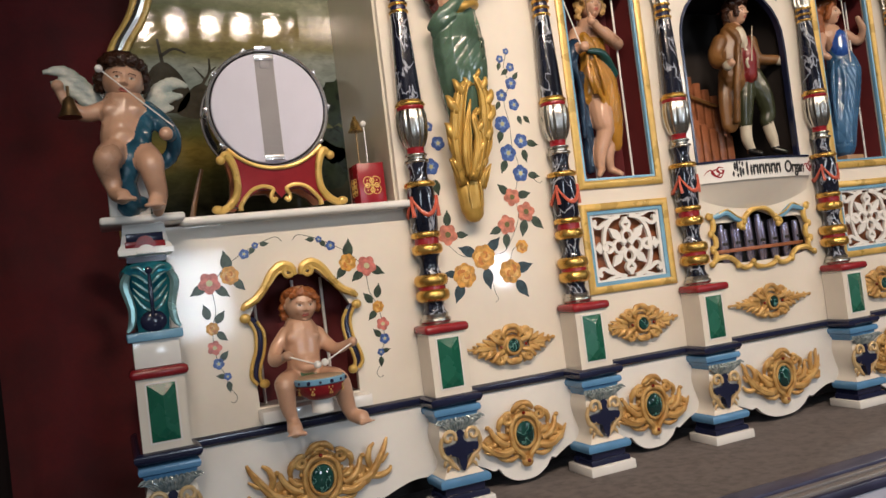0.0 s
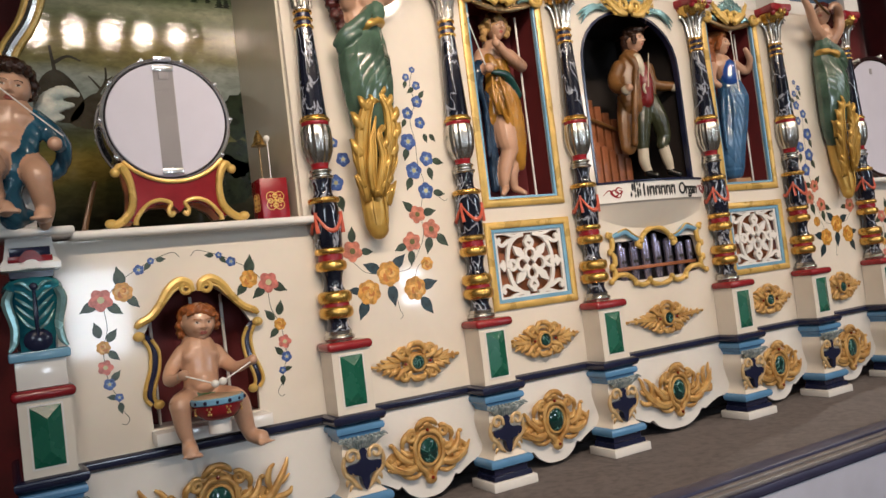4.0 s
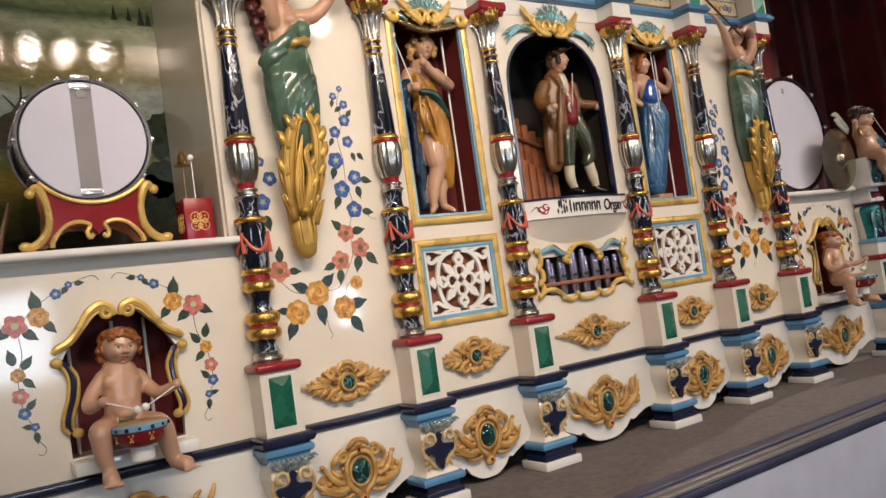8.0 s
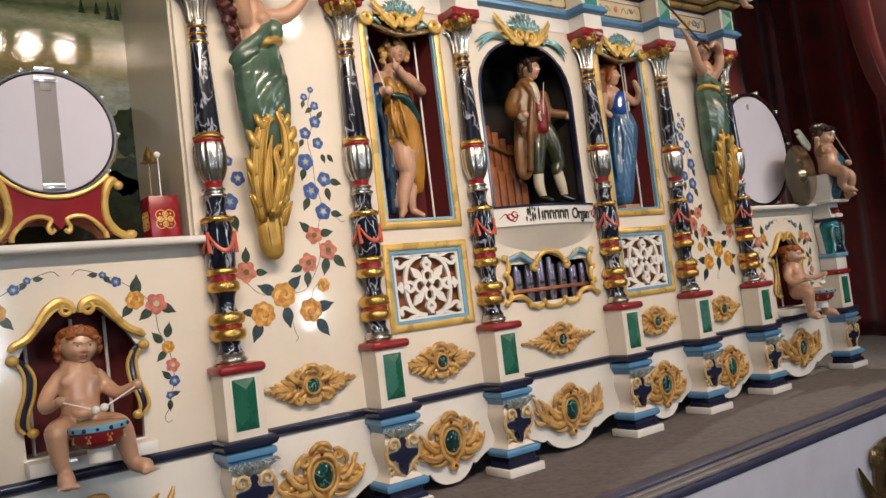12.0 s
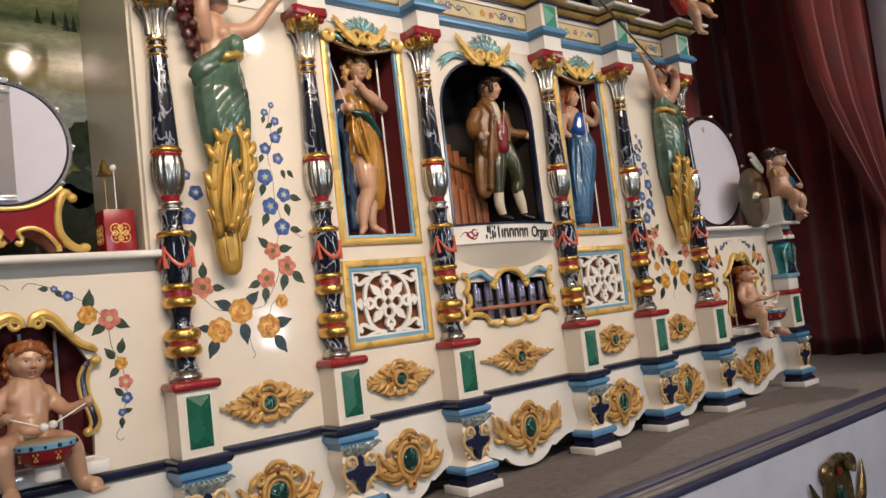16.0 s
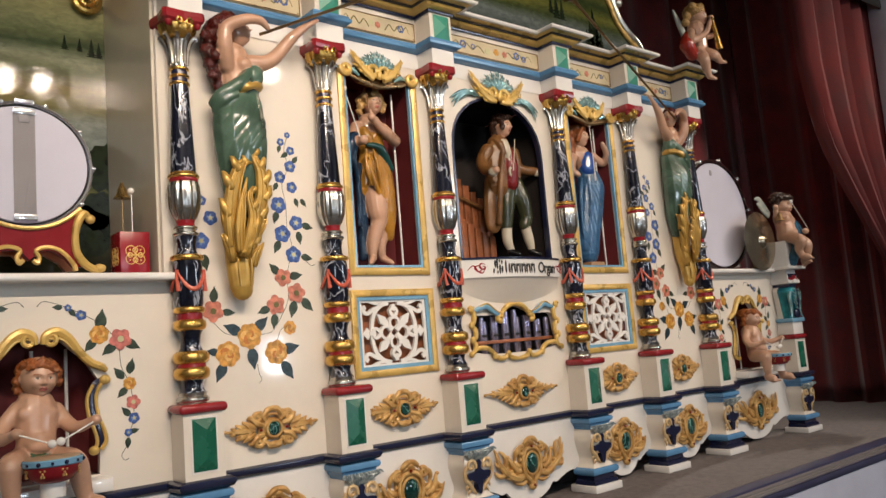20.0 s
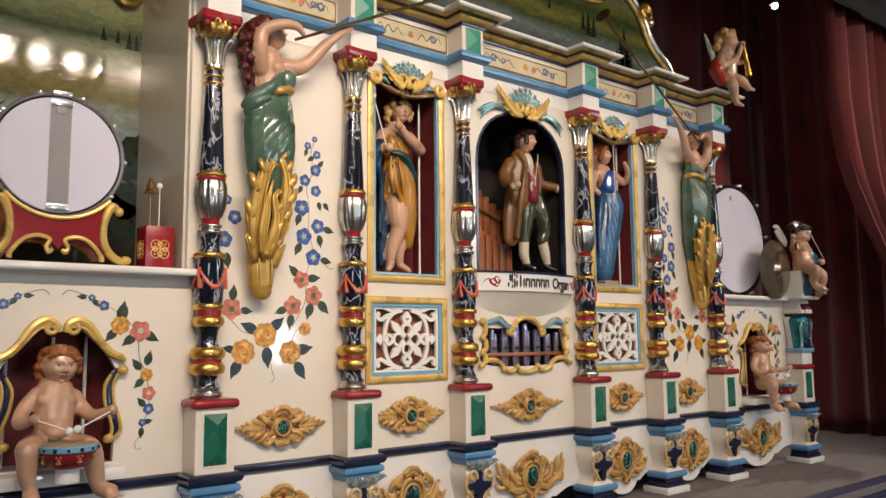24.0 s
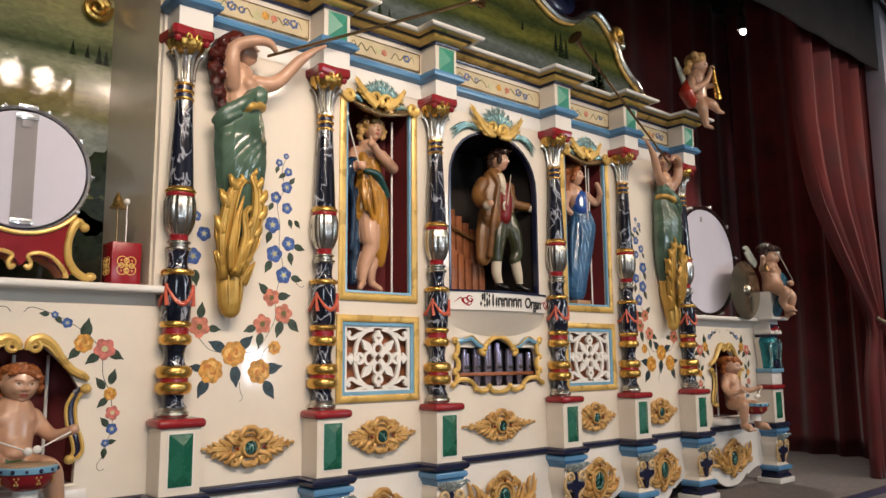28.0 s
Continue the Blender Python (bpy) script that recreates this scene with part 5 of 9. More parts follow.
cherub.limb(WING_WHITE, (-2.312, 0.050, 1.258, 0.0136), (-2.337, 0.055, 1.278, 0.0181), (-2.354, 0.055, 1.291, 0.0075), flat=0.45)
cherub.limb(WING_WHITE, (-2.178, 0.050, 1.257, 0.0155), (-2.146, 0.060, 1.303, 0.0204), (-2.107, 0.060, 1.322, 0.0189), (-2.073, 0.060, 1.315, 0.0079), flat=0.45)
cherub.limb(WING_WHITE, (-2.175, 0.050, 1.246, 0.0155), (-2.134, 0.060, 1.279, 0.0204), (-2.091, 0.060, 1.286, 0.0095), flat=0.45)
cherub.limb(WING_WHITE, (-2.172, 0.050, 1.235, 0.0124), (-2.145, 0.060, 1.249, 0.0172), (-2.116, 0.060, 1.252, 0.0079), flat=0.45)

drummer = Carving()
drummer.head((-1.824, 0.052, 0.664), 0.110, 0.10, -0.05, 0.04, HAIR_RED, True)
drummer.ball(HAIR_RED, (-1.820, 0.082, 0.686), (0.0544, 0.0544, 0.0336))
drummer.ball(HAIR_RED, (-1.863, 0.060, 0.680), (0.0149, 0.0149, 0.0149))
drummer.ball(HAIR_RED, (-1.871, 0.070, 0.659), (0.0149, 0.0149, 0.0149))
drummer.ball(HAIR_RED, (-1.867, 0.080, 0.637), (0.0150, 0.0150, 0.0150))
drummer.ball(HAIR_RED, (-1.777, 0.060, 0.675), (0.0152, 0.0152, 0.0152))
drummer.ball(HAIR_RED, (-1.774, 0.070, 0.652), (0.0153, 0.0153, 0.0153))
for x, z in ((-1.852, 0.692), (-1.836, 0.696), (-1.818, 0.694), (-1.800, 0.688), (-1.788, 0.680)):
    drummer.ball(HAIR_RED, (x, 0.012, z), (0.011, 0.010, 0.009))
drummer.ball(HAIR_RED, (-1.844, 0.030, 0.702), (0.0148, 0.0148, 0.0148))
drummer.ball(HAIR_RED, (-1.822, 0.020, 0.704), (0.0148, 0.0148, 0.0148))
drummer.ball(HAIR_RED, (-1.801, 0.025, 0.693), (0.0149, 0.0149, 0.0149))
drummer.ball(HAIR_RED, (-1.857, 0.045, 0.698), (0.0148, 0.0148, 0.0148))
drummer.limb(SKIN, (-1.826, 0.060, 0.615, 0.0206), (-1.832, 0.060, 0.590, 0.0205))
drummer.limb(SKIN, (-1.832, 0.060, 0.584, 0.0521), (-1.832, 0.050, 0.546, 0.0503), (-1.835, 0.040, 0.500, 0.0484), (-1.837, 0.040, 0.469, 0.0500))
drummer.ball(SKIN, (-1.857, 0.038, 0.566), (0.0264, 0.0264, 0.0218))
drummer.ball(SKIN, (-1.807, 0.038, 0.562), (0.0267, 0.0267, 0.0220))
drummer.ball(SKIN, (-1.836, 0.015, 0.499), (0.0387, 0.0278, 0.0232))
drummer.limb(SKIN, (-1.873, 0.060, 0.587, 0.0219), (-1.907, 0.050, 0.549, 0.0201), (-1.924, 0.010, 0.517, 0.0181), (-1.900, -0.040, 0.529, 0.0119))
drummer.ball(SKIN, (-1.898, -0.050, 0.531), (0.0178, 0.0163, 0.0148))
drummer.limb(SKIN, (-1.783, 0.060, 0.576, 0.0223), (-1.761, 0.040, 0.541, 0.0207), (-1.744, 0.000, 0.527, 0.0173), (-1.715, -0.050, 0.543, 0.0124))
drummer.ball(SKIN, (-1.712, -0.055, 0.544), (0.0155, 0.0155, 0.0155))
drummer.limb(SKIN, (-1.876, 0.030, 0.457, 0.0339), (-1.911, -0.050, 0.455, 0.0325), (-1.915, -0.060, 0.440, 0.0279), (-1.912, -0.055, 0.389, 0.0221), (-1.900, -0.050, 0.349, 0.0148))
drummer.limb(SKIN, (-1.901, -0.045, 0.345, 0.0200), (-1.906, -0.080, 0.334, 0.0225))
drummer.toes(SKIN, (-1.908, -0.100, 0.324), (-1.0, 0.15, 0.0), 0.0070)
drummer.limb(SKIN, (-1.792, 0.030, 0.449, 0.0346), (-1.770, -0.040, 0.447, 0.0323), (-1.758, -0.050, 0.427, 0.0292), (-1.745, -0.045, 0.368, 0.0231), (-1.734, -0.040, 0.336, 0.0170))
drummer.limb(SKIN, (-1.733, -0.038, 0.338, 0.0200), (-1.716, -0.074, 0.332, 0.0225))
drummer.toes(SKIN, (-1.706, -0.094, 0.321), (0.95, 0.25, 0.0), 0.0070)
for x, z in ((-1.860, 0.574), (-1.806, 0.571)):
    drummer.ball(SKIN, (x, 0.022, z), (0.024, 0.013, 0.017))
drummer.limb(SKIN, (-1.874, 0.022, 0.520, 0.006), (-1.836, -0.006, 0.514, 0.009), (-1.796, 0.020, 0.520, 0.006))
drummer.ball(SKIN, (-1.836, -0.008, 0.490), (0.030, 0.018, 0.016))
drummer.limb(LEAF_CLOTH, (-1.888, 0.015, 0.474, 0.0122), (-1.846, 0.000, 0.464, 0.0138), (-1.793, 0.010, 0.460, 0.0109))

caryatid = Carving()
caryatid.head((-1.216, 0.040, 1.736), 0.098, 1.15, 0.42, 0.0, HAIR_AUBURN, False)
caryatid.limb(HAIR_AUBURN, (-1.240, 0.050, 1.771, 0.0376), (-1.286, 0.050, 1.728, 0.0390), (-1.295, 0.060, 1.670, 0.0352), (-1.290, 0.060, 1.614, 0.0259), (-1.281, 0.060, 1.547, 0.0148))
caryatid.ball(HAIR_AUBURN, (-1.326, 0.030, 1.702), (0.0182, 0.0182, 0.0182))
caryatid.ball(HAIR_AUBURN, (-1.324, 0.040, 1.658), (0.0183, 0.0183, 0.0183))
caryatid.ball(HAIR_AUBURN, (-1.314, 0.040, 1.612), (0.0183, 0.0183, 0.0183))
caryatid.ball(HAIR_AUBURN, (-1.303, 0.040, 1.577), (0.0183, 0.0183, 0.0183))
caryatid.ball(HAIR_AUBURN, (-1.299, 0.020, 1.744), (0.0184, 0.0184, 0.0184))
caryatid.ball(HAIR_AUBURN, (-1.292, 0.010, 1.685), (0.0183, 0.0183, 0.0183))
caryatid.ball(HAIR_AUBURN, (-1.301, 0.020, 1.638), (0.0182, 0.0182, 0.0182))
caryatid.limb(SKIN, (-1.217, 0.050, 1.702, 0.0226), (-1.222, 0.050, 1.666, 0.0226))
caryatid.limb(SKIN, (-1.222, 0.050, 1.656, 0.0488), (-1.223, 0.050, 1.611, 0.0506), (-1.219, 0.050, 1.550, 0.0467), flat=0.75)
caryatid.ball(SKIN, (-1.205, 0.020, 1.622), (0.0261, 0.0243, 0.0243))
caryatid.limb(SKIN, (-1.258, 0.030, 1.613, 0.0259), (-1.275, 0.000, 1.667, 0.0256), (-1.271, -0.010, 1.724, 0.0220), (-1.223, -0.040, 1.750, 0.0184), (-1.172, -0.050, 1.753, 0.0149), (-1.146, -0.050, 1.733, 0.0093))
caryatid.limb(SKIN, (-1.170, 0.030, 1.637, 0.0284), (-1.132, 0.010, 1.636, 0.0266), (-1.092, 0.000, 1.666, 0.0230), (-1.039, -0.020, 1.733, 0.0193), (-0.988, -0.030, 1.780, 0.0117))
caryatid.limb(SKIN, (-0.988, -0.030, 1.780, 0.0117), (-0.948, -0.035, 1.805, 0.0079))
caryatid.limb(GREEN_CLOTH, (-1.205, 0.050, 1.576, 0.0526), (-1.208, 0.050, 1.523, 0.0693), (-1.220, 0.040, 1.432, 0.0907), (-1.217, 0.040, 1.337, 0.0885), (-1.212, 0.050, 1.246, 0.0755), (-1.212, 0.060, 1.153, 0.0552), flat=0.72)
caryatid.limb(GREEN_CLOTH, (-1.311, 0.030, 1.480, 0.0145), (-1.290, 0.010, 1.506, 0.0199), (-1.236, -0.005, 1.547, 0.0220), (-1.179, 0.015, 1.607, 0.0131))
caryatid.ball(GREEN_CLOTH, (-1.167, 0.025, 1.589), (0.0320, 0.0339, 0.0377))
caryatid.limb(STATUE_GOLD, (-1.180, -0.005, 1.549, 0.0111), (-1.152, 0.018, 1.553, 0.0120), (-1.146, 0.048, 1.550, 0.0100))
caryatid.limb(STATUE_GOLD, (-1.228, -0.005, 1.532, 0.0110), (-1.207, -0.012, 1.538, 0.0129), (-1.180, -0.005, 1.549, 0.0111))
caryatid.limb(GREEN_CLOTH, (-1.306, 0.030, 1.459, 0.0109), (-1.284, 0.005, 1.487, 0.0163), (-1.247, -0.010, 1.509, 0.0091))
caryatid.limb(STATUE_GOLD, (-1.226, 0.066, 1.120, 0.050), (-1.230, 0.060, 1.030, 0.052), (-1.236, 0.050, 0.960, 0.046), (-1.238, 0.045, 0.905, 0.041), (-1.236, 0.045, 0.888, 0.036), flat=0.72)


def blade(at, width, sides=(-1, 1), lobes=True):
    """A gilded acanthus blade: a tongue with sharp ribs and lobes along its edges."""
    n = len(at) - 1
    w = [width * (0.70 + 0.5 * math.sin(math.pi * min(1.0, (i + 0.6) / n))) * (1 - 0.5 * (i / n) ** 3) for i in range(n)] + [0.002]
    caryatid.trim(STATUE_GOLD, at, w, 0.55, 10)
    for k in (-0.75, 0.0, 0.75):
        caryatid.trim(STATUE_GOLD, [(x + k * r, y - 0.5 * r - 0.001, z) for (x, y, z), r in zip(at, w)], [0.0026, 0.0034, 0.0012], 1.0, 6)
    if lobes:
        for i in range(n):
            (x, y, z), (x1, y1, z1), r = at[i], at[i + 1], w[i]
            for u in (0.5,):
                px, py, pz = x + (x1 - x) * u, y + (y1 - y) * u, z + (z1 - z) * u
                for q in sides:
                    caryatid.trim(STATUE_GOLD, [(px + q * r * 0.3, py - 0.002, pz - r * 0.5), (px + q * r * 0.95, py - 0.007, pz + r * 0.4), (px + q * r * 1.30, py - 0.004, pz + r * 1.3), (px + q * r * 1.55, py + 0.003, pz + r * 1.6)], [0.62 * r, 0.62 * r, 0.36 * r, 0.08 * r], 0.75, 9)


blade([(-1.264, 0.030, 0.975), (-1.280, 0.010, 1.085), (-1.277, 0.000, 1.174), (-1.259, -0.008, 1.250), (-1.238, -0.016, 1.285), (-1.209, -0.014, 1.284)], 0.022, (-1,))
blade([(-1.214, 0.030, 0.980), (-1.194, 0.012, 1.093), (-1.180, 0.002, 1.156), (-1.175, -0.004, 1.206), (-1.181, -0.010, 1.262), (-1.199, -0.014, 1.298), (-1.205, -0.012, 1.334)], 0.020, (1,))
blade([(-1.246, 0.006, 0.985), (-1.228, -0.012, 1.052), (-1.216, -0.016, 1.113), (-1.228, -0.020, 1.176), (-1.214, -0.020, 1.208)], 0.015, (1,))
blade([(-1.254, 0.006, 0.998), (-1.262, -0.008, 1.062), (-1.256, -0.014, 1.122), (-1.250, -0.018, 1.168), (-1.232, -0.020, 1.236)], 0.014, lobes=False)
for at in ([(-1.268, 0.036, 0.985), (-1.292, 0.022, 1.036), (-1.310, 0.018, 1.056)], [(-1.272, 0.030, 1.050), (-1.296, 0.016, 1.105), (-1.310, 0.014, 1.150)], [(-1.176, 0.024, 1.150), (-1.158, 0.012, 1.200), (-1.132, 0.012, 1.222)], [(-1.194, 0.028, 1.045), (-1.172, 0.018, 1.090), (-1.152, 0.016, 1.136)], [(-1.206, 0.030, 0.960), (-1.192, 0.020, 1.0), (-1.168, 0.018, 1.034)]):
    blade(at, 0.015, lobes=False)
for x in (-1.258, -1.216):
    caryatid.trim(STATUE_GOLD, [(x, 0.016, 0.985), (x + 0.001, 0.014, 0.935), (-1.237 + (x + 1.237) * 0.8, 0.018, 0.895)], [0.0034, 0.0040, 0.0015], 0.8, 7)
caryatid.ball(STATUE_GOLD, (-1.248, -0.004, 1.000), (0.0095, 0.0095, 0.0095))

piper = Carving()
piper.head((-0.597, 0.166, 1.612), 0.096, -0.10, 0.10, 0.10, HAIR_BLOND, False)
piper.ball(HAIR_BLOND, (-0.597, 0.182, 1.627), (0.0536, 0.0515, 0.0408))
piper.ball(HAIR_BLOND, (-0.653, 0.170, 1.598), (0.0138, 0.0138, 0.0138))
piper.ball(HAIR_BLOND, (-0.654, 0.175, 1.622), (0.0138, 0.0138, 0.0138))
piper.ball(HAIR_BLOND, (-0.655, 0.175, 1.578), (0.0138, 0.0138, 0.0138))
piper.ball(HAIR_BLOND, (-0.554, 0.170, 1.639), (0.0140, 0.0140, 0.0140))
piper.ball(HAIR_BLOND, (-0.540, 0.175, 1.620), (0.0141, 0.0141, 0.0141))
piper.ball(HAIR_BLOND, (-0.645, 0.150, 1.633), (0.0137, 0.0137, 0.0137))
piper.ball(HAIR_BLOND, (-0.611, 0.142, 1.639), (0.0137, 0.0137, 0.0137))
piper.ball(HAIR_BLOND, (-0.579, 0.148, 1.639), (0.0139, 0.0139, 0.0139))
piper.ball(HAIR_BLOND, (-0.544, 0.178, 1.598), (0.0140, 0.0140, 0.0140))
piper.ball(HAIR_BLOND, (-0.621, 0.170, 1.659), (0.0138, 0.0138, 0.0138))
piper.ball(HAIR_BLOND, (-0.578, 0.170, 1.666), (0.0139, 0.0139, 0.0139))
piper.limb(SKIN, (-0.604, 0.170, 1.566, 0.0192), (-0.614, 0.170, 1.531, 0.0192))
piper.limb(SKIN, (-0.615, 0.170, 1.522, 0.0532), (-0.617, 0.170, 1.475, 0.0531), (-0.620, 0.170, 1.421, 0.0467), flat=0.80)
piper.limb(OCHRE_CLOTH, (-0.619, 0.165, 1.469, 0.0530), (-0.616, 0.168, 1.409, 0.0552), (-0.613, 0.170, 1.335, 0.0701), (-0.614, 0.170, 1.276, 0.0700), flat=0.78)
piper.limb(OCHRE_CLOTH, (-0.577, 0.150, 1.319, 0.0382), (-0.570, 0.150, 1.211, 0.0297), (-0.571, 0.150, 1.087, 0.0170), flat=0.60)
piper.limb(OCHRE_CLOTH, (-0.612, 0.158, 1.360, 0.066), (-0.600, 0.150, 1.265, 0.060), (-0.582, 0.145, 1.180, 0.042), (-0.570, 0.145, 1.095, 0.016), flat=0.8)
piper.limb(OCHRE_CLOTH, (-0.665, 0.140, 1.490, 0.0188), (-0.657, 0.135, 1.467, 0.0209), (-0.640, 0.135, 1.442, 0.0168))
piper.limb(OCHRE_CLOTH, (-0.681, 0.110, 1.413, 0.0041), (-0.686, 0.105, 1.338, 0.0082), (-0.667, 0.110, 1.277, 0.0062))
piper.limb(OCHRE_CLOTH, (-0.652, 0.105, 1.412, 0.0041), (-0.639, 0.095, 1.326, 0.0083), (-0.618, 0.110, 1.235, 0.0062))
piper.limb(OCHRE_CLOTH, (-0.619, 0.120, 1.396, 0.0042), (-0.596, 0.110, 1.309, 0.0084), (-0.584, 0.125, 1.185, 0.0063))
piper.limb(OCHRE_CLOTH, (-0.669, 0.110, 1.392, 0.0041), (-0.668, 0.095, 1.304, 0.0082), (-0.636, 0.110, 1.245, 0.0062))
piper.limb(SKIN, (-0.554, 0.170, 1.516, 0.0258), (-0.512, 0.150, 1.468, 0.0237), (-0.580, 0.110, 1.480, 0.0189), (-0.647, 0.095, 1.527, 0.0145))
piper.ball(SKIN, (-0.659, 0.090, 1.533), (0.0165, 0.0165, 0.0165))
piper.limb(SKIN, (-0.664, 0.085, 1.540, 0.0062), (-0.666, 0.085, 1.561, 0.0041))
piper.limb(SKIN, (-0.675, 0.170, 1.511, 0.0274), (-0.702, 0.160, 1.458, 0.0250), (-0.697, 0.110, 1.442, 0.0165))
piper.ball(SKIN, (-0.696, 0.100, 1.443), (0.0185, 0.0185, 0.0185))
piper.limb(DARK_BLUE_CLOTH, (-0.703, 0.150, 1.462, 0.0250), (-0.734, 0.150, 1.418, 0.0269), (-0.714, 0.170, 1.365, 0.0271), (-0.669, 0.180, 1.326, 0.0274), (-0.671, 0.180, 1.176, 0.0231), (-0.680, 0.180, 1.011, 0.0168))
piper.limb(DARK_BLUE_CLOTH, (-0.700, 0.140, 1.442, 0.0083), (-0.717, 0.140, 1.378, 0.0103), (-0.697, 0.150, 1.297, 0.0104), (-0.701, 0.160, 1.131, 0.0083))
piper.limb(TEAL_CLOTH, (-0.669, 0.120, 1.433, 0.0083), (-0.615, 0.110, 1.419, 0.0167), (-0.564, 0.125, 1.351, 0.0169))
piper.limb(SKIN, (-0.622, 0.160, 1.283, 0.0465), (-0.630, 0.140, 1.188, 0.0398), (-0.626, 0.140, 1.142, 0.0314), (-0.649, 0.150, 1.068, 0.0251), (-0.657, 0.150, 1.011, 0.0146))
piper.limb(SKIN, (-0.653, 0.150, 1.007, 0.0146), (-0.694, 0.110, 0.982, 0.0102))
piper.limb(SKIN, (-0.576, 0.170, 1.237, 0.0342), (-0.577, 0.170, 1.129, 0.0277), (-0.602, 0.170, 1.066, 0.0233), (-0.600, 0.170, 1.012, 0.0148))
piper.limb(SKIN, (-0.598, 0.170, 1.007, 0.0148), (-0.578, 0.140, 0.985, 0.0105))

bandmaster = Carving()
bandmaster.head((0.110, 0.176, 1.604), 0.098, 0.30, 0.04, 0.0, HAIR_BROWN, False)
bandmaster.ball(HAIR_BROWN, (0.104, 0.192, 1.627), (0.0410, 0.0483, 0.0338))
bandmaster.ball(HAIR_BROWN, (0.103, 0.180, 1.640), (0.045, 0.050, 0.024))
bandmaster.ball(HAIR_BROWN, (0.086, 0.148, 1.604), (0.013, 0.010, 0.024))
bandmaster.limb(HAIR_BROWN, (0.090, 0.140, 1.640, 0.010), (0.116, 0.134, 1.644, 0.011), (0.138, 0.148, 1.640, 0.009))
bandmaster.ball(HAIR_BROWN, (0.066, 0.192, 1.593), (0.0156, 0.0156, 0.0156))
bandmaster.ball(HAIR_BROWN, (0.063, 0.185, 1.615), (0.0156, 0.0156, 0.0156))
bandmaster.ball(HAIR_BROWN, (0.113, 0.162, 1.632), (0.0156, 0.0156, 0.0156))
bandmaster.ball(HAIR_BROWN, (0.079, 0.160, 1.635), (0.0155, 0.0155, 0.0155))
bandmaster.ball(HAIR_BROWN, (0.071, 0.192, 1.569), (0.0156, 0.0156, 0.0156))
bandmaster.ball(HAIR_BROWN, (0.143, 0.168, 1.624), (0.0157, 0.0157, 0.0157))
bandmaster.limb(CREAM_CLOTH, (0.086, 0.128, 1.449, 0.0038), (0.098, 0.125, 1.419, 0.0044), (0.080, 0.125, 1.390, 0.0044), (0.099, 0.130, 1.363, 0.0038))
bandmaster.ball(EYE, (0.053, 0.123, 1.432), (0.0047, 0.0047, 0.0047))
bandmaster.ball(EYE, (0.045, 0.123, 1.384), (0.0047, 0.0047, 0.0047))
bandmaster.ball(EYE, (0.039, 0.126, 1.337), (0.0047, 0.0047, 0.0047))
bandmaster.ball(EYE, (0.036, 0.132, 1.286), (0.0047, 0.0047, 0.0047))
bandmaster.limb(COAT, (0.048, 0.160, 1.534, 0.0142), (0.059, 0.145, 1.510, 0.0166), (0.066, 0.135, 1.474, 0.0094))
bandmaster.limb(SKIN, (0.103, 0.180, 1.557, 0.0192), (0.097, 0.180, 1.522, 0.0192))
bandmaster.limb(COAT, (0.085, 0.184, 1.504, 0.0648), (0.072, 0.184, 1.430, 0.0646), (0.062, 0.184, 1.338, 0.0596), flat=0.70)
bandmaster.limb(COAT, (0.054, 0.200, 1.356, 0.0503), (0.036, 0.200, 1.252, 0.0501), (0.027, 0.200, 1.163, 0.0404), flat=0.60)
bandmaster.limb(VEST, (0.108, 0.150, 1.485, 0.0239), (0.111, 0.148, 1.421, 0.0358), (0.113, 0.154, 1.345, 0.0334))
bandmaster.limb(CREAM_CLOTH, (0.083, 0.145, 1.521, 0.0190), (0.087, 0.134, 1.489, 0.0166), (0.091, 0.134, 1.460, 0.0118))
bandmaster.limb(COAT, (0.071, 0.142, 1.505, 0.0095), (0.046, 0.132, 1.415, 0.0117), (0.027, 0.138, 1.297, 0.0141), (0.025, 0.160, 1.164, 0.0141))
bandmaster.limb(COAT, (0.160, 0.160, 1.504, 0.0096), (0.173, 0.160, 1.426, 0.0121), (0.168, 0.168, 1.340, 0.0121))
bandmaster.limb(COAT, (0.008, 0.180, 1.490, 0.0284), (-0.026, 0.180, 1.436, 0.0271), (-0.042, 0.150, 1.394, 0.0233), (-0.043, 0.105, 1.378, 0.0184))
bandmaster.ball(CREAM_CLOTH, (-0.047, 0.095, 1.368), (0.0206, 0.0206, 0.0206))
bandmaster.ball(SKIN, (-0.045, 0.080, 1.375), (0.0171, 0.0171, 0.0171))
bandmaster.limb(COAT, (0.171, 0.180, 1.491, 0.0267), (0.188, 0.170, 1.419, 0.0243), (0.263, 0.140, 1.403, 0.0195))
bandmaster.ball(CREAM_CLOTH, (0.267, 0.135, 1.397), (0.0195, 0.0195, 0.0195))
bandmaster.limb(SKIN, (0.282, 0.130, 1.395, 0.0122), (0.328, 0.120, 1.401, 0.0086))
bandmaster.limb(SKIN, (0.294, 0.130, 1.406, 0.0061), (0.325, 0.130, 1.421, 0.0049))
bandmaster.limb(OLIVE_CLOTH, (0.118, 0.180, 1.345, 0.0385), (0.101, 0.180, 1.247, 0.0359), (0.087, 0.180, 1.153, 0.0263))
bandmaster.limb(OLIVE_CLOTH, (0.158, 0.180, 1.345, 0.0411), (0.177, 0.160, 1.267, 0.0386), (0.194, 0.160, 1.193, 0.0314), (0.180, 0.160, 1.157, 0.0265))
bandmaster.limb(CREAM_CLOTH, (0.088, 0.180, 1.158, 0.0239), (0.085, 0.180, 1.090, 0.0227), (0.104, 0.180, 1.046, 0.0155))
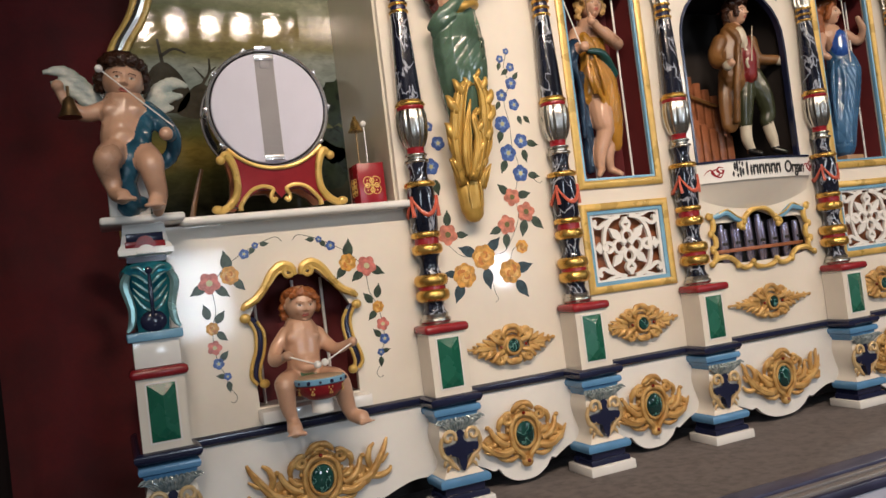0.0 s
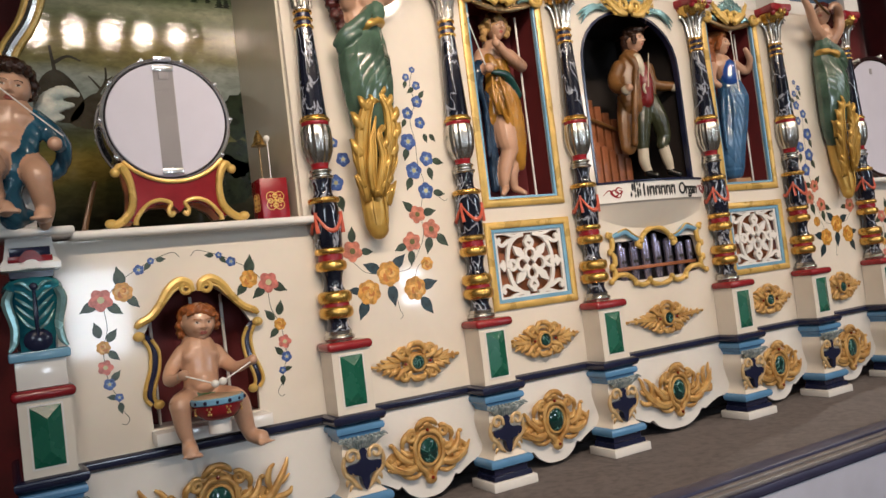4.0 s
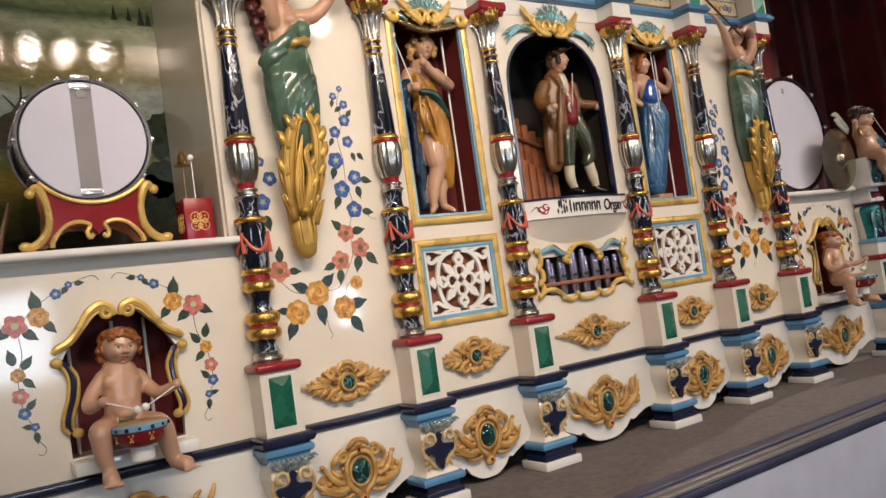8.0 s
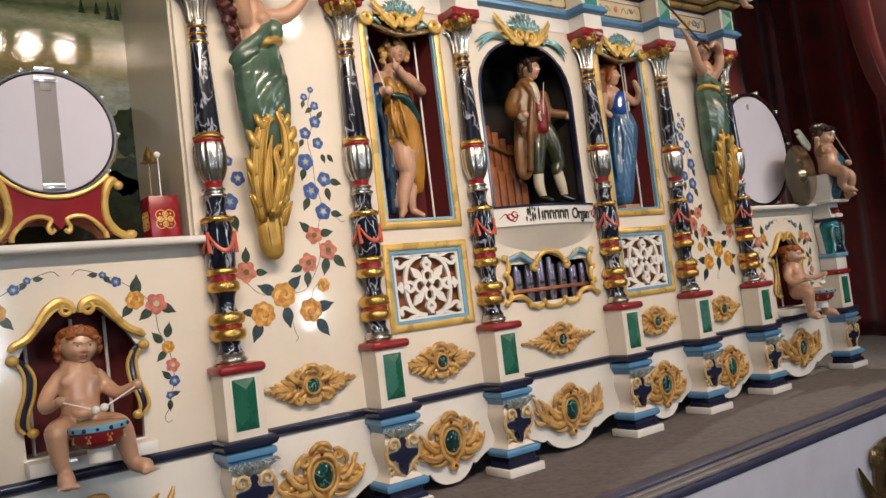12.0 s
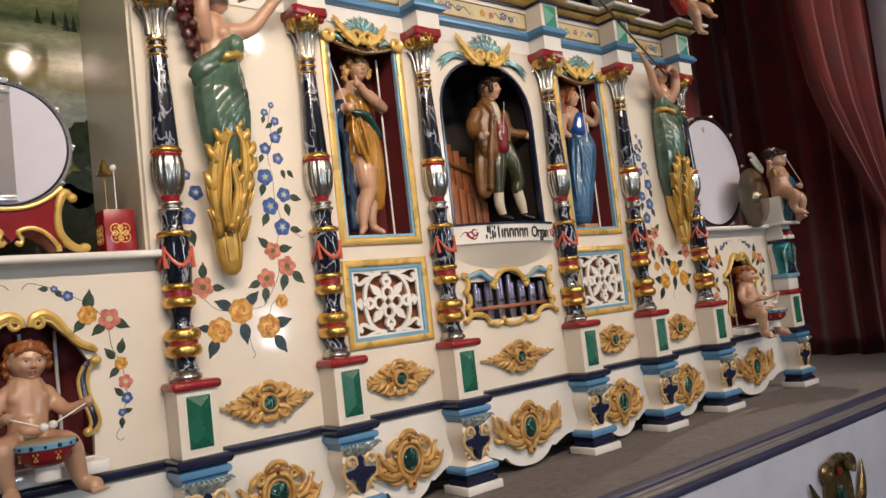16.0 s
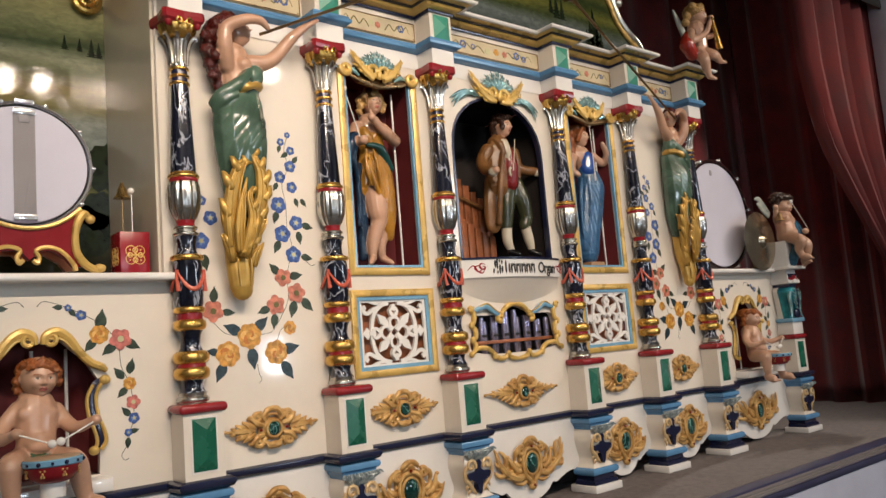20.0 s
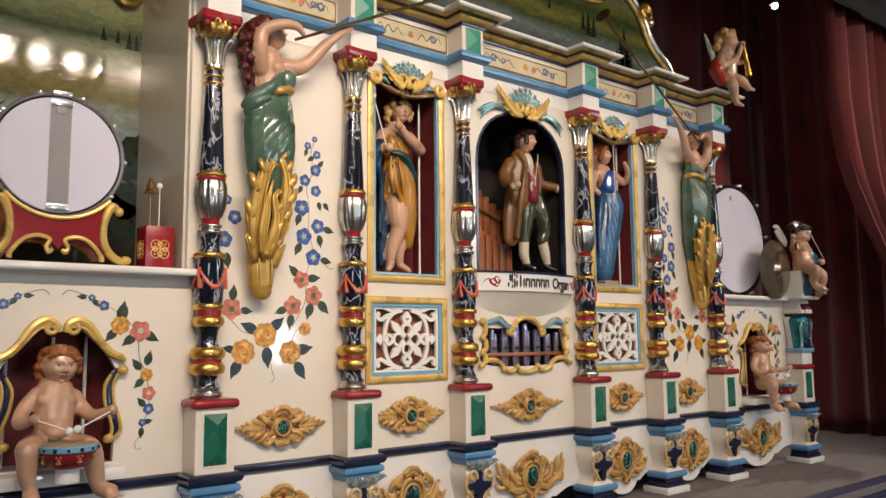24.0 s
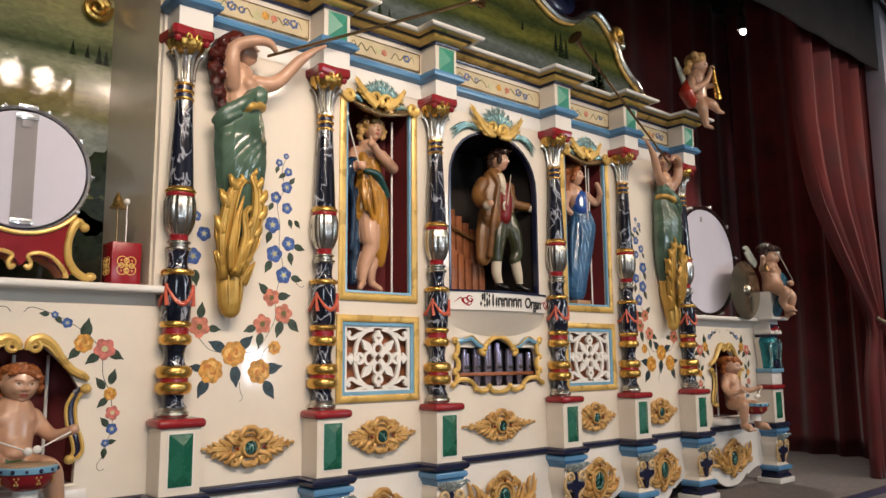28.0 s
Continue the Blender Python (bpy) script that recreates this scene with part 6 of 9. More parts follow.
bandmaster.limb(CREAM_CLOTH, (0.181, 0.160, 1.162, 0.0241), (0.199, 0.160, 1.095, 0.0230), (0.211, 0.160, 1.051, 0.0157))
bandmaster.limb(SHOE_BLACK, (0.096, 0.180, 1.041, 0.0155), (0.116, 0.150, 1.026, 0.0131))
bandmaster.limb(SHOE_BLACK, (0.206, 0.160, 1.041, 0.0157), (0.229, 0.130, 1.023, 0.0132))

lady = Carving()
lady.head((0.618, 0.164, 1.606), 0.100, 0.40, 0.06, 0.0, HAIR_RED, False)
lady.ball(HAIR_RED, (0.605, 0.180, 1.638), (0.0448, 0.0448, 0.0336))
lady.ball(HAIR_RED, (0.608, 0.168, 1.644), (0.046, 0.050, 0.024))
lady.limb(HAIR_RED, (0.600, 0.122, 1.646, 0.010), (0.586, 0.126, 1.622, 0.013), (0.580, 0.140, 1.585, 0.014))
lady.ball(HAIR_RED, (0.582, 0.180, 1.597), (0.0195, 0.0195, 0.0195))
lady.ball(HAIR_RED, (0.567, 0.170, 1.622), (0.0194, 0.0194, 0.0194))
lady.ball(HAIR_RED, (0.608, 0.160, 1.649), (0.0195, 0.0195, 0.0195))
lady.limb(SKIN, (0.615, 0.170, 1.563, 0.0195), (0.622, 0.170, 1.524, 0.0195))
lady.limb(SKIN, (0.630, 0.170, 1.520, 0.0475), (0.645, 0.170, 1.470, 0.0475), (0.651, 0.170, 1.420, 0.0419), flat=0.80)
lady.limb(ROYAL_BLUE, (0.642, 0.148, 1.500, 0.0362), (0.639, 0.148, 1.449, 0.0389))
lady.limb(LADY_BLUE, (0.652, 0.170, 1.443, 0.0531), (0.670, 0.170, 1.365, 0.0811), (0.647, 0.170, 1.250, 0.0777), (0.620, 0.170, 1.137, 0.0688), (0.607, 0.170, 1.042, 0.0602), flat=0.80)
lady.limb(HAIR_RED, (0.587, 0.180, 1.626, 0.0251), (0.572, 0.180, 1.567, 0.0250), (0.582, 0.180, 1.512, 0.0139))
lady.limb(LADY_BLUE, (0.580, 0.140, 1.393, 0.0055), (0.546, 0.130, 1.292, 0.0095), (0.550, 0.140, 1.129, 0.0054))
lady.limb(LADY_BLUE, (0.616, 0.135, 1.397, 0.0055), (0.609, 0.120, 1.283, 0.0096), (0.578, 0.135, 1.131, 0.0054))
lady.limb(LADY_BLUE, (0.665, 0.140, 1.389, 0.0056), (0.678, 0.140, 1.305, 0.0097), (0.620, 0.140, 1.189, 0.0055))
lady.limb(SKIN, (0.566, 0.170, 1.505, 0.0221), (0.523, 0.150, 1.441, 0.0218), (0.532, 0.120, 1.407, 0.0135))
lady.limb(SKIN, (0.713, 0.170, 1.522, 0.0227), (0.762, 0.150, 1.487, 0.0199), (0.762, 0.120, 1.523, 0.0170), (0.726, 0.110, 1.574, 0.0112))

angel = Carving()
angel.head((1.391, -0.090, 2.284), 0.108, 0.22, 0.0, 0.0, HAIR_BLOND, True)
angel.ball(HAIR_BLOND, (1.377, -0.080, 2.319), (0.0586, 0.0586, 0.0401))
angel.ball(HAIR_BLOND, (1.291, -0.090, 2.272), (0.0213, 0.0213, 0.0213))
angel.ball(HAIR_BLOND, (1.271, -0.090, 2.233), (0.0212, 0.0212, 0.0212))
angel.ball(HAIR_BLOND, (1.415, -0.100, 2.345), (0.0217, 0.0217, 0.0217))
angel.ball(HAIR_BLOND, (1.319, -0.110, 2.327), (0.0213, 0.0213, 0.0213))
angel.limb(SKIN, (1.362, -0.090, 2.216, 0.0460), (1.373, -0.090, 2.155, 0.0459), (1.383, -0.090, 2.087, 0.0428))
angel.limb(SKIN, (1.282, -0.110, 2.176, 0.0211), (1.250, -0.130, 2.119, 0.0209), (1.354, -0.150, 2.172, 0.0151), (1.395, -0.160, 2.242, 0.0122))
angel.ball(SKIN, (1.409, -0.160, 2.264), (0.0153, 0.0153, 0.0153))
angel.limb(SKIN, (1.407, -0.090, 2.211, 0.0216), (1.404, -0.130, 2.170, 0.0183), (1.440, -0.150, 2.179, 0.0123))
angel.limb(SKIN, (1.344, -0.100, 2.076, 0.0334), (1.306, -0.150, 2.024, 0.0299), (1.318, -0.150, 1.980, 0.0239), (1.335, -0.150, 1.934, 0.0150))
angel.limb(SKIN, (1.335, -0.150, 1.931, 0.0149), (1.352, -0.175, 1.913, 0.0089))
angel.limb(SKIN, (1.383, -0.110, 2.082, 0.0305), (1.392, -0.160, 2.052, 0.0272), (1.446, -0.160, 2.029, 0.0152))
angel.limb(SKIN, (1.446, -0.160, 2.029, 0.0122), (1.471, -0.175, 2.021, 0.0091))
angel.limb(RED_CLOTH, (1.286, -0.090, 2.167, 0.0272), (1.243, -0.100, 2.104, 0.0389), (1.287, -0.100, 2.058, 0.0331))
angel.limb(WING_WHITE, (1.300, -0.060, 2.153, 0.0213), (1.296, -0.040, 2.240, 0.0245), (1.248, -0.040, 2.312, 0.0091), flat=0.50)

cherub = cherub.finish("cherub_statue", "painted winged cherub with brown hair and blue drapery, seated", 0.004, 2, neck=1.250)
twin_of(cherub, "painted winged cherub with brown hair and blue drapery beside the cymbal")
drummer = drummer.finish("drummer_boy_statue", "ginger-haired painted boy seated in a niche with drumsticks", 0.0038, 2, neck=0.602)
twin_of(drummer, "ginger-haired painted boy seated in a niche with drumsticks")
caryatid = caryatid.finish("caryatid_statue", "auburn-haired carved woman in green drapery above gilded leaves", 0.0042, 2)
mirrored(caryatid, "auburn-haired carved woman in green drapery above gilded leaves")
piper.finish("dancer_statue", "blond carved figure in a golden ochre dress and blue cloak", 0.0036, 2)
bandmaster.finish("bandmaster_statue", "carved bandmaster in a tan coat, red waistcoat and olive breeches", 0.0036, 2)
lady.finish("lady_statue", "carved woman in a powder blue gown on a small block", 0.0036, 2)
angel.finish("angel_statue", "small blond carved angel in scarlet drapery seated on the cornice", 0.0036, 2)


# things that the figures hold or stand on
def rod(name, a, b, r0, r1, mat, label, category, ball=0.0, ball_mat=None):
    ob = thing(name, (0, 0, 0), label, category)
    part("shaft", sweep(bmesh.new(), [a, b], [r0, r1], 1, 8, 3), mat, ob)
    if ball:
        part("ball", blob(bmesh.new(), b, ball), ball_mat or WHITE, ob, "white felt ball")
    return ob


for s in (1, -1):
    # trumpets of the green women
    t = thing("trumpet", (0, 0, 0), "long thin dark bronze trumpet held by a green-draped figure", "trumpet", "trumpets")
    a, b = Vector((s * -1.165, -0.03, 1.715)), Vector((s * -0.345, -0.13, 2.115))
    part("tube", sweep(bmesh.new(), [a, b], [0.005, 0.007], 1, 8, 4), BRONZE, t)
    d = (b - a).normalized()
    bell = sweep(bmesh.new(), [b - d * 0.01, b + d * 0.03, b + d * 0.05, b + d * 0.06], [0.007, 0.014, 0.026, 0.036], 1, 16, 3)
    part("bell", bell, BRONZE, t)
    # drummer's bowl drum and sticks
    far = 0.0 if s > 0 else 3.626
    cx = -1.823 + far
    q = thing("bowl_drum", (cx, -0.075, 0.445), "small red bowl drum with a blue dotted rim", "drum", "bowl drums")
    part("bowl", lathe(bmesh.new(), [(0.024, -0.042), (0.045, -0.036), (0.060, -0.019), (0.0675, 0.004)], 28), RED, q, "crimson bowl")
    part("rim", lathe(bmesh.new(), [(0.0665, 0.002), (0.0705, 0.005), (0.0715, 0.017), (0.068, 0.020)], 28), SKY, q, "light blue rim")
    part("skin", lathe(bmesh.new(), [(0.066, 0.019), (0.060, 0.023), (0.02, 0.024)], 28), paint("tan_drum_skin", (0.42, 0.30, 0.19), 0.4) if s > 0 else bpy.data.materials["tan_drum_skin"], q, "tan drum skin")
    part("stem", lathe(bmesh.new(), [(0.030, -0.075), (0.030, -0.040)], 20), WHITE, q)
    for i in range(14):
        a = 2 * math.pi * i / 14
        part("stud", blob(bmesh.new(), (0.071 * math.cos(a), 0.071 * math.sin(a), 0.011), 0.0055 if i % 2 else 0.004, u=8, v=6), NAVY, q)
    for i in range(8):
        a = 2 * math.pi * i / 8 + 0.2
        bm = bmesh.new()
        for dz, dw in ((0, 0), (0.008, 0.08), (0.008, -0.08), (-0.007, 0.05), (-0.007, -0.05)):
            blob(bm, (0.0635 * math.cos(a + dw), 0.0635 * math.sin(a + dw), -0.013 + dz), (0.0028, 0.0028, 0.0036), u=7, v=5)
        part("fleur", bm, GOLDP, q)
    rod("drumstick", (far - 1.900, -0.060, 0.530), (far - 1.827, -0.090, 0.499), 0.0022, 0.0022, WHITE, "white drumstick with a felt ball", "drumstick", 0.011)
    rod("drumstick", (far - 1.706, -0.058, 0.546), (far - 1.806, -0.088, 0.502), 0.0022, 0.0022, WHITE, "white drumstick with a felt ball", "drumstick", 0.011)
    end = 0.0 if s > 0 else 4.454
    # cherub's bell, stick and seat
    q = thing("hand_bell", (end - 2.372, -0.045, 1.245), "small brass hand bell held by a cherub", "bell")
    part("bell_cup", lathe(bmesh.new(), [(0.029, -0.035), (0.026, -0.028), (0.018, -0.01), (0.014, 0.01), (0.006, 0.018)], 20), BRONZE, q)
    part("handle", lathe(bmesh.new(), [(0.004, 0.016), (0.004, 0.045)], 8), BRONZE, q)
    rod("baton", (end - 2.13, -0.09, 1.168), (end - 2.295, -0.09, 1.322), 0.0018, 0.0018, WHITE, "thin white beater with a felt ball", "beater", 0.010)
    tagged(part("seat_block", box(bmesh.new(), end - 2.305, end - 2.205, -0.03, 0.09, 0.951, 1.10, 0.004), WHITE), "plain white seat block under a cherub", "block")
wood = paint("pale_wood_block", (0.42, 0.24, 0.11), 0.4)
tagged(part("plinth_block", box(bmesh.new(), 0.575, 0.675, 0.13, 0.21, 0.964, 0.992, 0.003), wood), "small pale wooden block under the blue-gowned figure", "block")
rod("beater", (-0.703, 0.10, 1.43), (-0.768, 0.10, 1.632), 0.0022, 0.0022, WHITE, "thin white beater with a felt ball", "beater", 0.011)
rod("beater", (0.635, 0.10, 1.38), (0.628, 0.10, 1.655), 0.0022, 0.0022, WHITE, "thin white beater with a felt ball", "beater", 0.011)
rod("pan_flute", (-0.665, 0.092, 1.52), (-0.675, 0.09, 1.62), 0.0022, 0.003, COAT, "thin brown flute held by the dancer", "flute")
rod("conducting_baton", (0.02, 0.04, 1.37), (0.055, 0.05, 1.51), 0.0025, 0.0015, CREAM_CLOTH, "thin cream conducting baton", "baton")
rod("horn", (1.402, -0.168, 2.262), (1.425, -0.178, 2.085), 0.006, 0.018, GOLD, "small gilded horn held by the angel", "horn")

# wooden pipes behind the bandmaster
for i in range(9):
    x = -0.235 + i * 0.042
    h = 1.490 - i * 0.027
    q = thing("wooden_pipe", (0, 0, 0), "square red brown wooden organ pipe", "organ pipe", "wooden pipes")
    part("body", box(bmesh.new(), x - 0.016, x + 0.016, 0.30, 0.33, 0.992, h, 0.002), PINE, q)
    part("mouth_board", box(bmesh.new(), x - 0.017, x + 0.017, 0.288, 0.299, 0.992, 1.27 - i * 0.018, 0.002), PINE, q, "paler front board")
tagged(part("pipe_rail", sweep(bmesh.new(), [(-0.23, 0.284, 1.345), (0.16, 0.284, 1.215)], [0.008, 0.008], 0.5, 6, 2), COAT), "brown wooden rail across the wooden pipes", "rail")

# ---------------------------------------------------------------- carved gold ornaments
def acanthus(bm, x, y, z, dx, dz, length, w, lift=0.012):
    """A small carved leaf with side lobes from (x, z) along (dx, dz)."""
    n = math.hypot(dx, dz)
    dx, dz = dx / n, dz / n
    px, pz = -dz, dx
    sweep(bm, [(x, y - 0.004, z), (x + dx * length * 0.5, y - lift, z + dz * length * 0.5), (x + dx * length, y - 0.004, z + dz * length)], [w * 0.8, w, w * 0.2], 0.75, 6, 4)
    for k, u in enumerate((0.15, 0.42, 0.68)):
        for s in (-1, 1):
            bx, bz = x + dx * length * u, z + dz * length * u
            r = w * (1.55 - 0.4 * k)
            sweep(bm, [(bx, y - lift * 0.8, bz), (bx + s * px * r + dx * r * 0.7, y - lift, bz + s * pz * r + dz * r * 0.7), (bx + s * px * r * 1.45 + dx * r * 1.7, y - 0.004, bz + s * pz * r * 1.45 + dz * r * 1.7)], [w * 0.55, w * 0.6, w * 0.15], 0.75, 6, 3)


def gem_set(parent, c, z, rx, rz, y):
    bm = sweep(bmesh.new(), [(c + (rx + 0.004) * math.cos(a), y, z + (rz + 0.004) * math.sin(a)) for a in [2 * math.pi * i / 20 for i in range(21)]], [0.005, 0.005], 1, 6, 1)
    part("gem_ring", bm, GOLDP, parent)
    part("gem", blob(bmesh.new(), (c, y, z), (rx, 0.011, rz), u=20, v=12), GEM, parent, "green veined cabochon")


def rosette_ornament(c, z, hw, slim=False):
    o = thing("gold_ornament", (0, 0, 0), "long carved aged-gold leaf ornament with a green cabochon and red jewels", "carved ornament", "upper gold ornaments")
    y = WALL - 0.004
    bm = bmesh.new()
    blob(bm, (c, y, z), (0.050 if not slim else 0.044, 0.013, 0.036), u=18, v=8)
    for s in (-1, 1):
        S = lambda pts, rad, n=4: sweep(bm, [(c + s * u, y - d, z + v) for u, v, d in pts], rad, 0.85, 7, n)
        S([(0.0, 0.064, 0.012), (0.018, 0.060, 0.016), (0.030, 0.044, 0.016), (0.028, 0.032, 0.014)], [0.0085, 0.0095, 0.008, 0.005])
        S([(0.0, 0.046, 0.012), (0.014, 0.044, 0.014), (0.020, 0.034, 0.012)], [0.005, 0.005, 0.003])
        S([(0.0, -0.050, 0.016), (0.016, -0.050, 0.016), (0.028, -0.036, 0.012)], [0.013, 0.011, 0.005])
        for q in (-1, 1):
            sweep(bm, spiral(c + s * 0.054, z + q * 0.038, 0.015, 0.004, 2.4 if s > 0 else 0.7, -1.25 * s * q, y - 0.015), [0.0085, 0.0065], 0.9, 7, 2)
            S([(0.034, q * 0.014, 0.012), (0.058, q * 0.022, 0.018), (0.076, q * 0.040, 0.014), (0.086, q * 0.036, 0.006)], [0.007, 0.0105, 0.008, 0.003])
            S([(0.062, q * 0.010, 0.012), (0.086, q * 0.020, 0.016), (0.104, q * 0.032, 0.008)], [0.007, 0.0095, 0.003])
            S([(0.088, q * 0.008, 0.010), (0.108, q * 0.015, 0.014), (0.126, q * 0.024, 0.006)], [0.006, 0.0085, 0.003])
            S([(0.026, q * 0.026, 0.014), (0.040, q * 0.046, 0.016), (0.038, q * 0.058, 0.008)], [0.006, 0.0075, 0.003])
        acanthus(bm, c + s * 0.062, y - 0.004, z, s, 0.06, hw - 0.064, 0.0105)
        blob(bm, (c + s * (hw - 0.005), y - 0.004, z + 0.006), (0.009, 0.006, 0.006), u=8, v=6)
    pieces("carved_leaf", bm, GOLDP, o)
    gem_set(o, c, z, 0.022, 0.022, y - 0.022)
    for s in (-1, 1):
        part("jewel", blob(bmesh.new(), (c + s * 0.046, y - 0.021, z), 0.0055, u=8, v=6), JEWEL, o, "small red jewel")
    return o


for i, c in enumerate(MID[1:6]):
    rosette_ornament(c, 0.442, 0.165 if i != 2 else 0.212, i == 2)


def cartouche(c, wide):
    o = thing("gold_cartouche", (0, 0, 0), "carved aged-gold scroll cartouche with an oval green cabochon", "carved ornament", "lower gold cartouches")
    y = WALL - 0.010
    z = 0.155
    bm = bmesh.new()
    plate(bm, loop2([(c - 0.055, z - 0.045), (c - 0.024, z - 0.078), (c, z - 0.095), (c + 0.024, z - 0.078), (c + 0.055, z - 0.045), (c + 0.060, z + 0.03), (c + 0.042, z + 0.066), (c, z + 0.082), (c - 0.042, z + 0.066), (c - 0.060, z + 0.03)], 3), [], y - 0.008, y + 0.006)
    for s in (-1, 1):
        S = lambda pts, rad, n=4: sweep(bm, [(c + s * u, y - d, z + v) for u, v, d in pts], rad, 0.85, 8, n)
        # moulded rim round the stone, a rolled crest and two volutes above it
        S([(0.0, 0.062, 0.014), (0.028, 0.056, 0.017), (0.048, 0.030, 0.019), (0.051, -0.008, 0.019), (0.040, -0.042, 0.018), (0.018, -0.064, 0.016), (0.010, -0.084, 0.014)], [0.008, 0.008, 0.007, 0.008, 0.009, 0.009, 0.008])
        S([(0.0, 0.099, 0.016), (0.018, 0.096, 0.020), (0.034, 0.084, 0.018), (0.040, 0.074, 0.012)], [0.010, 0.0105, 0.008, 0.004])
        S([(0.0, 0.080, 0.014), (0.016, 0.078, 0.016), (0.026, 0.070, 0.014)], [0.006, 0.006, 0.003])
        sweep(bm, spiral(c + s * 0.058, z + 0.056, 0.019, 0.004, 2.2 if s > 0 else math.pi - 2.2, -1.5 * s, y - 0.018), [0.0085, 0.007, 0.005], 0.9, 8, 2)
        S([(0.070, 0.066, 0.014), (0.086, 0.052, 0.018), (0.092, 0.034, 0.014), (0.086, 0.018, 0.008)], [0.009, 0.011, 0.008, 0.004])
        for k in range(5):
            a = 0.9 - k * 0.55
            blob(bm, (c + s * 0.064 * math.cos(a), y - 0.013, z + 0.070 * math.sin(a) - 0.004), (0.0062, 0.007, 0.0075), u=8, v=6)
        # leaves of the wing
        for k, (u, v) in enumerate([(0.070, -0.040), (0.084, -0.026), (0.098, -0.034), (0.112, -0.018), (0.088, -0.006), (0.104, -0.004), (0.126, -0.022), (0.138, -0.008)]):
            blob(bm, (c + s * u, y - 0.008 - 0.0004 * k, z + v), (0.013 - 0.0006 * k, 0.010, 0.010), u=9, v=7)
        plate(bm, loop2([(c + s * u, z + v) for u, v in [(0.040, -0.052), (0.075, -0.062), (0.115, -0.054), (0.145, -0.030), (0.150, -0.008), (0.124, 0.014), (0.100, 0.008), (0.070, 0.012), (0.045, -0.01)]], 3), [], y - 0.006, y + 0.004)
        S([(0.044, -0.040, 0.012), (0.074, -0.050, 0.019), (0.108, -0.044, 0.018), (0.140, -0.022, 0.012), (0.163, 0.003, 0.006)], [0.009, 0.0135, 0.0125, 0.009, 0.003])
        S([(0.060, -0.044, 0.026), (0.090, -0.044, 0.030), (0.120, -0.030, 0.024), (0.142, -0.012, 0.014)], [0.003, 0.004, 0.004, 0.002])
        S([(0.064, -0.026, 0.014), (0.092, -0.012, 0.019), (0.112, 0.012, 0.015), (0.120, 0.032, 0.010), (0.134, 0.042, 0.006)], [0.009, 0.0115, 0.0095, 0.0075, 0.003])
        blob(bm, (c + s * 0.128, y - 0.009, z + 0.040), (0.009, 0.009, 0.007), u=9, v=6)
        S([(0.060, -0.006, 0.012), (0.078, 0.000, 0.017), (0.092, 0.016, 0.010), (0.090, 0.028, 0.006)], [0.007, 0.009, 0.006, 0.003])
        S([(0.034, -0.066, 0.012), (0.058, -0.074, 0.015), (0.088, -0.068, 0.012), (0.104, -0.056, 0.006)], [0.006, 0.0085, 0.007, 0.003])
        S([(0.100, -0.030, 0.014), (0.128, -0.040, 0.014), (0.148, -0.034, 0.006)], [0.006, 0.008, 0.003])
        if wide:
            S([(0.10, -0.036, 0.012), (0.145, -0.018, 0.018), (0.178, 0.022, 0.016), (wide - 0.022, 0.056, 0.010), (wide - 0.012, 0.078, 0.006)], [0.010, 0.013, 0.011, 0.008, 0.004])
            S([(0.148, 0.000, 0.012), (0.142, 0.030, 0.017), (0.152, 0.056, 0.012), (0.168, 0.068, 0.006)], [0.008, 0.0105, 0.008, 0.004])
            S([(0.140, -0.024, 0.012), (0.172, -0.028, 0.016), (wide - 0.018, -0.022, 0.010), (wide - 0.008, -0.008, 0.006)], [0.008, 0.010, 0.008, 0.004])
            S([(0.165, 0.012, 0.012), (0.186, 0.014, 0.015), (wide - 0.012, 0.030, 0.006)], [0.006, 0.008, 0.003])
            S([(0.150, -0.010, 0.028), (0.176, 0.024, 0.026), (0.196, 0.056, 0.016)], [0.003, 0.0035, 0.002])
    blob(bm, (c, y - 0.012, z - 0.090), (0.021, 0.013, 0.018), u=12, v=8)
    blob(bm, (c, y - 0.014, z + 0.086), (0.020, 0.012, 0.010), u=12, v=8)
    pieces("carved_scroll", bm, GOLDP, o)
    gem_set(o, c, z, 0.034, 0.041, y - 0.018)
    for dz in (0.068, -0.086):
        part("jewel", blob(bmesh.new(), (c, y - 0.024, z + dz), 0.006, u=9, v=6), JEWEL, o, "small red jewel")
    return o


for i, c in enumerate(MID):
    cartouche(c, {0: 0.222, 3: 0.205, 6: 0.222}.get(i, 0))

# ---------------------------------------------------------------- painted flowers
F_BLUE = paint("cornflower_paint", (0.07, 0.14, 0.42), 0.3, vary=0.3, scale=60, bump=0)
F_PALE = paint("pale_flower_heart", (0.62, 0.60, 0.34), 0.3, vary=0.2, bump=0)
F_CORAL = paint("coral_petal_paint", (0.80, 0.28, 0.18), 0.3, vary=0.35, scale=60, bump=0)
F_PINK = paint("rose_pink_paint", (0.80, 0.25, 0.20), 0.3, vary=0.35, scale=60, bump=0)
F_ORANGE = paint("apricot_rose_paint", (0.84, 0.42, 0.07), 0.3, vary=0.35, scale=70, bump=0)
F_OLIVE = paint("olive_flower_heart", (0.16, 0.14, 0.04), 0.35, vary=0.2, bump=0)
F_LEAF = paint("dark_leaf_paint", (0.055, 0.085, 0.050), 0.3, vary=0.4, scale=50, bump=0)
F_LEAF2 = paint("blue_green_leaf_paint", (0.028, 0.06, 0.075), 0.3, vary=0.4, scale=50, bump=0)


def flat_shape(pts, y, t=0.0012):
    return plate(bmesh.new(), pts, [], y - t, y)


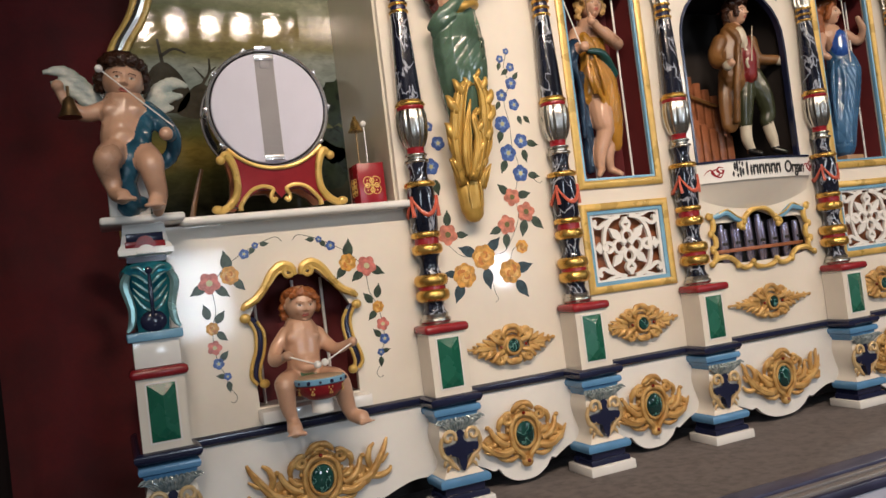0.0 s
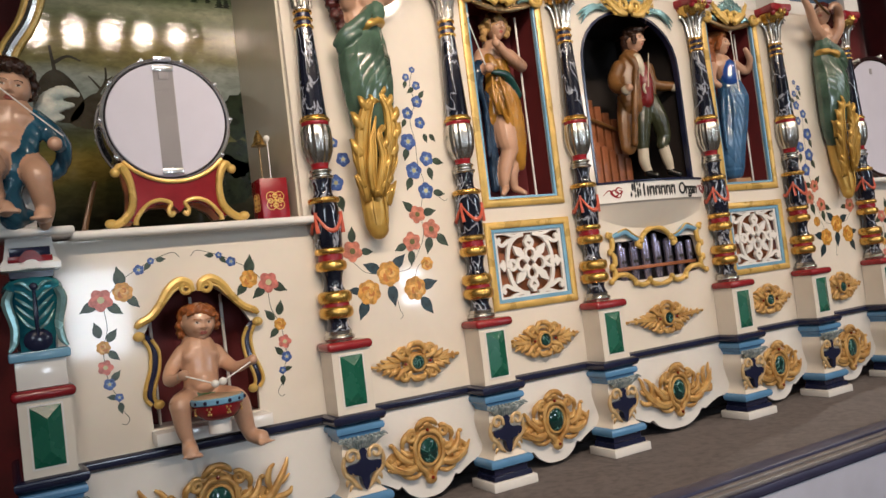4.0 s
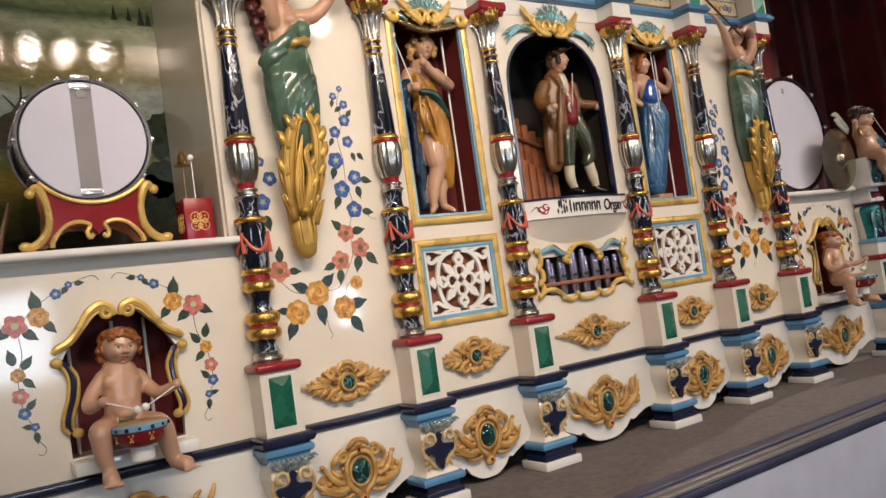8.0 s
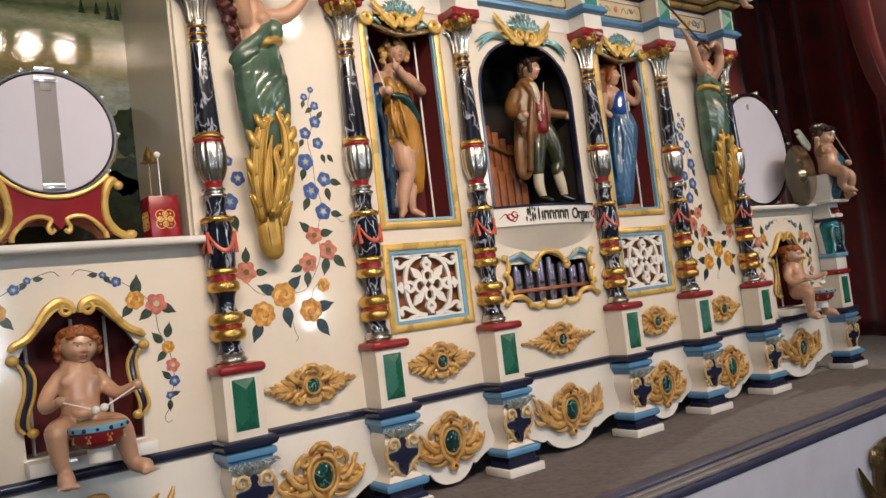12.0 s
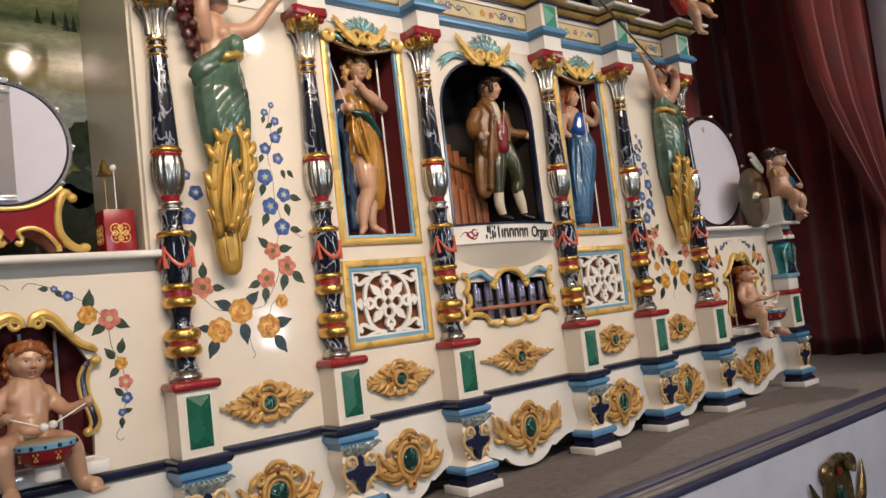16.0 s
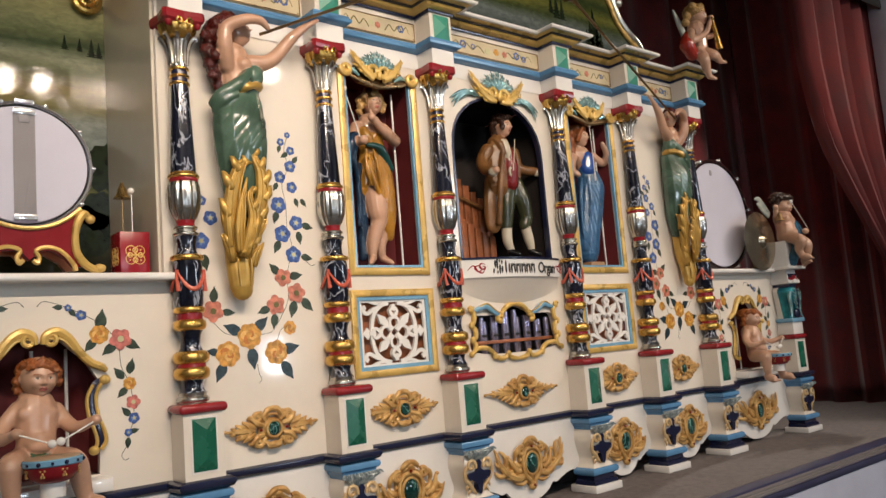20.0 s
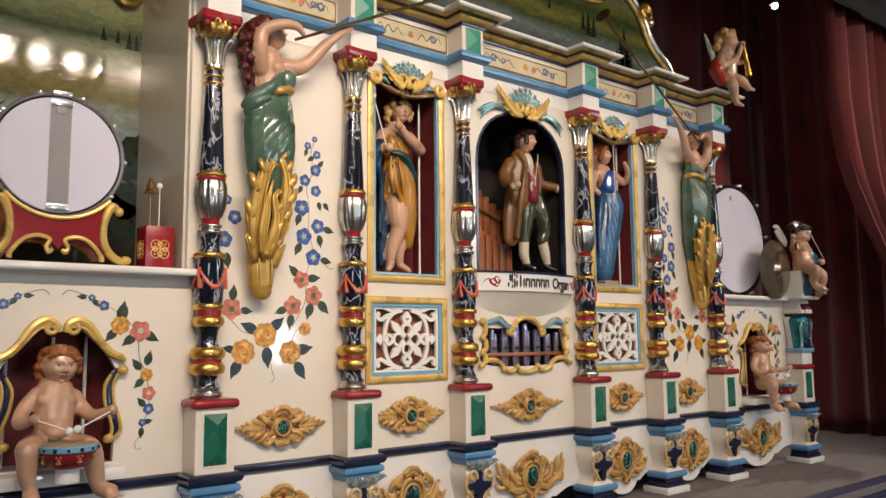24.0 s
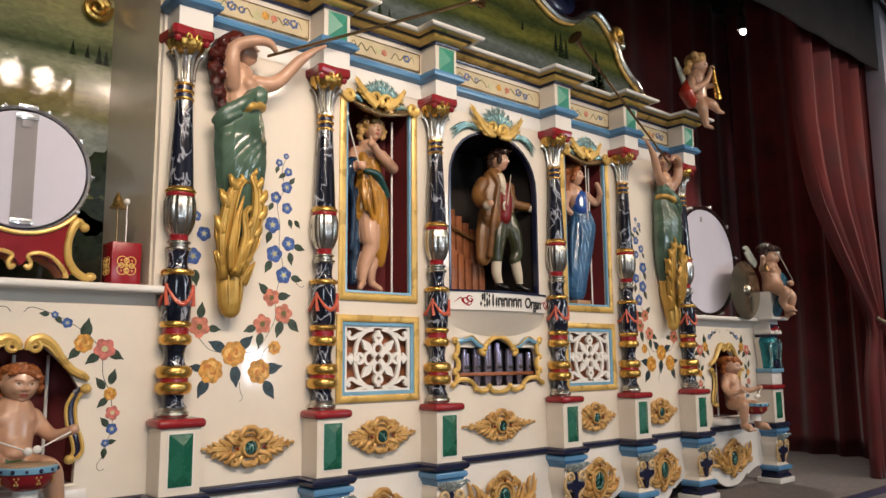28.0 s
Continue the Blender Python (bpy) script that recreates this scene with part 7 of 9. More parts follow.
def petals(c, z, r, n, dent, turn=0.0, k=6):
    out = []
    for i in range(n * k):
        a = turn + 2 * math.pi * i / (n * k)
        out.append((c + r * (1 - dent * abs(math.sin(n * (a - turn) / 2)) ** 3) * math.cos(a), z + r * (1 - dent * abs(math.sin(n * (a - turn) / 2)) ** 3) * math.sin(a)))
    return out


def bloom(parent, x, z, r, kind, seed):
    rnd = random.Random(seed)
    y = WALL - 0.0004
    t = rnd.random() * 6
    if kind == "blue":
        part("petals", flat_shape(petals(x, z, r, 5, 0.16, t), y), F_BLUE, parent, smooth=False)
        part("star", flat_shape(petals(x, z, r * 0.52, 5, 0.55, t + 0.6), y - 0.0013, 0.0008), paint("sky_blue_star", (0.20, 0.32, 0.60), 0.3, bump=0) if "sky_blue_star" not in bpy.data.materials else bpy.data.materials["sky_blue_star"], parent, smooth=False)
        part("heart", flat_shape(petals(x, z, r * 0.26, 6, 0.1, t), y - 0.0022, 0.0008), F_PALE, parent, smooth=False)
    elif kind in ("coral", "pink"):
        m = F_CORAL if kind == "coral" else F_PINK
        for i in range(5):
            a = t + 2 * math.pi * i / 5
            part("petal", flat_shape(petals(x + r * 0.48 * math.cos(a), z + r * 0.48 * math.sin(a), r * 0.54, 3, 0.12, a), y - 0.0004 * i, 0.001), m, parent, smooth=False)
        part("heart", flat_shape(petals(x, z, r * 0.30, 8, 0.12, t), y - 0.0030, 0.0008), F_OLIVE if kind == "coral" else F_PALE, parent, smooth=False)
    else:
        tints = [F_ORANGE, bpy.data.materials.get("light_apricot") or paint("light_apricot", (0.87, 0.53, 0.15), 0.3, vary=0.2, scale=60, bump=0), bpy.data.materials.get("deep_apricot") or paint("deep_apricot", (0.62, 0.22, 0.035), 0.3, vary=0.2, scale=60, bump=0)]
        part("petals", flat_shape(petals(x, z, r, 7, 0.12, t), y), F_ORANGE, parent, smooth=False)
        for i in range(6):
            a, q = t + i * 1.1, r * (0.62 - 0.07 * i)
            part("petal", flat_shape(petals(x + q * 0.55 * math.cos(a), z + q * 0.55 * math.sin(a), r * (0.42 - 0.035 * i), 3, 0.15, a), y - 0.0012 - 0.0003 * i, 0.0006), tints[(i + 1) % 3], parent, smooth=False)


def leaf(parent, x, z, r, turn, mat):
    y = WALL - 0.0004
    ca, sa = math.cos(turn), math.sin(turn)
    base = [(-1.0, 0), (-0.75, 0.38), (-0.25, 0.58), (0.3, 0.46), (0.75, 0.18), (1.15, 0), (0.75, -0.2), (0.3, -0.48), (-0.25, -0.56), (-0.75, -0.36)]
    part("leaf", flat_shape(loop2([(x + r * (u * ca - v * sa), z + r * (u * sa + v * ca)) for u, v in base], 3), y + 0.0002, 0.0009), mat, parent, smooth=False)


def vine(parent, pts, r=0.0011):
    part("stem", sweep(bmesh.new(), [(x, WALL - 0.0004, z) for x, z in pts], [r, r * 0.8], 0.4, 5, 4), F_LEAF, parent)


BLUE_BELLS = [(0.12, 1.425, 0.010), (0.093, 1.398, 0.0126), (0.129, 1.37, 0.0143), (0.124, 1.314, 0.0194), (0.083, 1.274, 0.0192), (0.126, 1.241, 0.0185), (0.072, 1.177, 0.0265), (0.135, 1.117, 0.0235), (0.081, 1.078, 0.0274), (0.118, 1.007, 0.0267), (-0.171, 1.123, 0.0219), (-0.205, 1.048, 0.0248), (-0.199, 1.178, 0.0156)]
CORAL_BLOOMS = [(0.074, 0.929, 0.0282), (0.12, 0.876, 0.0317), (0.042, 0.839, 0.0311), (-0.176, 0.825, 0.0325)]
ROSES = [(-0.057, 0.741, 0.0394), (-0.133, 0.688, 0.0386), (0.034, 0.683, 0.0383), (0.089, 0.761, 0.022)]
SMALL_LEAVES = [(0.086, 1.373, 0.0117), (0.105, 1.353, 0.0134), (0.145, 1.34, 0.0135), (0.065, 1.24, 0.0133), (0.141, 1.188, 0.0135), (0.168, 1.189, 0.0136), (0.059, 1.134, 0.0182), (0.177, 1.106, 0.0187), (0.144, 1.066, 0.0185), (0.059, 1.034, 0.0198), (0.168, 0.997, 0.0186), (-0.194, 0.981, 0.0217)]
BIG_LEAVES = [(0.045, 0.957, 0.0212), (0.12, 0.935, 0.0216), (-0.001, 0.822, 0.0197), (0.105, 0.823, 0.024), (0.159, 0.836, 0.0243), (0.034, 0.786, 0.0211), (-0.171, 0.877, 0.0213), (-0.126, 0.82, 0.0179), (-0.113, 0.766, 0.0263), (-0.016, 0.777, 0.0269), (0.084, 0.693, 0.0288), (0.072, 0.623, 0.0287), (-0.049, 0.67, 0.0291), (-0.181, 0.698, 0.0188), (-0.159, 0.635, 0.0271)]


def away(x, z, flowers):
    fx, fz, _ = min(flowers, key=lambda f: math.hypot(f[0] - x, f[1] - z))
    return math.atan2(z - fz, x - fx)


for s in (1, -1):
    c = s * MID[1]
    g = thing("painted_garland", (0, 0, 0), "painted spray of blue morning glories, coral blooms and apricot roses", "painted flowers", "painted garlands")
    for k, (u, z, r) in enumerate(BLUE_BELLS):
        bloom(g, c + s * u, z, r * 1.12, "blue", k)
    for k, (u, z, r) in enumerate(CORAL_BLOOMS):
        bloom(g, c + s * u, z, r * 1.08, "coral", 30 + k)
    for k, (u, z, r) in enumerate(ROSES):
        bloom(g, c + s * u, z, r * 1.08, "rose", 50 + k)
    every = BLUE_BELLS + CORAL_BLOOMS + ROSES
    for u, z, r in SMALL_LEAVES + BIG_LEAVES:
        a = away(u, z, every)
        leaf(g, c + s * u, z, r * 1.15, a if s > 0 else math.pi - a, F_LEAF if z > 0.78 else F_LEAF2)
    for line in ([(0.12, 1.42), (0.105, 1.37), (0.115, 1.31), (0.09, 1.25), (0.10, 1.18), (0.10, 1.10), (0.115, 1.03), (0.09, 0.94), (0.09, 0.86), (0.06, 0.80), (0.02, 0.75), (-0.05, 0.745)], [(-0.176, 0.79), (-0.14, 0.755), (-0.09, 0.742), (-0.05, 0.735)], [(0.04, 0.72), (0.055, 0.755), (0.085, 0.77)], [(-0.035, 0.65), (-0.03, 0.62), (-0.022, 0.60), (-0.032, 0.588)], [(0.16, 0.99), (0.185, 0.97), (0.20, 0.975)]):
        vine(g, [(c + s * u, z) for u, z in line])

SIDE_BLOOMS = [(-0.113, 0.851, 0.0102, "blue"), (-0.147, 0.829, 0.0152, "blue"), (-0.252, 0.756, 0.0315, "pink"), (-0.194, 0.772, 0.0277, "rose"), (-0.257, 0.627, 0.019, "rose"), (-0.257, 0.573, 0.0207, "pink"), (-0.251, 0.527, 0.0166, "blue"), (-0.23, 0.488, 0.0116, "blue")]
SIDE_LEAVES = [(-0.086, 0.853, 0.0128), (-0.124, 0.837, 0.0136), (-0.2, 0.813, 0.0285), (-0.17, 0.744, 0.0219), (-0.283, 0.739, 0.0248), (-0.219, 0.729, 0.0234), (-0.269, 0.675, 0.0215), (-0.233, 0.657, 0.02), (-0.233, 0.603, 0.0183), (-0.233, 0.547, 0.0166), (-0.247, 0.491, 0.0132), (-0.228, 0.459, 0.0149)]
for bay in (MID[0], MID[6]):
    for s in (1, -1):
        off = -0.036 if s < 0 and bay < 0 else 0.0
        g = thing("painted_garland", (0, 0, 0), "painted trailing garland of small blue, pink and orange flowers", "painted flowers", "painted garlands")
        for k, (u, z, r, kind) in enumerate(SIDE_BLOOMS):
            bloom(g, bay + off * max(0.0, min(1.0, (z - 0.5) / 0.24)) + s * u, z, r, kind, 80 + k)
        for u, z, r in SIDE_LEAVES:
            a = away(u, z, [f[:3] for f in SIDE_BLOOMS])
            leaf(g, bay + off * max(0.0, min(1.0, (z - 0.5) / 0.24)) + s * u, z, r, a if s > 0 else math.pi - a, F_LEAF)
        vine(g, [(bay + off * max(0.0, min(1.0, (z - 0.5) / 0.24)) + s * u, z) for u, z in [(-0.034, 0.856), (-0.045, 0.868), (-0.063, 0.869), (-0.113, 0.851), (-0.161, 0.826), (-0.205, 0.797), (-0.233, 0.766)]])
        vine(g, [(bay + off * max(0.0, min(1.0, (z - 0.5) / 0.24)) + s * u, z) for u, z in [(-0.246, 0.726), (-0.243, 0.675), (-0.257, 0.627), (-0.257, 0.573), (-0.251, 0.527), (-0.235, 0.491), (-0.227, 0.456), (-0.21, 0.428), (-0.218, 0.412), (-0.23, 0.416)]])

# ---------------------------------------------------------------- frieze plaques
PLAQUE = paint("ivory_plaque", (0.66, 0.56, 0.36), 0.35, vary=0.15)
for i, (a, b) in enumerate(zip(SIX, SIX[1:])):
    q = thing("frieze_plaque", (0, 0, 0), "ivory plaque painted with a faded floral scroll and a dark border", "plaque", "frieze plaques")
    x0, x1, z0, z1 = a + 0.085, b - 0.065, 1.868, 1.944
    y = WALL - 0.004
    part("board", box(bmesh.new(), x0, x1, y - 0.008, y, z0, z1), PLAQUE, q)
    part("border", frame_bar(bmesh.new(), rect(x0 + 0.003, x1 - 0.003, z0 + 0.003, z1 - 0.003), 0.002, True, y - 0.008, [(0.0025, 0), (0.0025, 0.002), (-0.0015, 0.002), (-0.0015, 0)]), BRONZE, q, "thin dark border")
    m, w = (x0 + x1) / 2, (x1 - x0) / 2
    rnd = random.Random(i)
    fill = [(-0.62, F_BLUE), (-0.42, F_BLUE), (-0.12, F_PALE), (0.06, F_ORANGE), (0.24, F_CORAL), (0.5, F_BLUE), (0.66, F_BLUE)] if i in (0, 2, 4) else [(-0.15, F_PALE), (0.02, F_CORAL), (0.62, F_BLUE)]
    for u, mat in fill:
        r = 0.012 + 0.007 * rnd.random()
        zz = 1.906 + 0.012 * (rnd.random() - 0.5)
        ring = mat is F_BLUE
        bm = plate(bmesh.new(), petals(m + u * w, zz, r, 6, 0.2, rnd.random()), [petals(m + u * w, zz, r * 0.55, 6, 0.1, 0)] if ring else [], y - 0.0092, y - 0.0082)
        part("painted_flower", bm, mat, q, smooth=False)
    for s in (-1, 1):
        u0 = s * 0.3
        part("painted_scroll", sweep(bmesh.new(), [(m + w * (u0 + s * d), y - 0.0085, 1.906 + e) for d, e in [(-0.1, -0.016), (0.02, 0.012), (0.14, -0.010), (0.26, 0.014), (0.36, -0.006), (0.46, 0.016), (0.54, -0.01)]], [0.0022, 0.003, 0.0012], 0.3, 5, 5), F_OLIVE, q)
    for x, z in ((x0 + 0.01, z0 + 0.01), (x1 - 0.01, z0 + 0.01), (x0 + 0.01, z1 - 0.01), (x1 - 0.01, z1 - 0.01)):
        part("screw", blob(bmesh.new(), (x, y - 0.008, z), (0.003, 0.0015, 0.003), u=8, v=5), BRONZE, q)

# ---------------------------------------------------------------- drummer niches
for c in (MID[0], MID[6]):
    q = thing("drummer_niche", (0, 0, 0), "gilded scroll frame inlaid navy round a maroon niche", "niche frame", "drummer niches")
    niche_box(q, c - 0.165, c + 0.165, 0.378, 0.775, 0.16, MAROON, MAROON)
    for dx in (-0.115, 0.005, 0.095):
        part("white_rod", lathe(bmesh.new(), [(0.005, 0.38), (0.005, 0.74)], 8, c + dx, WALL + 0.11), WHITE, q)
    part("shelf", box(bmesh.new(), c - 0.157, c + 0.163, 0.020, WALL + 0.15, 0.346, 0.380, 0.002), WHITE, q, "white shelf board")
    for s in (-1, 1):
        X = lambda u: c + s * u
        y = WALL - 0.012
        bm = sweep(bmesh.new(), [(X(u), y, z) for u, z in [(0.012, 0.752), (0.018, 0.776), (0.045, 0.785), (0.075, 0.765), (0.102, 0.725), (0.130, 0.695), (0.160, 0.680), (0.172, 0.668)]], [0.010, 0.013, 0.014, 0.013, 0.012, 0.012, 0.011, 0.006], 1.0, 8, 4)
        sweep(bm, spiral(X(0.026), 0.762, 0.018, 0.004, 1.5, -1.1 * s, y - 0.004), [0.008, 0.005], 1, 7, 2)
        sweep(bm, [(X(u), y - 0.004, z) for u, z in [(0.03, 0.768), (0.06, 0.762), (0.09, 0.728), (0.12, 0.70)]], [0.004, 0.005, 0.004, 0.003], 1, 6, 3)
        part("top_scroll", bm, YELLOW, q)
        side = [(0.166, 0.645), (0.148, 0.636), (0.132, 0.60), (0.136, 0.55), (0.150, 0.51), (0.156, 0.475), (0.142, 0.452)]
        bm = sweep(bmesh.new(), [(X(u + 0.010), y, z) for u, z in side], [0.007, 0.006, 0.005, 0.005, 0.006, 0.006, 0.006], 1.2, 7, 4)
        sweep(bm, [(X(u - 0.014), y, z - 0.004) for u, z in side[1:]], [0.005, 0.005, 0.005, 0.005, 0.006], 1.2, 7, 4)
        blob(bm, (X(0.166), y - 0.004, 0.644), (0.016, 0.012, 0.014), u=12, v=8)
        blob(bm, (X(0.132), y - 0.004, 0.452), (0.015, 0.012, 0.013), u=12, v=8)
        part("side_scroll", bm, YELLOW, q)
        part("navy_inlay", sweep(bmesh.new(), [(X(u - 0.002), y + 0.009, z) for u, z in side], [0.006, 0.010, 0.012, 0.012, 0.012, 0.010, 0.005], 0.7, 7, 4), NAVY, q, "navy inlay")

# ---------------------------------------------------------------- vases on the end pedestals
def vase(c):
    q = thing("acanthus_vase", (0, 0, 0), "teal lacquered vase-shaped bracket with acanthus leaves on an end pedestal", "vase bracket", "end brackets")
    part("die", box(bmesh.new(), c - 0.058, c + 0.058, 0.0, WALL - 0.002, 0.552, 0.622, 0.002), WHITE, q)
    part("blue_fillet", box(bmesh.new(), c - 0.070, c + 0.070, -0.012, WALL - 0.002, 0.622, 0.646, 0.005), SKY, q, "light blue fillet")
    bm = bmesh.new()
    prof = [(0.046, 0.646), (0.048, 0.67), (0.054, 0.71), (0.062, 0.76), (0.069, 0.79), (0.070, 0.808), (0.060, 0.824), (0.046, 0.832)]
    line = [(v.x, v.y) for v in curve_points([(r, z, 0) for r, z in prof], 4)]
    rings = [[bm.verts.new((c + r * u, 0.050 + min(r * v, WALL - 0.055), z)) for u, v in [(-1, 1), (-1, 0.2), (-0.85, -0.55), (-0.45, -0.85), (0, -0.92), (0.45, -0.85), (0.85, -0.55), (1, 0.2), (1, 1)]] for r, z in line]
    for a, b in zip(rings, rings[1:]):
        for i in range(8):
            bm.faces.new((a[i], a[i + 1], b[i + 1], b[i])).material_index = 1 if i in (0, 7) else 0
    part("body", bm, [TEAL, CREAM], q)
    for s in (-1, 1):
        for k in range(5):
            bm = sweep(bmesh.new(), [(c + s * 0.006, -0.018, 0.70 + 0.024 * k), (c + s * 0.024, -0.020, 0.715 + 0.025 * k), (c + s * 0.042, -0.012, 0.745 + 0.018 * k)], [0.003, 0.0045, 0.0015], 0.8, 6, 4)
            part("leaf_vein", bm, AQUA, q)
        bm = sweep(bmesh.new(), [(c + s * 0.052, -0.008, 0.80), (c + s * 0.062, -0.002, 0.77), (c + s * 0.050, 0.000, 0.71), (c + s * 0.054, 0.0, 0.67), (c + s * 0.066, -0.004, 0.650)], [0.010, 0.013, 0.011, 0.010, 0.004], 0.7, 7, 4)
        part("side_leaf", bm, AQUA, q, "aqua silver side leaf")
    part("midrib", sweep(bmesh.new(), [(c, -0.014, 0.68), (c, -0.021, 0.74), (c, -0.020, 0.81)], [0.004, 0.006, 0.003], 0.8, 6, 4), NAVY, q)
    part("eye", blob(bmesh.new(), (c, -0.020, 0.806), (0.010, 0.006, 0.010), u=12, v=8), NAVY, q)
    part("lower_tongue", blob(bmesh.new(), (c, -0.004, 0.672), (0.034, 0.014, 0.030), u=14, v=8), NAVY, q, "navy tongue")
    part("neck", box(bmesh.new(), c - 0.05, c + 0.05, 0.006, WALL - 0.002, 0.830, 0.846), NAVY, q)
    bm = bmesh.new()
    prof = [(0.052, 0.846), (0.068, 0.850), (0.069, 0.864), (0.060, 0.878), (0.055, 0.904), (0.052, 0.930)]
    rings = [[bm.verts.new((c + u * r, 0.050 + v * r if v < 0 else WALL - 0.002, z)) for u, v in [(-1, 1), (-1, -0.9), (1, -0.9), (1, 1)]] for r, z in prof]
    for a, b in zip(rings, rings[1:]):
        for i in range(3):
            bm.faces.new((a[i], a[i + 1], b[i + 1], b[i]))
    part("capital", bm, WHITE, q, "white bracket capital", smooth=False)
    part("red_band", box(bmesh.new(), c - 0.050, c + 0.050, -0.010, 0.01, 0.868, 0.884, 0.001), RED, q, "red painted band")
    part("navy_band", box(bmesh.new(), c - 0.046, c + 0.046, -0.006, 0.01, 0.884, 0.906, 0.001), NAVY, q, "navy painted band")
    arc = [(c + 0.026 * math.cos(a), 0.868 + 0.030 * math.sin(a)) for a in [math.pi * i / 12 for i in range(13)]]
    part("red_arch", plate(bmesh.new(), arc, [], -0.015, -0.008), RED, q, smooth=False)
    arc = [(c + 0.024 * math.cos(a), 0.852 + 0.022 * math.sin(a)) for a in [math.pi * i / 12 for i in range(13)]]
    part("white_lobe", plate(bmesh.new(), arc, [], -0.020, -0.006), WHITE, q, smooth=False)
    part("slab", box(bmesh.new(), c - 0.105, c + 0.105, -0.045, WALL + 0.05, 0.930, 0.951, 0.008, 3), WHITE, q, "white rounded slab")
    return q


vase(COLS[0])
vase(COLS[7])
for a, b in ((COLS[0] + 0.10, COLS[1] + 0.0), (COLS[6], COLS[7] - 0.10)):
    tagged(part("ledge", box(bmesh.new(), a, b, 0.040, 0.60, 0.921, 0.944, 0.009, 3), WHITE), "white rounded ledge carrying the drums", "ledge")

# ---------------------------------------------------------------- snare drum on its stand
DX, DZ, DY = -1.834, 1.260, 0.125
d = thing("snare_drum", (DX, DY, DZ), "chrome-hooped snare drum with a white head, set upright", "drum")
FACE = Matrix.Rotation(radians(90), 4, "X")


def facing(bm):
    """Turns what was made round the vertical so that its top looks to the front."""
    bmesh.ops.transform(bm, matrix=FACE, verts=bm.verts)
    return bm


SHELL = paint("dark_chrome_shell", (0.10, 0.09, 0.10), 0.12, metal=0.9, vary=0.1, bump=0)
part("shell", facing(lathe(bmesh.new(), [(0.172, -0.15), (0.172, -0.006)], 48)), SHELL, d, "dark metal shell")
part("head", facing(lathe(bmesh.new(), [(0.168, -0.004), (0.166, 0.004), (0.05, 0.0045)], 56)), HEAD, d, "white drum head")
for z in (-0.15, -0.004):
    bm = bmesh.new()
    R = [(0.178 * math.cos(a), -z, 0.178 * math.sin(a)) for a in [2 * math.pi * i / 48 for i in range(49)]]
    sweep(bm, R, [0.006, 0.006], 1.5, 8, 1)
    part("hoop", bm, CHROME, d, "chrome hoop")
for i in range(10):
    a = 2 * math.pi * (i + 0.5) / 10
    bm = box(bmesh.new(), -0.010, 0.010, 0.0, 0.05, 0.172, 0.187, 0.003)
    box(bm, -0.004, 0.004, -0.012, 0.10, 0.178, 0.188, 0.002)
    bmesh.ops.transform(bm, matrix=Matrix.Rotation(a, 4, "Y"), verts=bm.verts)
    part("lug", bm, CHROME, d)
SNARE = paint("snare_wire_grey", (0.34, 0.32, 0.33), 0.5, metal=0.2, vary=0.1)
bm = bmesh.new()
for i in range(20):
    x = -0.027 + 0.054 * i / 19
    box(bm, x - 0.0011, x + 0.0011, -0.0085, -0.0055, -0.150, 0.150)
pieces("snare_wire", bm, SNARE, d)
for z in (-0.152, 0.150):
    part("clamp", box(bmesh.new(), -0.030, 0.030, -0.016, -0.004, z - 0.009, z + 0.009, 0.003), CHROME, d)
part("strainer", box(bmesh.new(), -0.026, 0.026, -0.018, 0.01, 0.172, 0.186, 0.004), CHROME, d)
part("strainer_plate", box(bmesh.new(), -0.014, 0.014, -0.012, -0.006, 0.118, 0.142, 0.003), SNARE, d)

st = thing("drum_stand", (0, 0, 0), "crimson drum cradle with gilded scroll legs, on the ledge", "drum stand")
y0, y1 = 0.10, 0.20
arc_t = [(DX + 0.186 * math.cos(a), DZ + 0.186 * math.sin(a)) for a in [math.radians(d0) for d0 in range(222, 319, 6)]]
outl = arc_t + [(DX + 0.126, 1.06), (DX + 0.13, 1.01), (DX + 0.155, 0.97), (DX + 0.12, 0.965), (DX + 0.10, 0.99), (DX + 0.065, 1.012), (DX + 0.03, 1.012), (DX + 0.004, 0.985), (DX - 0.02, 1.012), (DX - 0.06, 1.012), (DX - 0.10, 0.99), (DX - 0.12, 0.965), (DX - 0.155, 0.97), (DX - 0.13, 1.01), (DX - 0.126, 1.06)]
part("board", plate(bmesh.new(), outl, [], y0, y1 - 0.07), RED, st, "crimson board", smooth=False)
part("back_board", plate(bmesh.new(), outl, [], y1, y1 + 0.02), PINE, st, smooth=False)
bm = bmesh.new()
sweep(bm, [(x, y0 - 0.004, z) for x, z in arc_t[::2]], [0.006, 0.006], 1, 7, 2)
part("cradle_edge", bm, YELLOW, st, "gilded cradle edge")
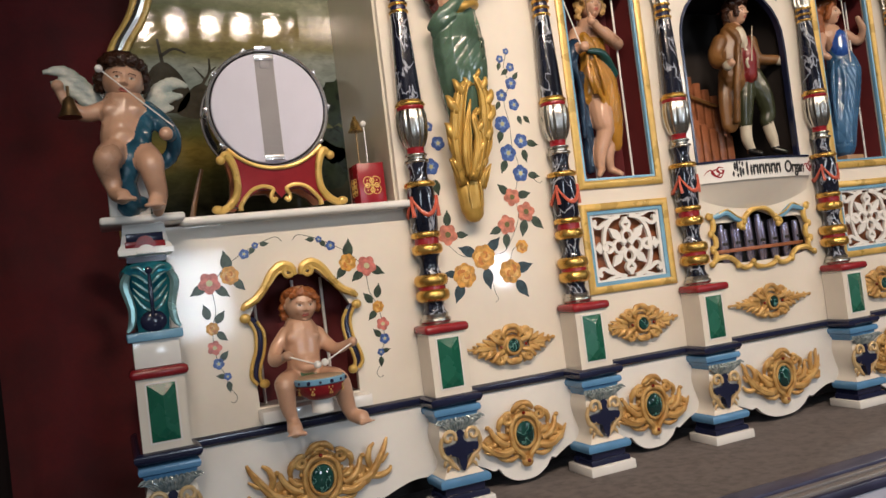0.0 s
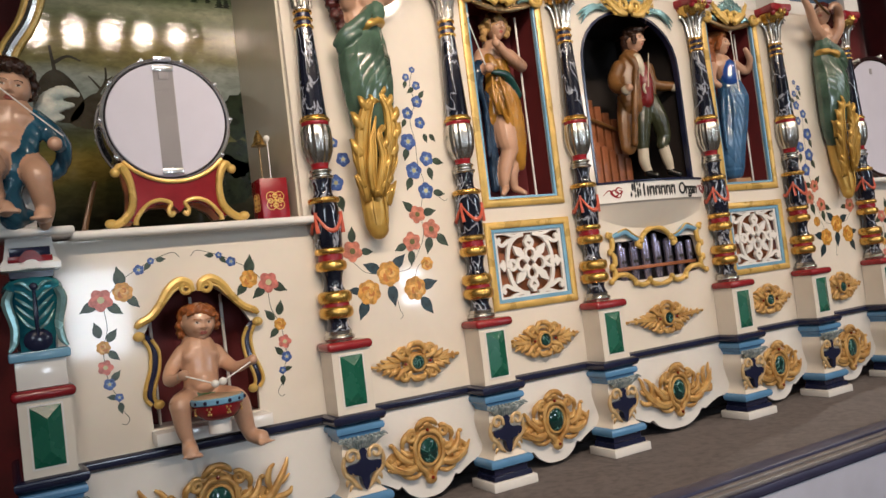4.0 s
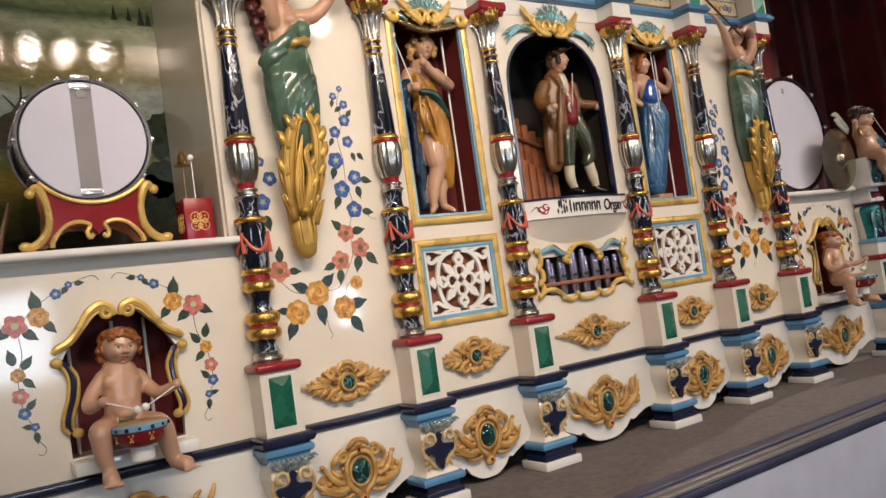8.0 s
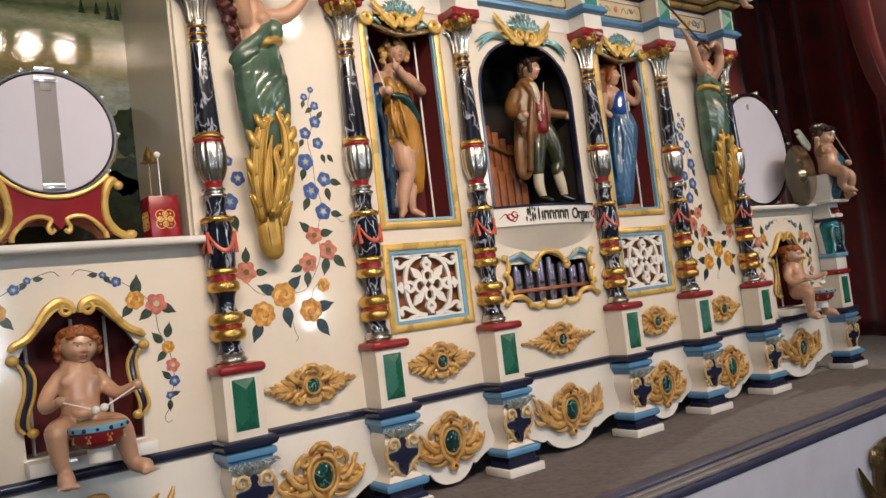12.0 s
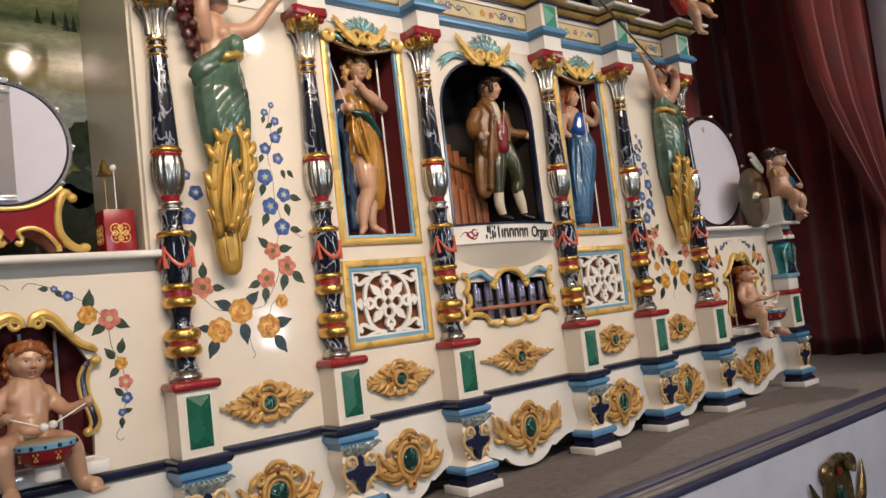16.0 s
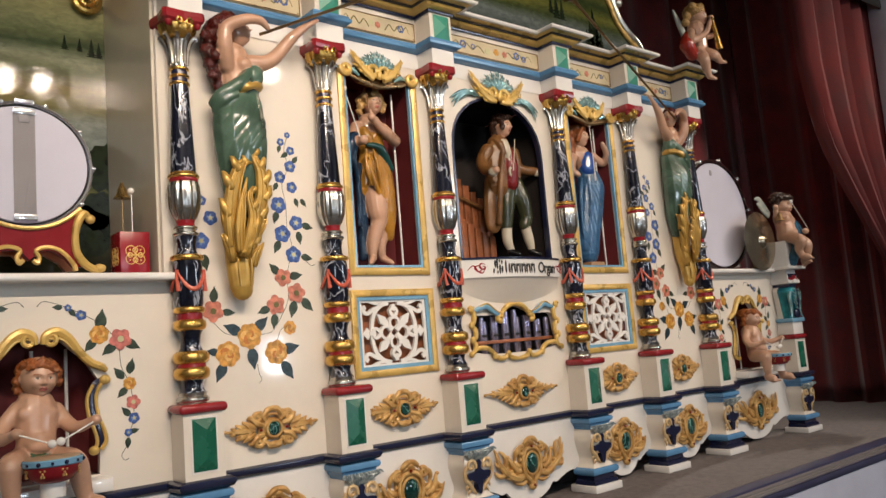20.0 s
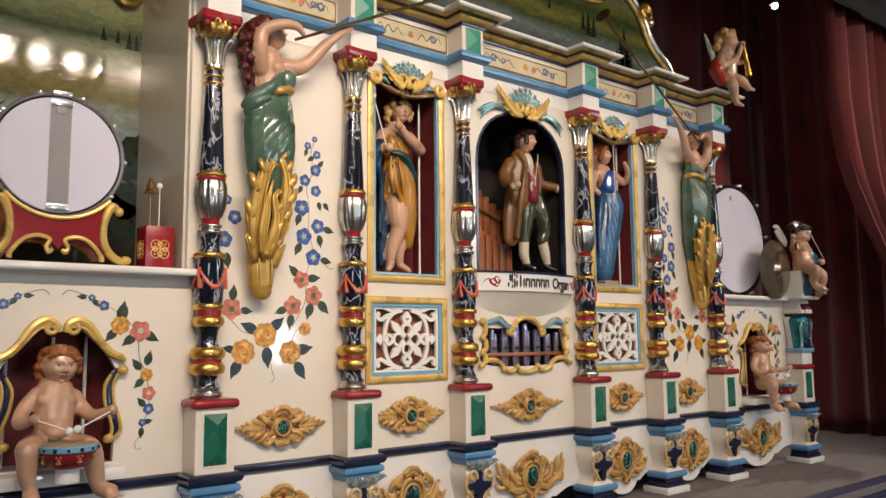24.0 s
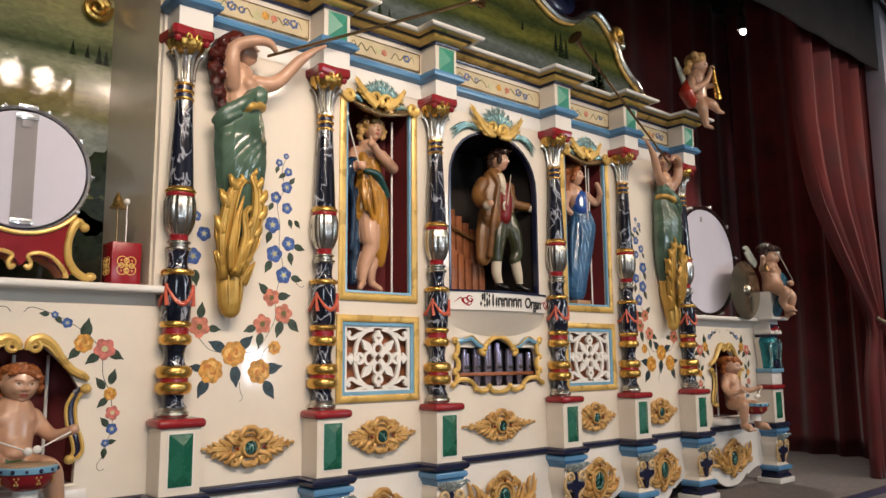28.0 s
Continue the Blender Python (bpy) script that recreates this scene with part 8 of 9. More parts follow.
for s in (-1, 1):
    bm = sweep(bmesh.new(), [(DX + s * u, y0 - 0.006, z) for u, z in [(0.158, 1.108), (0.146, 1.118), (0.132, 1.10), (0.122, 1.06), (0.124, 1.01), (0.145, 0.975), (0.175, 0.958), (0.190, 0.966)]], [0.010, 0.014, 0.012, 0.010, 0.011, 0.012, 0.011, 0.007], 1.1, 8, 4)
    blob(bm, (DX + s * 0.162, y0 - 0.008, 1.104), (0.014, 0.012, 0.014), u=10, v=7)
    blob(bm, (DX + s * 0.185, y0 - 0.008, 0.962), (0.017, 0.012, 0.013), u=10, v=7)
    part("scroll_leg", bm, YELLOW, st, "gilded scroll leg")
    bm = sweep(bmesh.new(), [(DX + s * u, y0 - 0.004, z) for u, z in [(0.012, 0.985), (0.022, 0.978), (0.028, 0.992), (0.020, 1.012), (0.05, 1.022), (0.085, 1.010), (0.115, 0.975), (0.12, 0.955)]], [0.006, 0.008, 0.006, 0.006, 0.006, 0.006, 0.007, 0.008], 1, 7, 4)
    part("inner_scroll", bm, YELLOW, st, "gilded inner scroll")

# ---------------------------------------------------------------- bell box, loose stick
bx = thing("bell_box", (0, 0, 0), "crimson box with a gilt quatrefoil, carrying a small brass bell", "bell box")
x0, x1, yb0, yb1 = -1.576, -1.488, 0.14, 0.23
part("box", box(bmesh.new(), x0, x1, yb0, yb1, 0.944, 1.080, 0.002), paint("crimson_box_enamel", (0.30, 0.010, 0.020), 0.25), bx)


def quatrefoil(c, z, r, put):
    bm = bmesh.new()
    for i in range(4):
        a = math.pi / 4 + i * math.pi / 2
        ring = [(c + r * 0.5 * math.cos(a) + r * 0.42 * math.cos(w), z + r * 0.5 * math.sin(a) + r * 0.42 * math.sin(w)) for w in [2 * math.pi * k / 14 for k in range(15)]]
        sweep(bm, [put(u, v) for u, v in ring], [0.0014, 0.0014], 0.6, 5, 2)
        small = [(c + r * 0.42 * math.cos(a - 0.785) + r * 0.2 * math.cos(w), z + r * 0.42 * math.sin(a - 0.785) + r * 0.2 * math.sin(w)) for w in [2 * math.pi * k / 10 for k in range(11)]]
        sweep(bm, [put(u, v) for u, v in small], [0.0018, 0.0018], 0.6, 5, 2)
        blob(bm, put(c + r * 0.62 * math.cos(a), z + r * 0.62 * math.sin(a)), 0.003, u=7, v=5)
    blob(bm, put(c, z), 0.006, u=8, v=6)
    return bm


part("gilt_motif", quatrefoil((x0 + x1) / 2, 1.008, 0.036, lambda u, v: (u, yb0 - 0.0008, v)), YELLOW, bx, "gilt quatrefoil")
part("gilt_motif", quatrefoil((yb0 + yb1) / 2, 1.008, 0.036, lambda u, v: (x0 - 0.0008, u, v)), YELLOW, bx, "gilt quatrefoil")
part("bell_post", lathe(bmesh.new(), [(0.003, 1.08), (0.003, 1.19)], 8, -1.556, 0.17), BRONZE, bx)
part("bell", lathe(bmesh.new(), [(0.026, 1.186), (0.023, 1.190), (0.016, 1.20), (0.013, 1.216), (0.007, 1.226), (0.004, 1.236)], 22, -1.556, 0.17), paint("worn_brass", (0.66, 0.43, 0.15), 0.25, metal=0.95), bx, "brass bell")
part("striker", lathe(bmesh.new(), [(0.0018, 1.08), (0.0018, 1.205)], 8, -1.533, 0.155), WHITE, bx)
part("striker_ball", blob(bmesh.new(), (-1.534, 0.155, 1.208), 0.010), WHITE, bx, "white striker ball")
tagged(part("wooden_stick", sweep(bmesh.new(), [(-2.068, 0.38, 0.944), (-2.045, 0.40, 1.03), (-2.012, 0.42, 1.135)], [0.010, 0.008, 0.007], 0.6, 8, 3), COAT), "brown wooden lever standing on the ledge", "lever")

# ---------------------------------------------------------------- bass drum and cymbal
BX, BZ, BY = 1.735, 1.265, 0.13
d = thing("bass_drum", (BX, BY, BZ), "large bass drum with a white head and dark hoops, set upright", "drum")
DARKHOOP = paint("dark_maroon_hoop", (0.030, 0.014, 0.014), 0.2, vary=0.2)
part("shell", facing(lathe(bmesh.new(), [(0.305, -0.26), (0.305, -0.01)], 56)), SHELL, d, "dark shell")
part("head", facing(lathe(bmesh.new(), [(0.302, -0.010), (0.298, 0.0), (0.08, 0.001)], 64)), HEAD, d, "white drum head")
for z in (-0.26, -0.006):
    bm = facing(lathe(bmesh.new(), [(0.303, z - 0.02), (0.320, z - 0.02), (0.320, z + 0.012), (0.303, z + 0.012)], 56, cap=False))
    part("hoop", bm, DARKHOOP, d, "dark wooden hoop")
for i in range(10):
    a = 2 * math.pi * (i + 0.3) / 10
    bm = box(bmesh.new(), -0.008, 0.008, -0.016, 0.03, 0.316, 0.334, 0.003)
    box(bm, -0.004, 0.004, 0.0, 0.24, 0.322, 0.330, 0.002)
    bmesh.ops.transform(bm, matrix=Matrix.Rotation(a, 4, "Y"), verts=bm.verts)
    part("claw", bm, CHROME, d)
part("badge", box(bmesh.new(), -0.045, -0.025, -0.0035, -0.0012, 0.225, 0.255, 0.001), SNARE, d, "small grey badge")
cy = thing("cymbal", (1.965, 0.015, 1.10), "large brass cymbal fixed upright before the bass drum", "cymbal")
BRASS = paint("lathed_cymbal_brass", (0.52, 0.44, 0.32), 0.22, metal=0.95, vary=0.2, scale=8, bump=0.05)
prof = [(0.170, -0.010), (0.12, -0.002), (0.06, 0.004), (0.045, 0.006), (0.036, 0.016), (0.020, 0.026), (0.008, 0.028)]
part("bowl", facing(lathe(bmesh.new(), prof, 48)), BRASS, cy)
part("strap", facing(lathe(bmesh.new(), [(0.012, 0.026), (0.010, 0.036)], 10)), BRONZE, cy)
part("bracket", box(bmesh.new(), -0.015, 0.015, 0.01, 0.07, -0.156, -0.02, 0.003), BRONZE, cy)
tagged(part("white_block", box(bmesh.new(), 2.10, 2.20, 0.075, 0.12, 0.944, 1.04, 0.003), WHITE), "plain white block beside the cymbal", "block")

# ---------------------------------------------------------------- painted scenery
def scenery(name, stops, wobble=0.09, scale=2.6, z0=0.9, z1=2.1, rough=0.045):
    """A varnished landscape: bands of sky, hills and fields bent by broad noise, with fine brush strokes."""
    m, nt, p = nodes_of(name)
    tc = nt.nodes.new("ShaderNodeTexCoord")
    sep = nt.nodes.new("ShaderNodeSeparateXYZ")
    nt.links.new(tc.outputs["Object"], sep.inputs[0])
    mp = nt.nodes.new("ShaderNodeMapping")
    mp.inputs["Scale"].default_value = (1.0, 1.0, 2.2)
    nt.links.new(tc.outputs["Object"], mp.inputs[0])
    n = nt.nodes.new("ShaderNodeTexNoise")
    n.inputs["Scale"].default_value, n.inputs["Detail"].default_value = scale, 6
    nt.links.new(mp.outputs[0], n.inputs["Vector"])
    a = nt.nodes.new("ShaderNodeMath")
    a.operation = "MULTIPLY_ADD"
    a.inputs[1].default_value, a.inputs[2].default_value = wobble * 2, -wobble
    nt.links.new(n.outputs["Fac"], a.inputs[0])
    b = nt.nodes.new("ShaderNodeMath")
    b.operation = "ADD"
    nt.links.new(a.outputs[0], b.inputs[0])
    nt.links.new(sep.outputs[2], b.inputs[1])
    r = nt.nodes.new("ShaderNodeMapRange")
    r.inputs[1].default_value, r.inputs[2].default_value = z0, z1
    nt.links.new(b.outputs[0], r.inputs[0])
    ramp = nt.nodes.new("ShaderNodeValToRGB")
    e = ramp.color_ramp.elements
    e[0].position, e[0].color = stops[0][0], (*stops[0][1], 1)
    e[1].position, e[1].color = stops[-1][0], (*stops[-1][1], 1)
    for pos, col in stops[1:-1]:
        k = e.new(pos)
        k.color = (*col, 1)
    nt.links.new(r.outputs[0], ramp.inputs[0])
    f = nt.nodes.new("ShaderNodeTexNoise")
    f.inputs["Scale"].default_value, f.inputs["Detail"].default_value, f.inputs["Distortion"].default_value = 28, 6, 0.6
    nt.links.new(mp.outputs[0], f.inputs["Vector"])
    mix = nt.nodes.new("ShaderNodeMixRGB")
    mix.blend_type, mix.inputs[0].default_value = "OVERLAY", 0.55
    nt.links.new(ramp.outputs[0], mix.inputs[1])
    nt.links.new(f.outputs["Fac"], mix.inputs[2])
    nt.links.new(mix.outputs[0], p.inputs["Base Color"])
    p.inputs["Roughness"].default_value = rough
    bump = nt.nodes.new("ShaderNodeBump")
    bump.inputs["Strength"].default_value, bump.inputs["Distance"].default_value = 0.05, 0.004
    nt.links.new(f.outputs["Fac"], bump.inputs["Height"])
    nt.links.new(bump.outputs[0], p.inputs["Normal"])
    return m


SCENE_SIDE = scenery("varnished_landscape", [(0.0, (0.015, 0.015, 0.010)), (0.12, (0.025, 0.025, 0.013)), (0.20, (0.056, 0.056, 0.020)), (0.27, (0.200, 0.150, 0.037)), (0.32, (0.088, 0.094, 0.031)), (0.37, (0.062, 0.069, 0.044)), (0.42, (0.175, 0.213, 0.200)), (0.52, (0.263, 0.288, 0.250)), (0.56, (0.163, 0.150, 0.062)), (0.63, (0.213, 0.163, 0.056)), (0.68, (0.125, 0.138, 0.062)), (0.72, (0.300, 0.312, 0.200)), (0.76, (0.062, 0.088, 0.037)), (0.82, (0.250, 0.263, 0.125)), (0.92, (0.375, 0.338, 0.150)), (1.0, (0.22, 0.22, 0.14))], 0.05)
SCENE_TOP = scenery("varnished_mountain_landscape", [(0.0, (0.035, 0.045, 0.045)), (0.15, (0.05, 0.065, 0.06)), (0.3, (0.11, 0.13, 0.12)), (0.42, (0.045, 0.06, 0.022)), (0.5, (0.12, 0.12, 0.028)), (0.6, (0.03, 0.045, 0.016)), (0.72, (0.13, 0.125, 0.03)), (0.85, (0.10, 0.13, 0.10)), (1.0, (0.16, 0.17, 0.10))], 0.10, 2.2, 2.0, 2.6)
PINEGREEN = paint("dark_painted_trees", (0.026, 0.040, 0.020), 0.04, vary=0.4, scale=30, bump=0)
EARTH = paint("brown_painted_rocks", (0.085, 0.075, 0.055), 0.04, vary=0.4, scale=14, bump=0)
YS = 0.585
panel = thing("scenery_panel", (0, 0, 0), "varnished landscape painting behind the snare drum", "painting")
left = [(-2.24, 0.944), (-2.25, 1.30), (-2.245, 1.45), (-2.215, 1.58), (-2.15, 1.69), (-2.115, 1.80), (-2.09, 1.95), (-2.05, 2.08), (-1.95, 2.15)]
part("board", plate(bmesh.new(), left + [(-1.44, 2.15), (-1.44, 0.944)], [], YS, YS + 0.02), SCENE_SIDE, panel, smooth=False)


def paint_tree(parent, x, z, h, y, seed, kind="pine"):
    rnd = random.Random(seed)
    pts = []
    n = 7
    if kind == "pine":
        for i in range(n):
            w = h * 0.22 * (1 - i / n)
            pts += [(x + w * (1 + 0.3 * rnd.random()), z + h * i / n), (x + w * 0.5, z + h * (i + 0.6) / n)]
        pts = pts + [(x, z + h)] + [(2 * x - a, b) for a, b in pts[::-1]]
    else:
        pts = [(x + h * 0.5 * (0.75 + 0.35 * rnd.random()) * math.cos(a), z + h * 0.5 + h * 0.5 * (0.7 + 0.4 * rnd.random()) * math.sin(a)) for a in [2 * math.pi * i / 22 for i in range(22)]]
    part("painted_tree", plate(bmesh.new(), pts, [], y - 0.0012, y - 0.0002), PINEGREEN, parent, smooth=False)


for k, (x, z, h) in enumerate([(-1.605, 1.80, 0.055), (-1.555, 1.80, 0.05), (-1.515, 1.785, 0.07), (-1.49, 1.785, 0.06)]):
    paint_tree(panel, x, z, h, YS, k)
for k, (x, z, h) in enumerate([(-1.47, 1.28, 0.20), (-1.50, 1.15, 0.16), (-1.53, 1.06, 0.18)]):
    paint_tree(panel, x, z, h, YS, 20 + k, "round")
for k, pts in enumerate(([(-2.15, 1.40), (-2.13, 1.50), (-2.08, 1.54), (-2.03, 1.50), (-2.0, 1.42), (-2.05, 1.36)], [(-2.05, 1.36), (-2.0, 1.44), (-1.95, 1.46), (-1.92, 1.40), (-1.95, 1.34)])):
    part("painted_rock", plate(bmesh.new(), loop2(pts, 4), [], YS - 0.0016, YS - 0.0004), EARTH, panel, smooth=False)
for pts, r in (([(-1.97, 1.36), (-1.965, 1.44), (-1.93, 1.50), (-1.925, 1.55)], 0.007), ([(-1.945, 1.475), (-1.98, 1.52)], 0.004), ([(-1.93, 1.50), (-1.905, 1.52)], 0.004), ([(-2.09, 1.38), (-2.08, 1.5), (-2.09, 1.62)], 0.010), ([(-2.085, 1.56), (-2.04, 1.585), (-2.0, 1.57)], 0.006)):
    bm = bmesh.new()
    band(bm, pts, [r, r * 0.4], YS - 0.0024, YS - 0.0003, 4)
    part("painted_trunk", bm, EARTH, panel, smooth=False)
BLUEGREY = paint("blue_grey_border", (0.07, 0.085, 0.10), 0.2)
for off, r, mat, nm in ((0.0, 0.017, SILVER, "silver_border"), (-0.024, 0.011, YELLOW, "gilt_edge"), (0.022, 0.012, YELLOW, "gilt_edge"), (-0.012, 0.010, BLUEGREY, "grey_line")):
    part(nm, sweep(bmesh.new(), [(x + off, YS - 0.012 - (0.006 if mat is SILVER else 0), z) for x, z in left], [r, r], 1, 8, 5), mat, panel, "scrolled border")
bm = sweep(bmesh.new(), spiral(-2.262, 1.40, 0.035, 0.008, 1.6, 1.4, YS - 0.02), [0.016, 0.010], 1, 8, 2)
part("border_volute", bm, SILVER, panel)
bm = sweep(bmesh.new(), [(-1.80, YS - 0.03, 2.14), (-1.70, YS - 0.03, 2.10), (-1.60, YS - 0.03, 2.08), (-1.545, YS - 0.03, 2.05), (-1.50, YS - 0.03, 2.0)], [0.02, 0.022, 0.018, 0.016, 0.015], 1, 8, 4)
sweep(bm, spiral(-1.54, 1.985, 0.045, 0.008, 0.2, -1.6, YS - 0.03), [0.016, 0.013, 0.008], 1, 8, 2)
part("gilt_volute", bm, GOLD, panel, "hanging gilded volute")
part("leaf_crest", sweep(bmesh.new(), [(-1.78, YS - 0.035, 2.10), (-1.70, YS - 0.04, 2.06), (-1.63, YS - 0.035, 2.075)], [0.012, 0.018, 0.006], 0.8, 7, 4), AQUA, panel, "aqua leaf")

REVEAL = paint("grey_beige_varnish", (0.70, 0.64, 0.53), 0.20, vary=0.08, scale=2, bump=0.01, coat=0.4)
tagged(part("return_panel", box(bmesh.new(), -1.470, -1.450, WALL + 0.021, YS - 0.001, 0.944, 2.15), REVEAL), "glossy grey beige return panel beside the painting", "panel", kind="structure")
tagged(part("return_panel", box(bmesh.new(), 1.442, 1.462, WALL + 0.021, YS - 0.001, 0.944, 2.0), REVEAL), "glossy grey beige return panel behind the column", "panel", kind="structure")

# ---------------------------------------------------------------- pediment over the cornice
ped = thing("pediment", (0, 0, 0), "painted mountain landscape pediment with silver and gold scroll border", "pediment")
YP = 0.19
edge = [(1.255, 2.022), (1.262, 2.10), (1.215, 2.19), (1.13, 2.25), (1.06, 2.32), (1.02, 2.40), (0.96, 2.47), (0.86, 2.53), (0.77, 2.50), (0.68, 2.438), (0.57, 2.42), (0.47, 2.45), (0.37, 2.52), (0.30, 2.63), (0.15, 2.70), (0.0, 2.72)]
full = edge + [(-x, z) for x, z in edge[:-1][::-1]]
part("board", plate(bmesh.new(), [(v.x, v.y) for v in curve_points([(x, z, 0) for x, z in full], 3)], [], YP, YP + 0.02), SCENE_TOP, ped, smooth=False)
for k, (x, z, h) in enumerate([(0.83, 2.12, 0.15), (0.86, 2.12, 0.21), (0.885, 2.12, 0.14), (0.91, 2.11, 0.11), (0.62, 2.22, 0.11), (0.58, 2.22, 0.13), (0.54, 2.24, 0.10), (0.80, 2.12, 0.09), (0.60, 2.13, 0.05), (0.30, 2.29, 0.05), (-0.55, 2.08, 0.10), (-0.5, 2.08, 0.08)]):
    paint_tree(ped, x, z, h, YP, 60 + k)
for s in (-1, 1):
    for off, r, mat, nm in ((0.0, 0.020, SILVER, "silver_border"), (-0.026, 0.011, YELLOW, "gilt_edge"), (0.020, 0.010, NAVY, "navy_line")):
        part(nm, sweep(bmesh.new(), [(s * (x + off * 0.7), YP - 0.012, z + off * 0.7) for x, z in edge], [r, r], 1, 8, 4), mat, ped, "scrolled border")
    bm = sweep(bmesh.new(), spiral(s * 1.20, 2.10, 0.058, 0.018, 1.2, -1.3 * s, YP - 0.03), [0.016, 0.012], 1, 8, 2)
    sweep(bm, spiral(s * 1.00, 2.44, 0.045, 0.010, -1.0 if s > 0 else math.pi + 1.0, 1.4 * s, YP - 0.035), [0.018, 0.012], 1, 8, 2)
    pieces("gilt_volute", bm, GOLD, ped, "gilded volute")
    part("silver_lobe", blob(bmesh.new(), (s * 1.055, YP - 0.03, 2.40), (0.026, 0.018, 0.030)), SILVER, ped)
    part("dark_boss", blob(bmesh.new(), (s * 1.20, YP - 0.02, 2.10), (0.04, 0.010, 0.04)), TEAL, ped)
    part("oval_boss", blob(bmesh.new(), (s * 0.57, YP - 0.01, 2.53), (0.12, 0.02, 0.085)), NAVY, ped, "dark oval boss")

# ---------------------------------------------------------------- curtains
def curtain(name, path, z0, z1, pitch, amp, mat, label, gather=None, seed=1):
    """Cloth hung along a plan line in soft folds; gather(u, v) moves a point of it."""
    rnd = random.Random(seed)
    line = [Vector((x, y, 0)) for x, y in path]
    total = sum((b - a).length for a, b in zip(line, line[1:]))
    n = max(24, int(total / pitch * 8))
    bm = bmesh.new()
    rows = 26
    grid = []
    ph = [rnd.random() * 0.9 for _ in range(400)]
    for j in range(rows + 1):
        v = j / rows
        row = []
        for i in range(n + 1):
            u = i / n
            s = u * total
            acc = 0
            for a, b in zip(line, line[1:]):
                w = (b - a).length
                if s <= acc + w + 1e-6:
                    p = a.lerp(b, (s - acc) / w)
                    d = (b - a).normalized()
                    break
                acc += w
            nrm = Vector((d.y, -d.x, 0))
            k = s / pitch
            f = math.sin(2 * math.pi * (k + 0.18 * math.sin(k * 1.7) + 0.05 * math.sin(v * 5 + k))) * amp * (0.75 + 0.5 * ph[int(k) % 400])
            q = p + nrm * f
            x, y, z = q.x, q.y, z1 + (z0 - z1) * v
            if gather:
                x, y, z = gather(u, v, x, y, z)
            row.append(bm.verts.new((x, y, z)))
        grid.append(row)
    for a, b in zip(grid, grid[1:]):
        for i in range(n):
            bm.faces.new((a[i], a[i + 1], b[i + 1], b[i]))
    ob = part(name, bm, mat)
    mod = ob.modifiers.new("thickness", "SOLIDIFY")
    mod.thickness = 0.004
    return tagged(ob, label, "curtain")


# red velvet with the shade of the left stage end put into its colour
SHADED_VELVET = paint("deep_maroon_velvet", (0.022, 0.004, 0.004), 0.85, vary=0.3, scale=5, bump=0.15)
curtain("back_curtain", [(-4.5, 1.05), (4.6, 1.05)], STAGE, 3.7, 0.42, 0.035, VELVET, "dark red velvet curtain hanging behind the organ", seed=3)
curtain("side_curtain", [(-2.72, 1.0), (-2.95, -0.25)], STAGE, 3.7, 0.20, 0.04, SHADED_VELVET, "dark red velvet curtain at the end of the stage", seed=4)
curtain("side_curtain", [(3.75, 1.0), (3.72, -0.2), (3.60, -0.34)], STAGE, 3.7, 0.22, 0.045, VELVET, "dark red velvet curtain at the end of the stage", seed=5)

# the front curtain is drawn aside: it falls from a wide top into a tied waist
FRONT = paint("wine_red_velvet", (0.18, 0.019, 0.018), 0.8, vary=0.25, scale=5, bump=0.12)
FRONT.node_tree.nodes["Principled BSDF"].inputs["Sheen Weight"].default_value = 0.3


EDGE = [(3.3, 2.08), (2.45, 2.04), (2.09, 2.04), (1.78, 2.11), (1.60, 2.21), (1.37, 2.43), (1.22, 2.59), (0.93, 2.89), (0.55, 2.76), (-0.1, 2.74)]


def drawn(u, v, x, y, z):
    for (z1, x1), (z0, x0) in zip(EDGE, EDGE[1:]):
        if z0 <= z <= z1:
            left = x0 + (x1 - x0) * (z - z0) / (z1 - z0)
    right = 3.16 - 0.10 * max(0.0, 1 - abs(z - 0.93) / 0.5)
    sq = (right - left) / 1.1
    return left + u * (right - left), -0.30 + (y + 0.30) * (0.5 + 0.5 * sq), z


curtain("front_curtain", [(2.04, -0.30), (3.16, -0.30)], STAGE, 3.2, 0.16, 0.062, FRONT, "wine red front curtain drawn aside and tied with a rope", drawn, 7)
rope = thing("curtain_tieback", (0, 0, 0), "pale twisted rope tieback with a tassel round the curtain", "tieback")
ROPE = paint("pale_rope", (0.40, 0.32, 0.20), 0.6, vary=0.3, scale=60, bump=0.4)
part("rope_loop", sweep(bmesh.new(), [(2.87, -0.34, 0.95), (2.92, -0.375, 0.92), (2.98, -0.38, 0.94), (3.0, -0.38, 1.0), (3.01, -0.375, 1.06)], [0.011, 0.012, 0.011], 1, 8, 5), ROPE, rope)
part("tassel", lathe(bmesh.new(), [(0.020, 0.78), (0.024, 0.80), (0.016, 0.86), (0.010, 0.88), (0.016, 0.895), (0.006, 0.91)], 14, 2.97, -0.375), ROPE, rope)
part("hook", sweep(bmesh.new(), [(3.0, -0.37, 1.10), (3.005, -0.385, 1.06), (3.015, -0.37, 1.03)], [0.006, 0.006], 1, 6, 4), CHROME, rope)

